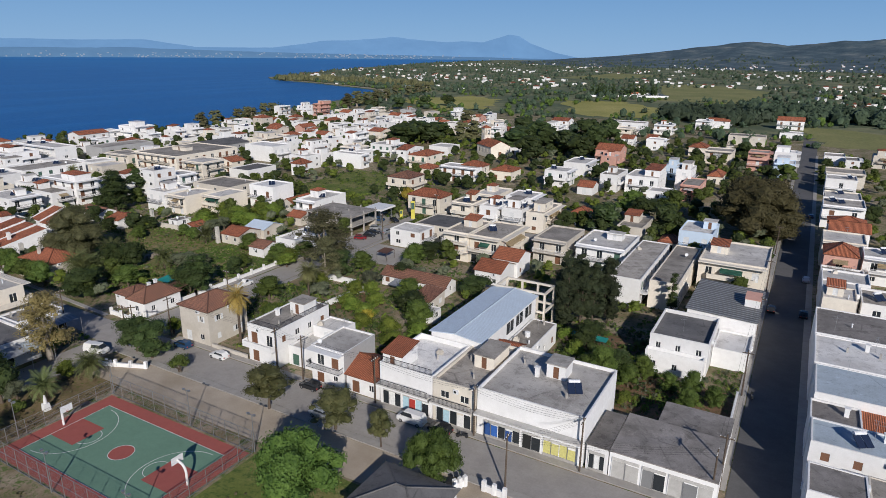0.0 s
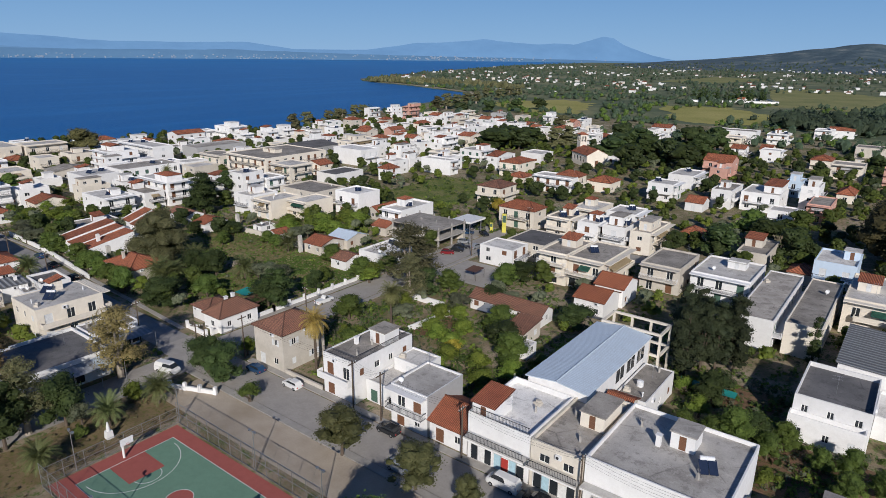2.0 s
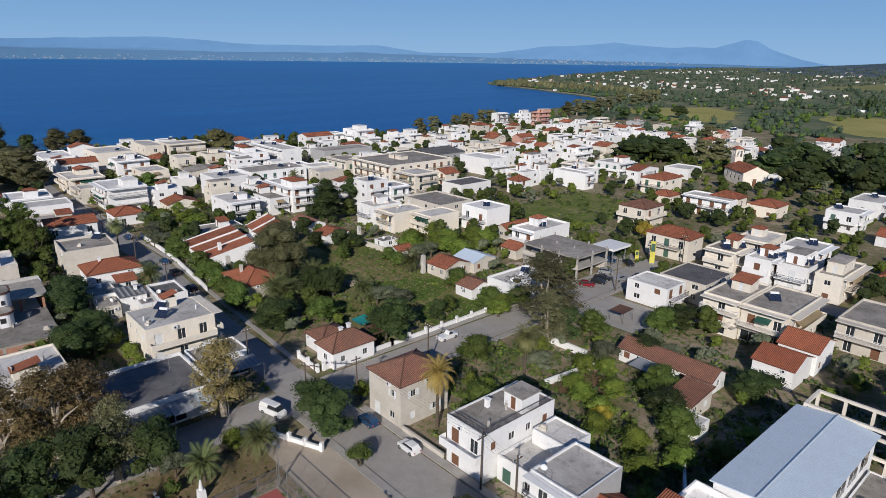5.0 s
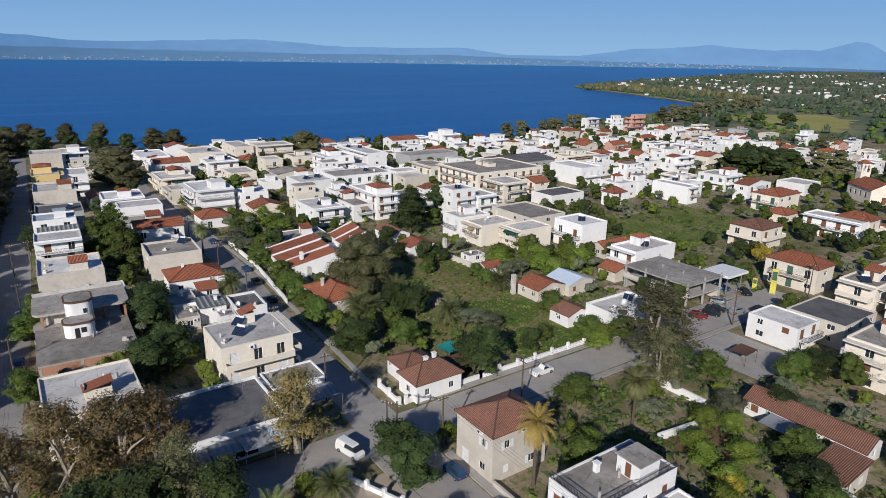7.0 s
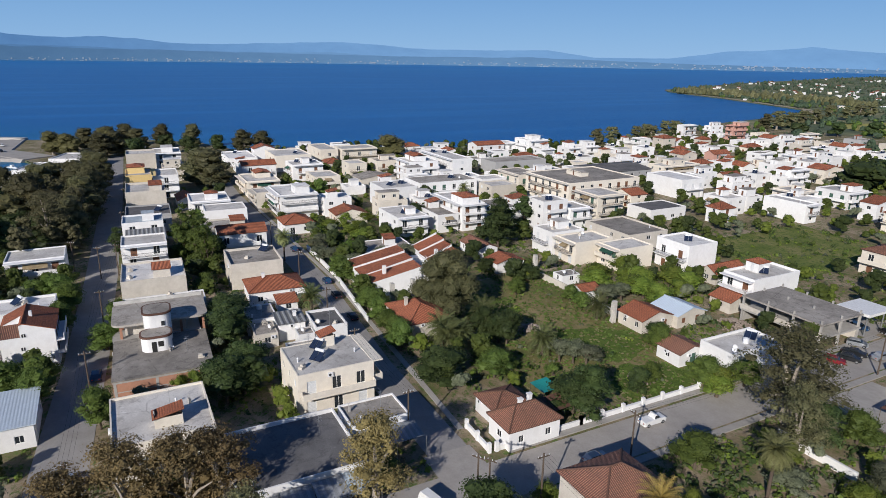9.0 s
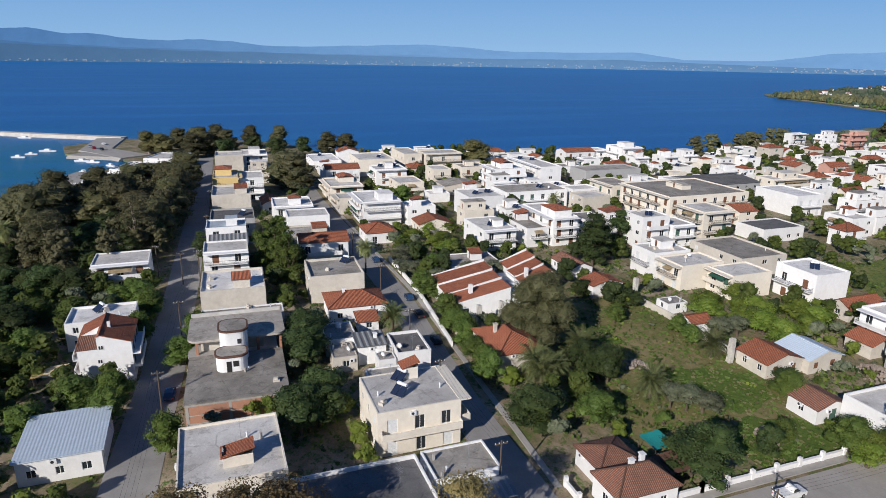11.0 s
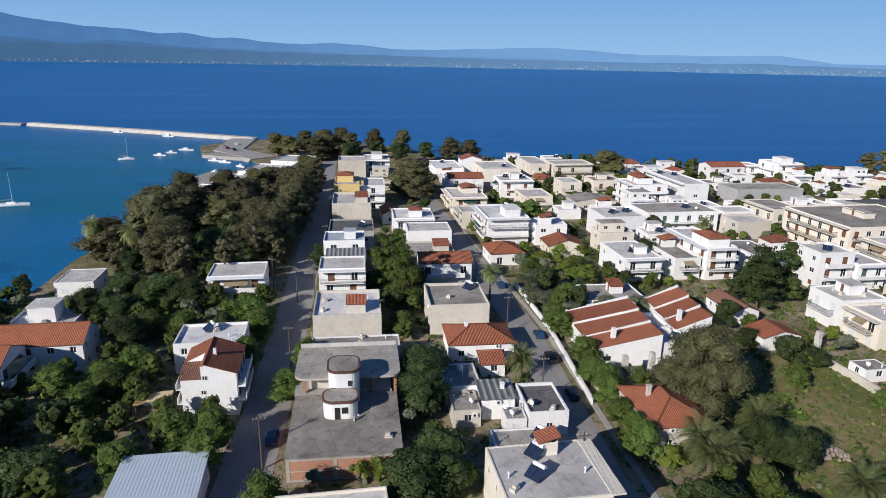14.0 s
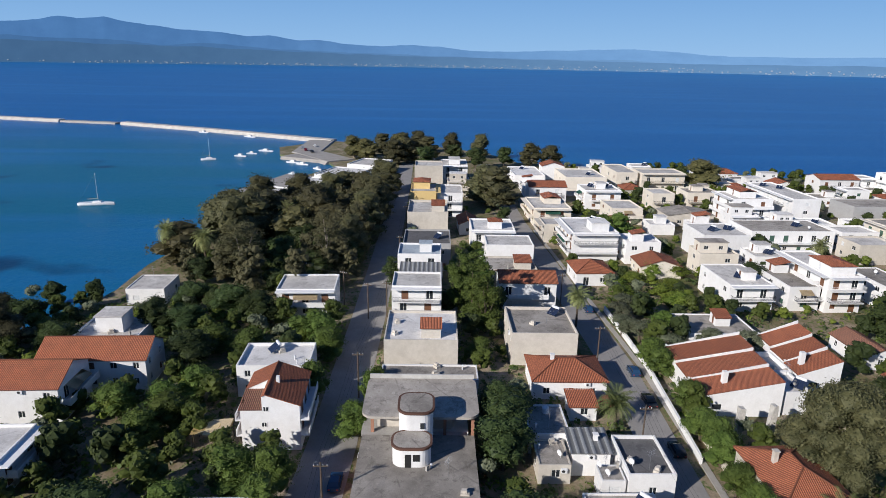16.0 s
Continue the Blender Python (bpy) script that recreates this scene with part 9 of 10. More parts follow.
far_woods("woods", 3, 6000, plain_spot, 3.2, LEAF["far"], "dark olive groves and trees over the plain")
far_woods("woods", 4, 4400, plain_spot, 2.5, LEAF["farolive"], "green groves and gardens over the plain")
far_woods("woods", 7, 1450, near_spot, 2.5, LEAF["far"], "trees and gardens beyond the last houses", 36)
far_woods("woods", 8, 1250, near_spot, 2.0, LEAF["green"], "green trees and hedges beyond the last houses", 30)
far_woods("woods", 5, 520, grove_spot, 4.4, LEAF["far"], "dense dark grove beyond the town", 40)
far_woods("woods", 9, 150, thicket_spot, 5.0, LEAF["far"], "tall dark trees at the edge of town", 44)
far_woods("woods", 6, 420, cape_spot, 5.0, LEAF["gum"], "trees along the cape")


def cemetery(x, y):
    """A walled square with rows of cypresses out on the plain."""
    ob = base("cemetery_wall", x, y, 0, 25, "white cemetery wall with a small chapel behind", "wall")
    for k, (x0, y0, x1, y1) in enumerate(((-48, -26, 48, -25.4), (-48, 26, 48, 26.6), (-48.6, -26, -48, 26.6), (48, -26, 48.6, 26.6))):
        bm = bmesh.new()
        box(bm, x0, y0, 0, x1, y1, 2.4)
        part("wall", bm, WHITE, ob)
    ch = house(x + 12, y - 20, x + 20, y - 14, 4.6, WHITE, "gable_x", "small white chapel inside the cemetery wall", rise=2.0, detail=0, name="chapel", category="chapel")
    r = random.Random(5)
    for k in range(46):
        px, py = r.uniform(-46, 40), r.uniform(-22, 24)
        c, s = math.cos(radians(25)), math.sin(radians(25))
        plant("cypress", x + px * c - py * s, y + px * s + py * c, r.uniform(11, 17), r.uniform(1.8, 2.8), rng=r, group="cemetery cypresses")


cemetery(-218, 872)
join_groves()


def far_house_kind(k):
    r = random.Random(k)
    w, d, h = r.uniform(9, 16), r.uniform(8, 12), r.choice((4.0, 6.6, 6.6))
    ob = base("far_house", 0, 0, 0, 0, "small white house among trees on the plain", "house", "far houses")
    bm = bmesh.new()
    c = [(-w / 2, -d / 2), (w / 2, -d / 2), (w / 2, d / 2), (-w / 2, d / 2)]
    hl = [(1.5 + i * 3, 1.0, 2.8 + i * 3, 2.4) for i in range(int((w - 3) / 3))]
    for i in range(4):
        facade(bm, c[i], c[(i + 1) % 4], 0, h, hl if i in (0, 2) else [])
    part("wall", bm, WHITE if k % 3 else CREAM, ob)
    bm = bmesh.new()
    if k % 2:
        pitched(bm, -w / 2, -d / 2, w / 2, d / 2, h, 1.7, "hip")
        part("roof", bm, TILE, ob)
    else:
        box(bm, -w / 2, -d / 2, h, w / 2, d / 2, h + 0.3)
        part("roof", bm, ROOFS["whiteroof"], ob)
    for q in hl[:1]:
        piece("window", pane_mesh(1.3, 1.4), ob, pose(-w / 2 + (q[0] + q[2]) / 2, -d / 2 + 0.14, 1.0))
    return ob


protos = [far_house_kind(k) for k in range(6)]
rr = np.random.RandomState(12)
placed = 0
first = set()
while placed < 70:
    x, y = plain_spot(rr)
    if x is None or y > 1500:
        continue
    k = placed % 6
    m = Matrix.LocRotScale((x, y, 0), Euler((0, 0, rr.uniform(0, 6.28))), (0.6,) * 3)
    if k not in first:
        protos[k].matrix_basis = m
        first.add(k)
    else:
        copy_thing(protos[k], m).scale = (0.6,) * 3
    placed += 1


def far_villages(seed, n):
    """Houses too far off to tell apart, over the plain."""
    r = np.random.RandomState(seed)
    bm = bmesh.new()
    done = 0
    while done < n:
        y = 760 + 2000 * r.rand() ** 1.1
        x = r.uniform(coast_x(y) + 30, 300 + y * 0.3)
        if noise.noise(Vector((x * 0.006, y * 0.003, 5.0))) < r.uniform(0.0, 0.3) or inside(x, y):
            continue
        w, d, h = r.uniform(3.5, 9), r.uniform(3, 7), r.uniform(2.0, 4.2)
        g = ground_height(x, y)
        h += g
        box(bm, x - w / 2, y - d / 2, g - 2, x + w / 2, y + d / 2, h)
        if r.rand() < 0.4:
            box(bm, x - w / 2 - 0.4, y - d / 2 - 0.4, h, x + w / 2 + 0.4, y + d / 2 + 0.4, h + 1.8, 1, min(w, d) * 0.42)
        done += 1
    tagged(link("far_village", bm, [WHITE, TILE]), "distant white houses scattered over the plain", "village", kind="stuff")


far_villages(8, 560)

# ---- ball court ----
COURT_G = weathered("court_green", (0.165, 0.29, 0.205), (0.135, 0.235, 0.17), big=0.2, fine=3, amount=0.4, vary=0)
COURT_R = weathered("court_red", (0.38, 0.11, 0.09), (0.31, 0.10, 0.085), big=0.2, fine=3, amount=0.4, vary=0)
LINE = plain("court_line", (0.75, 0.75, 0.72), 0.8)
CX, CY, CL, CW = -78.0, 45.4, 26.2, 13.8


def flat_part(name, outline, z, mat, parent):
    bm = bmesh.new()
    bm.faces.new([bm.verts.new((x, y, z)) for x, y in outline])
    bmesh.ops.recalc_face_normals(bm, faces=bm.faces)
    for f in bm.faces:
        if f.normal.z < 0:
            f.normal_flip()
    return part(name, bm, mat, parent)


def line_part(pts, z, parent, wide=0.09):
    bm = bmesh.new()
    p = [Vector(q) for q in pts]
    for a, b in zip(p, p[1:]):
        s = Vector((-(b - a).y, (b - a).x)).normalized() * wide / 2
        bm.faces.new([bm.verts.new((*q, z)) for q in (a - s, b - s, b + s, a + s)])
    return part("line", bm, LINE, parent)


def rect(x0, y0, x1, y1):
    return [(x0, y0), (x1, y0), (x1, y1), (x0, y1)]


def arc(cx, cy, r, a0, a1, n=28):
    return [(cx + r * math.cos(radians(a0 + (a1 - a0) * i / n)), cy + r * math.sin(radians(a0 + (a1 - a0) * i / n))) for i in range(n + 1)]


court = base("ball_court", CX, CY, 0, 0, "outdoor basketball court, green with red borders and white lines", "court", kind="structure")
l2, w2 = CL / 2, CW / 2
flat_part("border", rect(-l2 - 2.6, -w2 - 2.4, l2 + 2.6, w2 + 2.2), 0.03, COURT_R, court)
flat_part("playing_field", rect(-l2, -w2, l2, w2), 0.04, COURT_G, court)
flat_part("centre_circle", arc(0, 0, 1.75, 0, 360, 36)[:-1], 0.046, COURT_R, court)
for s in (-1, 1):
    flat_part("key", rect(min(s * l2, s * (l2 - 5.4)), -2.5, max(s * l2, s * (l2 - 5.4)), 2.5), 0.046, COURT_R, court)
    line_part(arc(s * (l2 - 1.5), 0, 6.2, 90 if s > 0 else -90, 270 if s > 0 else 90), 0.052, court)
    line_part(arc(s * (l2 - 5.4), 0, 1.8, 90 if s > 0 else -90, 270 if s > 0 else 90), 0.052, court)
line_part(rect(-l2, -w2, l2, w2) + [(-l2, -w2)], 0.052, court)
line_part(arc(0, 0, 1.75, 0, 360, 36), 0.052, court)


def hoop(x, y, turn):
    ob = base("basketball_hoop", x, y, 0, turn, "white curved basketball post with backboard and ring", "basketball hoop", "hoops of the court")
    bm = bmesh.new()
    pts = [(0, 0, 0), (0, 0, 1.8), (0.15, 0, 2.5), (0.6, 0, 3.0), (1.5, 0, 3.3)]
    for a, b in zip(pts, pts[1:]):
        tube(bm, a, b, 0.17, sides=8)
    part("post", bm, FRAMEWHITE, ob)
    bm = bmesh.new()
    box(bm, 1.5, -0.9, 2.85, 1.56, 0.9, 3.9)
    part("backboard", bm, TANK, ob)
    bm = bmesh.new()
    for i in range(14):
        a, b = 2 * math.pi * i / 14, 2 * math.pi * (i + 1) / 14
        tube(bm, (1.85 + 0.24 * math.cos(a), 0.24 * math.sin(a), 3.05), (1.85 + 0.24 * math.cos(b), 0.24 * math.sin(b), 3.05), 0.02, sides=4)
    part("ring", bm, RED, ob)


hoop(CX - l2 - 0.8, CY, 0)
hoop(CX + l2 + 0.8, CY, 180)


def fence(x0, y0, x1, y1, h, step, label, mat=STEEL):
    a, b = Vector((x0, y0)), Vector((x1, y1))
    ob = base("mesh_fence", (x0 + x1) / 2, (y0 + y1) / 2, 0, math.degrees(math.atan2(y1 - y0, x1 - x0)), label, "fence", "court fences")
    size = (b - a).length
    n = max(1, round(size / step))
    post = shared(f"fence_post_{h}", lambda bm: tube(bm, (0, 0, 0), (0, 0, h), 0.04, sides=6), [mat])
    for i in range(n + 1):
        piece("post", post, ob, pose(-size / 2 + i * size / n, 0, 0))
    bm = bmesh.new()
    for z in (0.1, h / 2, h):
        box(bm, -size / 2, -0.025, z - 0.025, size / 2, 0.025, z + 0.025)
    part("rail", bm, mat, ob)
    bm = bmesh.new()
    k = 0.30
    x = -size / 2 - h
    while x < size / 2:
        for s in (0, 1):
            p, q = (x, x + h) if s == 0 else (x + h, x)
            pts = []
            u0, u1 = 0.0, 1.0
            for lim, sign in ((-size / 2, 1), (size / 2, -1)):
                if (p - lim) * sign < 0 or (q - lim) * sign < 0:
                    if (p - lim) * sign < 0 and (q - lim) * sign < 0:
                        u0 = 2
                        break
                    t = (lim - p) / (q - p)
                    if (p - lim) * sign < 0:
                        u0 = max(u0, t)
                    else:
                        u1 = min(u1, t)
            if u0 < u1:
                pa, pb = p + (q - p) * u0, p + (q - p) * u1
                box(bm, 0, 0, 0, 0.001, 0.001, 0.001) if False else None
                v = [bm.verts.new(c) for c in ((pa, 0.004 * s, h * u0 - 0.01), (pb, 0.004 * s, h * u1 - 0.01), (pb, 0.004 * s, h * u1 + 0.01), (pa, 0.004 * s, h * u0 + 0.01))]
                bm.faces.new(v)
        x += k
    tagged(part("mesh", bm, mat, ob), kind="stuff")


fx0, fx1, fy0, fy1 = CX - l2 - 3.0, CX + l2 + 3.0, CY - w2 - 2.8, CY + w2 + 2.6
fence(fx0, fy1, fx1, fy1, 3.6, 2.6, "tall wire mesh court fence on steel posts")
fence(fx0, fy0, fx0, fy1, 2.6, 2.6, "wire mesh court fence on steel posts")
fence(fx1, fy0, fx1, fy1, 2.6, 2.6, "wire mesh court fence on steel posts")
fence(fx0, fy0, fx1, fy0, 3.6, 2.6, "tall wire mesh court fence on steel posts")
sheet("ground_pitch", [(fx1 + 0.5, 30), (-50, 30), (-44, 44), (-44, 56.8), (fx1 + 0.5, 56.8)], 0.0, GRASS, "dark green turf beside the court")


def floodlight(x, y, turn, h=6.0):
    ob = base("floodlight_mast", x, y, 0, turn, "slim steel floodlight mast with two lamps", "floodlight", "court floodlights")
    bm = bmesh.new()
    tube(bm, (0, 0, 0), (0, 0, h), 0.08, 0.05)
    part("mast", bm, STEEL, ob)
    bm = bmesh.new()
    box(bm, -0.7, -0.04, h - 0.05, 0.7, 0.04, h + 0.04)
    part("crossbar", bm, STEEL, ob)
    for s in (-1, 1):
        bm = bmesh.new()
        box(bm, s * 0.55 - 0.18, -0.24, h + 0.02, s * 0.55 + 0.18, 0.05, h + 0.26)
        part("lamp", bm, STEEL, ob)


for x, y in ((-75.2, fy1 + 0.2), (fx0, fy1 + 0.3), (fx1, fy1 + 0.3), (-78, fy0 - 0.2), (fx0, 40), (fx1, fy0)):
    floodlight(x, y, 0 if y > 45 else 180)


# ---- statues, gate posts and low walls ----
def low_wall(pts, h, mat, label, thick=0.25, piers=0.0):
    for a, b in zip(pts, pts[1:]):
        a, b = Vector(a), Vector(b)
        ob = base("garden_wall", *((a + b) / 2), 0, math.degrees(math.atan2((b - a).y, (b - a).x)), label, "wall", "garden walls")
        s = (b - a).length
        bm = bmesh.new()
        box(bm, -s / 2, -thick / 2, -0.1, s / 2, thick / 2, h)
        part("wall", bm, mat, ob)
        bm = bmesh.new()
        box(bm, -s / 2, -thick / 2 - 0.06, h, s / 2, thick / 2 + 0.06, h + 0.08)
        part("coping", bm, mat, ob)
        if piers:
            k = int(s / piers)
            for i in range(k + 1):
                bm = bmesh.new()
                box(bm, -s / 2 + i * s / max(1, k) - 0.25, -0.25, -0.1, -s / 2 + i * s / max(1, k) + 0.25, 0.25, h + 0.7)
                part("pier", bm, mat, ob)


low_wall([(-117.9, 76.6), (-117.9, 92), (-117.9, 118)], 0.9, WHITE, "white garden wall with piers along street", piers=4)
low_wall([(-125, 75.6), (-118, 75.4)], 0.9, WHITE, "white garden wall with piers along street", piers=3)
low_wall([(-170, 76.6), (-200, 79.4), (-228, 79.8)], 1.2, WHITE, "white garden wall beside street")
low_wall([(-93.6, 75.4), (-84.2, 75.4)], 0.8, BEIGE, "low street-front garden wall")
low_wall([(-3.6, 93), (-3.6, 107)], 1.1, WHITE, "white boundary wall beside the pavement")
low_wall([(-55, 88.8), (-64, 105)], 1.6, WHITE, "white garden party wall")
low_wall([(-88.2, 102.5), (-86.6, 114.6)], 1.2, WHITE, "white garden wall above the terraced beds")
low_wall([(-102, 117), (-90, 117)], 1.4, WHITE, "white garden party wall")
low_wall([(-29.8, 64.2), (-26.8, 64.1)], 0.9, WHITE, "white park wall with end piers", piers=1.4)
low_wall([(-33.2, 62.4), (-32.4, 63.8)], 0.9, WHITE, "short white park gate wall", piers=0.7)
low_wall([(-105, 60), (-97, 63.4)], 0.7, WHITE, "white park entrance wall", piers=2.6)


def ruin_pier(x, y, h):
    bm = bmesh.new()
    box(bm, -0.55, -0.45, 0, 0.55, 0.45, h, 0, 0.06)
    bmesh.ops.subdivide_edges(bm, edges=bm.edges, cuts=3, use_grid_fill=True)
    for v in bm.verts:
        v.co += noise.noise_vector(v.co * 1.4 + Vector((x, y, 0))) * 0.16
    ob = link("stone_pier", bm, ROCK, m=pose(x, y, 0))
    tagged(ob, "tall ruined rubble stone pier in the lot", "pier", "ruined piers")


RUBBLE = weathered("rubble", (0.34, 0.28, 0.23), (0.20, 0.165, 0.14), amount=0.6)


def rubble(x, y, wide, n, label):
    """A heap of broken stones and bricks."""
    r = random.Random(int(x * 10))
    bm = bmesh.new()
    for i in range(n):
        a, k = r.uniform(0, 6.28), r.uniform(0, 1) ** 0.6
        s = r.uniform(0.12, 0.4)
        m = bmesh.ops.create_icosphere(bm, subdivisions=1, radius=s, matrix=Matrix.Translation((math.cos(a) * k * wide, math.sin(a) * k * wide, 0.1 + (1 - k) * wide * 0.35)))
        for v in m["verts"]:
            v.co += noise.noise_vector(v.co * 3) * 0.12
    tagged(link("rubble_heap", bm, RUBBLE, m=pose(x, y, 0)), label, "rubble", kind="stuff")


rubble(-151.4, 106, 2.6, 90, "heap of pale broken stones in the lot")
rubble(-125.2, 111.6, 2.4, 80, "heap of broken bricks and stones on grass")
rubble(-134, 147, 4.0, 160, "building rubble and scrap beside the unfinished building")
low_wall([(-180, 127), (-168.9, 127.6), (-156.5, 127), (-148, 127)], 1.5, BEIGE, "rough stone boundary wall of the lot")
low_wall([(-176, 79.6), (-158, 79.0)], 1.1, BEIGE, "rough stone wall beside street")
for q in ((-176, 84.8, 5.6), (-176.2, 90, 5.8), (-147, 124.4, 5.0), (-183.4, 129.6, 4.4)):
    ruin_pier(*q)


def statue(x, y):
    bm = bmesh.new()
    box(bm, -0.5, -0.5, 0, 0.5, 0.5, 1.2, 0, 0.08)
    tube(bm, (0, 0, 1.2), (0, 0, 2.0), 0.3, 0.22, 10)
    tube(bm, (0, 0, 2.0), (0, 0, 2.6), 0.22, 0.12, 10)
    tagged(link("monument", bm, WHITE, m=pose(x, y, 0)), "small white stone monument on a plinth in the park", "monument")


statue(-98.4, 46.5)

# ---- parked cars ----
def car(x, y, turn, paint, kind="hatch", label="parked car"):
    key = f"car_{kind}_{paint.name}"
    ob = base("van" if kind == "van" else "pickup_truck" if kind == "pickup" else "car", x, y, 0.03, turn, label, "van" if kind == "van" else "car", "parked cars")
    size = {"hatch": 3.9, "sedan": 4.4, "van": 4.9, "pickup": 4.8}[kind]
    wide = 1.7

    def loft(bm, rows):
        rings = []
        for px, half, z0, z1 in rows:
            rings.append([bm.verts.new(q) for q in ((px, -half, z0), (px, -half, z1), (px, half, z1), (px, half, z0))])
        for a, b in zip(rings, rings[1:]):
            for k in range(4):
                bm.faces.new((a[k], a[(k + 1) % 4], b[(k + 1) % 4], b[k]))
        bm.faces.new(rings[0][::-1])
        bm.faces.new(rings[-1])
        bmesh.ops.recalc_face_normals(bm, faces=bm.faces)
    s, h = size / 2, wide / 2
    hood, top = {"hatch": (0.95, 1.45), "sedan": (0.95, 1.42), "van": (1.15, 1.95), "pickup": (1.05, 1.7)}[kind]

    def body(bm):
        loft(bm, [(-s, h - 0.15, 0.35, hood - 0.2), (-s + 0.12, h, 0.25, hood), (s * 0.4, h, 0.22, hood), (s - 0.25, h - 0.04, 0.25, hood - 0.12), (s, h - 0.2, 0.35, hood - 0.35)])
        bmesh.ops.bevel(bm, geom=list(bm.edges), offset=0.05, segments=2, affect="EDGES")

    def roof(bm):
        back = {"hatch": -s + 0.25, "sedan": -s + 0.95, "van": -s + 0.05, "pickup": -0.3}[kind]
        front = s * 0.42 if kind != "van" else s * 0.72
        loft(bm, [(back, h - 0.1, hood - 0.03, hood + 0.02), (back + 0.3, h - 0.2, hood, top), (front - 0.7, h - 0.22, hood, top), (front, h - 0.12, hood - 0.03, hood + 0.02)])
        bmesh.ops.bevel(bm, geom=list(bm.edges), offset=0.04, segments=1, affect="EDGES")

    def glass(bm):
        back = {"hatch": -s + 0.25, "sedan": -s + 0.95, "van": -s + 1.9, "pickup": -0.3}[kind]
        front = s * 0.42 if kind != "van" else s * 0.72
        loft(bm, [(back + 0.02, h - 0.16, hood + 0.02, hood + 0.05), (back + 0.26, h - 0.185, hood + 0.04, top - 0.1), (front - 0.62, h - 0.205, hood + 0.04, top - 0.1), (front + 0.03, h - 0.17, hood + 0.02, hood + 0.06)])
    piece("body", shared(key + "_body", body, [paint]), ob, Matrix())
    piece("cabin", shared(key + "_roof", roof, [paint]), ob, Matrix())
    piece("cabin_glass", shared(key + "_glass", glass, [GLASS]), ob, Matrix.Diagonal((1.0, 1.05, 1.0, 1)), "dark tinted glass")
    def wheel_build(bm):
        tube(bm, (0, -0.1, 0), (0, 0.1, 0), 0.31, sides=14)
        tube(bm, (0, -0.11, 0), (0, 0.11, 0), 0.17, sides=10, mi=1)
    wheel = shared("car_wheel", wheel_build, [BLACK, STEEL])
    for sx in (-1, 1):
        for sy in (-1, 1):
            piece("wheel", wheel, ob, pose(sx * s * 0.62, sy * (h - 0.08), 0.31))
    lamp = shared("car_lamp", lambda bm: box(bm, -0.05, -0.18, -0.07, 0.05, 0.18, 0.07), [TANK])
    tail = shared("car_tail", lambda bm: box(bm, -0.04, -0.14, -0.1, 0.04, 0.14, 0.1), [RED])
    for sy in (-1, 1):
        piece("headlight", lamp, ob, pose(s - 0.1, sy * (h - 0.35), hood - 0.36))
        piece("tail_light", tail, ob, pose(-s + 0.04, sy * (h - 0.3), hood - 0.3))
    return ob


CAR_WHITE = plain("white_car_paint", (0.72, 0.72, 0.71), 0.25, 0, 0.5, 0.03)
CAR_BLACK = plain("black_car_paint", (0.02, 0.022, 0.025), 0.2, 0, 0.5, 0.05)
CAR_BLUE = plain("blue_car_paint", (0.02, 0.055, 0.12), 0.25, 0, 0.5, 0.05)
CAR_SILVER = plain("silver_car_paint", (0.42, 0.44, 0.46), 0.3, 0.5, 0.5, 0.05)
CAR_RED = plain("red_car_paint", (0.19, 0.015, 0.02), 0.25, 0, 0.5, 0.05)
car(-89, 73.0, 180, CAR_WHITE, "hatch", "white hatchback parked at the kerb")
car(-67, 73.0, 180, CAR_BLACK, "hatch", "black small car parked at the kerb")
car(-73.5, 70.6, 0, CAR_BLUE, "sedan", "dark blue car on the street")
car(-59.5, 67.2, 0, CAR_SILVER, "sedan", "silver-blue car parked by the trees")
car(-46.6, 73.0, 180, CAR_WHITE, "van", "white van parked before the shops")
car(-41.5, 73.0, 180, CAR_BLACK, "hatch", "dark car parked behind the van")
car(-113.4, 102.6, 90, CAR_WHITE, "pickup", "white pickup truck parked at the wall")
car(-98.5, 72.6, 180, CAR_BLUE, "hatch", "dark blue car in the shade")
car(-110.5, 62.8, 15, CAR_WHITE, "van", "white van at the junction")
car(-109.5, 88, 90, CAR_SILVER, "hatch", "silver car parked at the kerb")
car(-197.6, 76.2, 178, CAR_BLUE, "hatch", "blue car parked at the garden wall")
car(-187, 75.2, 178, CAR_BLACK, "sedan", "black car parked at the garden wall")
car(-173, 74.2, 178, CAR_BLACK, "hatch", "black car parked in the shade")
car(-228, 76, 178, CAR_BLUE, "hatch", "blue car parked by a hedge")
car(-167, 25.0, 177, CAR_BLUE, "hatch", "blue car in the shaded street")
car(-136, 21.6, 177, CAR_SILVER, "hatch", "silver car in the shaded street")
car(5.2, 178, 90, CAR_SILVER, "hatch", "grey car parked in the shaded street")
car(5.2, 152, 90, CAR_BLACK, "sedan", "dark car parked in the shaded street")
car(-1.2, 152, 90, CAR_BLACK, "hatch", "dark car parked in the shaded street")
car(5.2, 254, 90, CAR_BLUE, "hatch", "blue car parked in the shaded street")
car(-113.6, 149.6, 30, CAR_RED, "hatch", "red hatchback parked across the verge")
car(-112.9, 153.4, 22, CAR_BLACK, "hatch", "black car parked in a row by the unfinished building")
car(-113.9, 156.6, 20, CAR_BLACK, "sedan", "dark car parked in a row by the unfinished building")
car(-110.6, 159.6, 80, CAR_SILVER, "sedan", "grey saloon on the cross street")
car(-116.3, 161.4, 28, CAR_SILVER, "hatch", "silver-blue car parked near the fuel station")
car(-121.2, 170.3, 20, CAR_BLUE, "hatch", "blue car under the fuel station canopy")
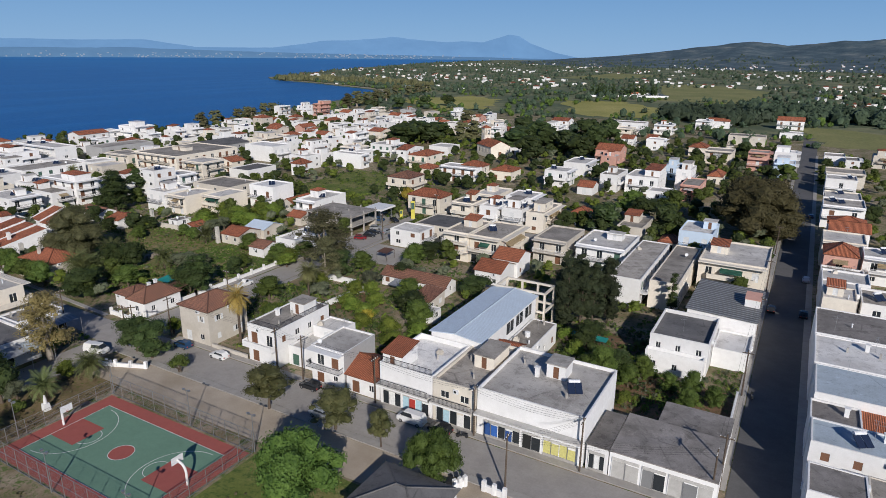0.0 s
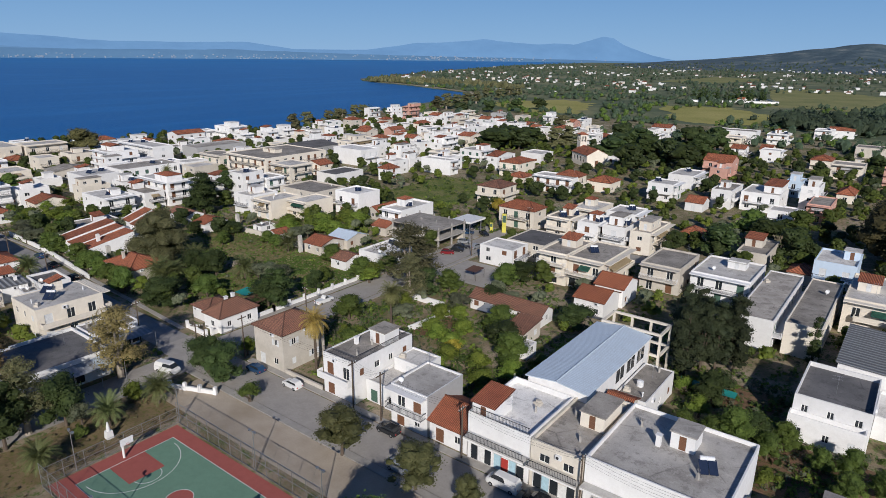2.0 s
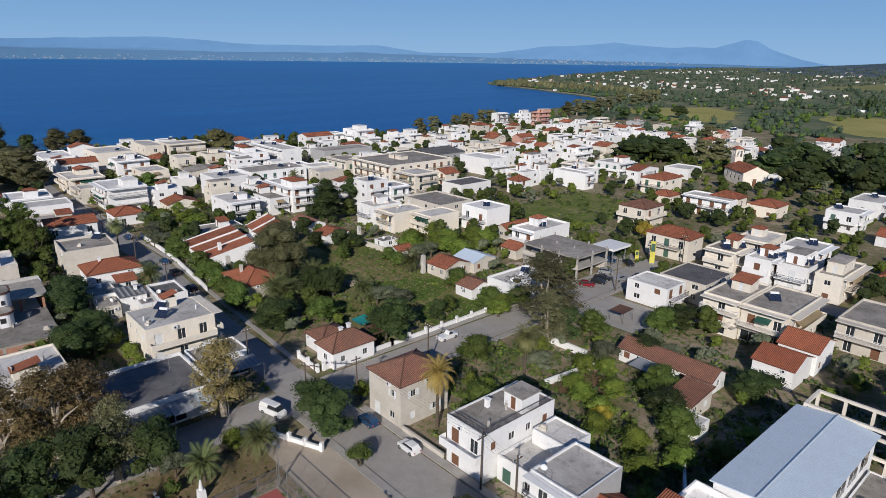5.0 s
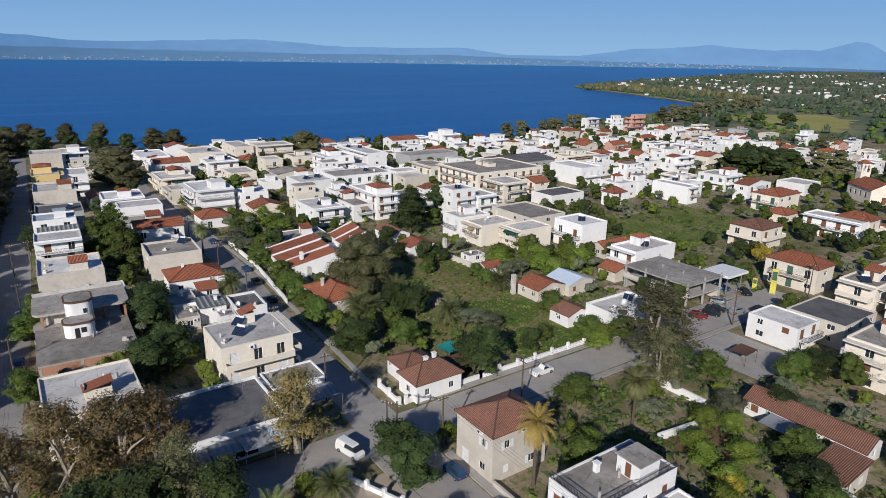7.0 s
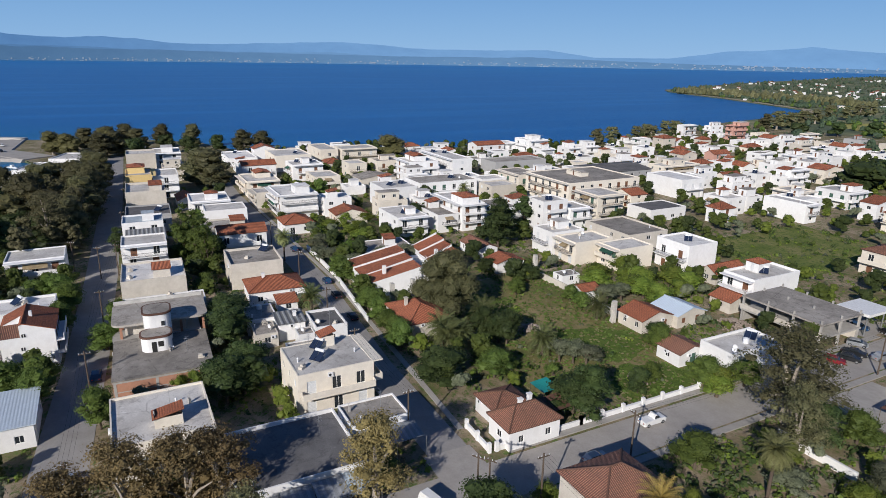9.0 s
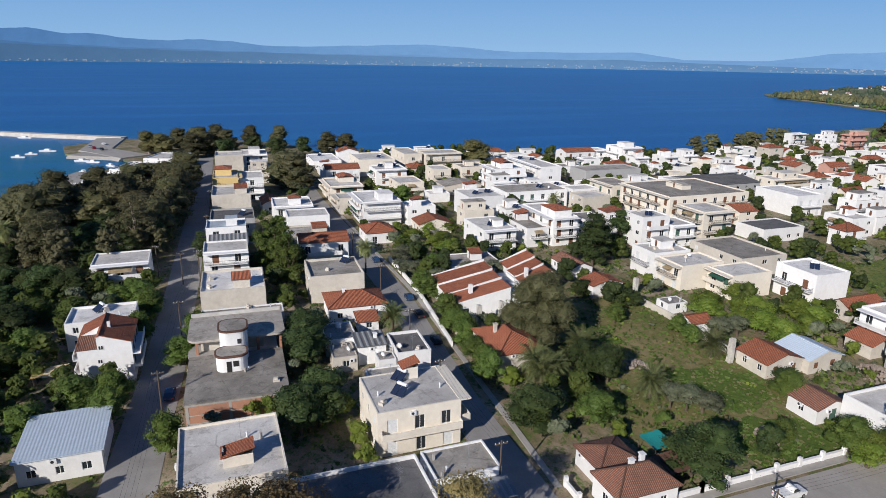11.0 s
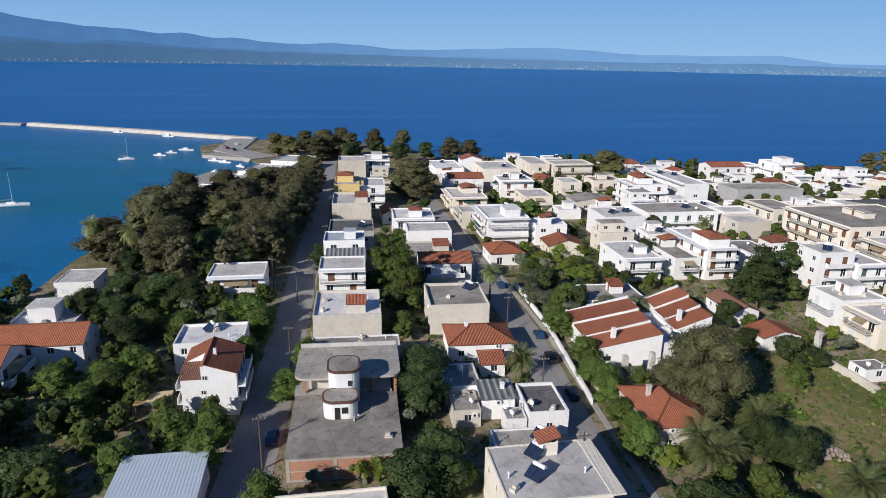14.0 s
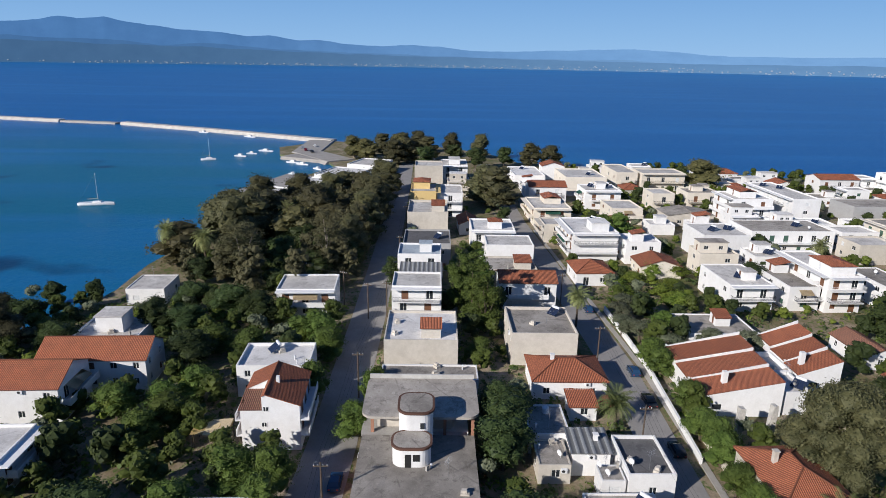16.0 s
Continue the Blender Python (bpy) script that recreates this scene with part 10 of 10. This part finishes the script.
car(-116.4, 172.4, -30, CAR_BLACK, "sedan", "black car beside the fuel station canopy")
car(-108.3, 164.8, 78, CAR_BLACK, "sedan", "black car on the cross street")
for x, y, p in ((-475, -22, CAR_BLACK), (-482, -27, CAR_RED), (-490, -30, CAR_SILVER), (-500, -24, CAR_WHITE)):
    o = car(x, y, 20, p, "hatch", "car parked on the quay")
    o.location.z = 0.58

# ---- scooter ----
def scooter(x, y, turn):
    ob = base("scooter", x, y, 0.03, turn, "dark motor scooter parked at the kerb", "scooter")
    bm = bmesh.new()
    box(bm, -0.7, -0.18, 0.35, 0.1, 0.18, 0.8)
    box(bm, 0.1, -0.16, 0.25, 0.45, 0.16, 0.4)
    box(bm, 0.42, -0.2, 0.3, 0.6, 0.2, 1.0)
    bmesh.ops.bevel(bm, geom=list(bm.edges), offset=0.05, segments=1, affect="EDGES")
    part("body", bm, CAR_BLACK, ob)
    for px in (-0.55, 0.75):
        bm = bmesh.new()
        tube(bm, (px, -0.06, 0.26), (px, 0.06, 0.26), 0.26, sides=12)
        part("wheel", bm, BLACK, ob)
    bm = bmesh.new()
    tube(bm, (0.55, -0.35, 1.08), (0.55, 0.35, 1.08), 0.025)
    part("handlebar", bm, RAIL, ob)


scooter(-37.8, 73.4, 200)
scooter(-1.4, 108, 100)

# ---- poles and wires ----
def utility_pole(x, y, turn=0.0, h=8.5):
    ob = base("utility_pole", x, y, 0, turn, "dark wooden utility pole with crossarm and insulators", "utility pole", "utility poles along the streets")
    pole = shared("pole_shaft", lambda bm: tube(bm, (0, 0, -0.2), (0, 0, 8.5), 0.15, 0.1, 8), [WOOD])
    def arm_build(bm):
        box(bm, -0.9, -0.06, 7.9, 0.9, 0.06, 8.05)
        for k in (-0.8, -0.3, 0.3, 0.8):
            tube(bm, (k, 0, 8.05), (k, 0, 8.22), 0.05, sides=6, mi=1)
    arm = shared("pole_arm", arm_build, [WOOD, TANK])
    piece("shaft", pole, ob, Matrix.Diagonal((1, 1, h / 8.5, 1)))
    piece("crossarm", arm, ob, pose(0, 0, h - 8.5))
    return Vector((x, y, h - 0.3))


def wire(a, b, sag=0.7):
    cu = bpy.data.curves.new("overhead_wire", "CURVE")
    cu.dimensions, cu.bevel_depth, cu.bevel_resolution = "3D", 0.012, 0
    sp = cu.splines.new("POLY")
    sp.points.add(8)
    for i in range(9):
        t = i / 8
        p = a.lerp(b, t)
        sp.points[i].co = (p.x, p.y, p.z - sag * 4 * t * (1 - t), 1)
    cu.materials.append(BLACK)
    tagged(new("overhead_wire", cu), "thin black overhead wire between poles", "wire", "overhead wires")


def line_of_poles(spots, turn):
    tops = [utility_pole(x, y, turn) for x, y in spots]
    for a, b in zip(tops, tops[1:]):
        for k in (-0.8, -0.3, 0.3, 0.8):
            off = Matrix.Rotation(radians(turn), 3, "Z") @ Vector((k, 0, 0))
            wire(a + off, b + off)
    return tops


line_of_poles([(-104.5, 74.7), (-76, 74.6), (-70, 74.6), (-54.6, 74.6), (-36.6, 74.6), (-20.2, 74.4), (-27.5, 65.8), (-3.6, 76)], 90)
line_of_poles([(-3, 80), (-3, 108), (-3, 136), (-3, 164), (-3, 200), (-3, 240)], 0)
utility_pole(-107.9, 67.4, 30)
utility_pole(-106.8, 68.4, 30)
line_of_poles([(-107, 92), (-107, 124), (-107, 152), (-107, 184)], 0)
line_of_poles([(-126, 66.2), (-150, 66.6), (-172, 68.4), (-200, 70), (-230, 70)], 90)
line_of_poles([(-128, 22.6), (-160, 24.2), (-190, 26.4), (-225, 30), (-262, 32.4), (-300, 34)], 90)
line_of_poles([(-239, 10), (-232, 20), (-224, 26)], 60)

# ---- boats ----
def yacht(x, y, turn, size=9.0):
    ob = base("sailing_boat", x, y, -1.2, turn, "white sailing boat at anchor with bare mast", "boat", "boats in the harbour")
    bm = bmesh.new()
    rows = []
    for i in range(9):
        t = i / 8
        px = (t - 0.5) * size
        half = 1.3 * size / 9 * (1 - max(0, (t - 0.35) / 0.65) ** 2.2) * (0.75 + 0.25 * min(1, t * 4)) + 0.02
        rows.append([bm.verts.new(q) for q in ((px, -half, 1.0 + 0.25 * t), (px, -half * 0.7, 0.0), (px, 0, -0.35), (px, half * 0.7, 0.0), (px, half, 1.0 + 0.25 * t))])
    for a, b in zip(rows, rows[1:]):
        for k in range(4):
            bm.faces.new((a[k], a[k + 1], b[k + 1], b[k])).smooth = True
        bm.faces.new((a[4], a[0], b[0], b[4]))
    bm.faces.new(rows[0])
    bmesh.ops.recalc_face_normals(bm, faces=bm.faces)
    part("hull", bm, TANK, ob)
    bm = bmesh.new()
    box(bm, -1.2, -0.75, 1.0, 2.0, 0.75, 1.65, 0, 0.15)
    part("cabin", bm, TANK, ob)
    bm = bmesh.new()
    tube(bm, (0.8, 0, 1.0), (0.8, 0, 12.5), 0.08, 0.05)
    part("mast", bm, TANK, ob)
    bm = bmesh.new()
    tube(bm, (0.8, 0, 2.5), (-3.0, 0, 2.4), 0.09)
    part("boom", bm, CANVAS, ob, "boom with furled sail")
    for e in ((size / 2 - 0.2, 0, 1.3), (-size / 2 + 0.2, 0, 1.1)):
        bm = bmesh.new()
        tube(bm, (0.8, 0, 12.3), e, 0.015, sides=4)
        part("stay", bm, STEEL, ob)


def skiff(x, y, turn, size, z=-1.2):
    ob = base("motor_boat", x, y, z, turn, "small white motor boat with low cabin", "boat", "boats in the harbour")
    bm = bmesh.new()
    v = box(bm, -size / 2, -size * 0.17, 0.0, size / 2, size * 0.17, 0.75, 0, -0.12)
    for k in (1, 2, 5, 6):
        v[k].co.y *= 0.25
    part("hull", bm, TANK, ob)
    bm = bmesh.new()
    box(bm, -size * 0.2, -size * 0.11, 0.75, size * 0.12, size * 0.11, 1.6, 0, 0.1)
    part("cabin", bm, FRAMEWHITE, ob)


yacht(-340, -85, 95, 13.0)
yacht(-453, -76, 100, 8.0)
for x, y, t, s in ((-490, -52, 70, 9), (-478, -58, 80, 6), (-468, -62, 70, 7), (-446, -28, 60, 8), (-440, -22, 60, 7), (-560, -78, 60, 9), (-585, -118, 60, 8), (-612, -150, 62, 7), (-425, -12, 40, 6), (-408, -22, 30, 6), (-380, -32, 20, 6)):
    skiff(x, y, t, s)
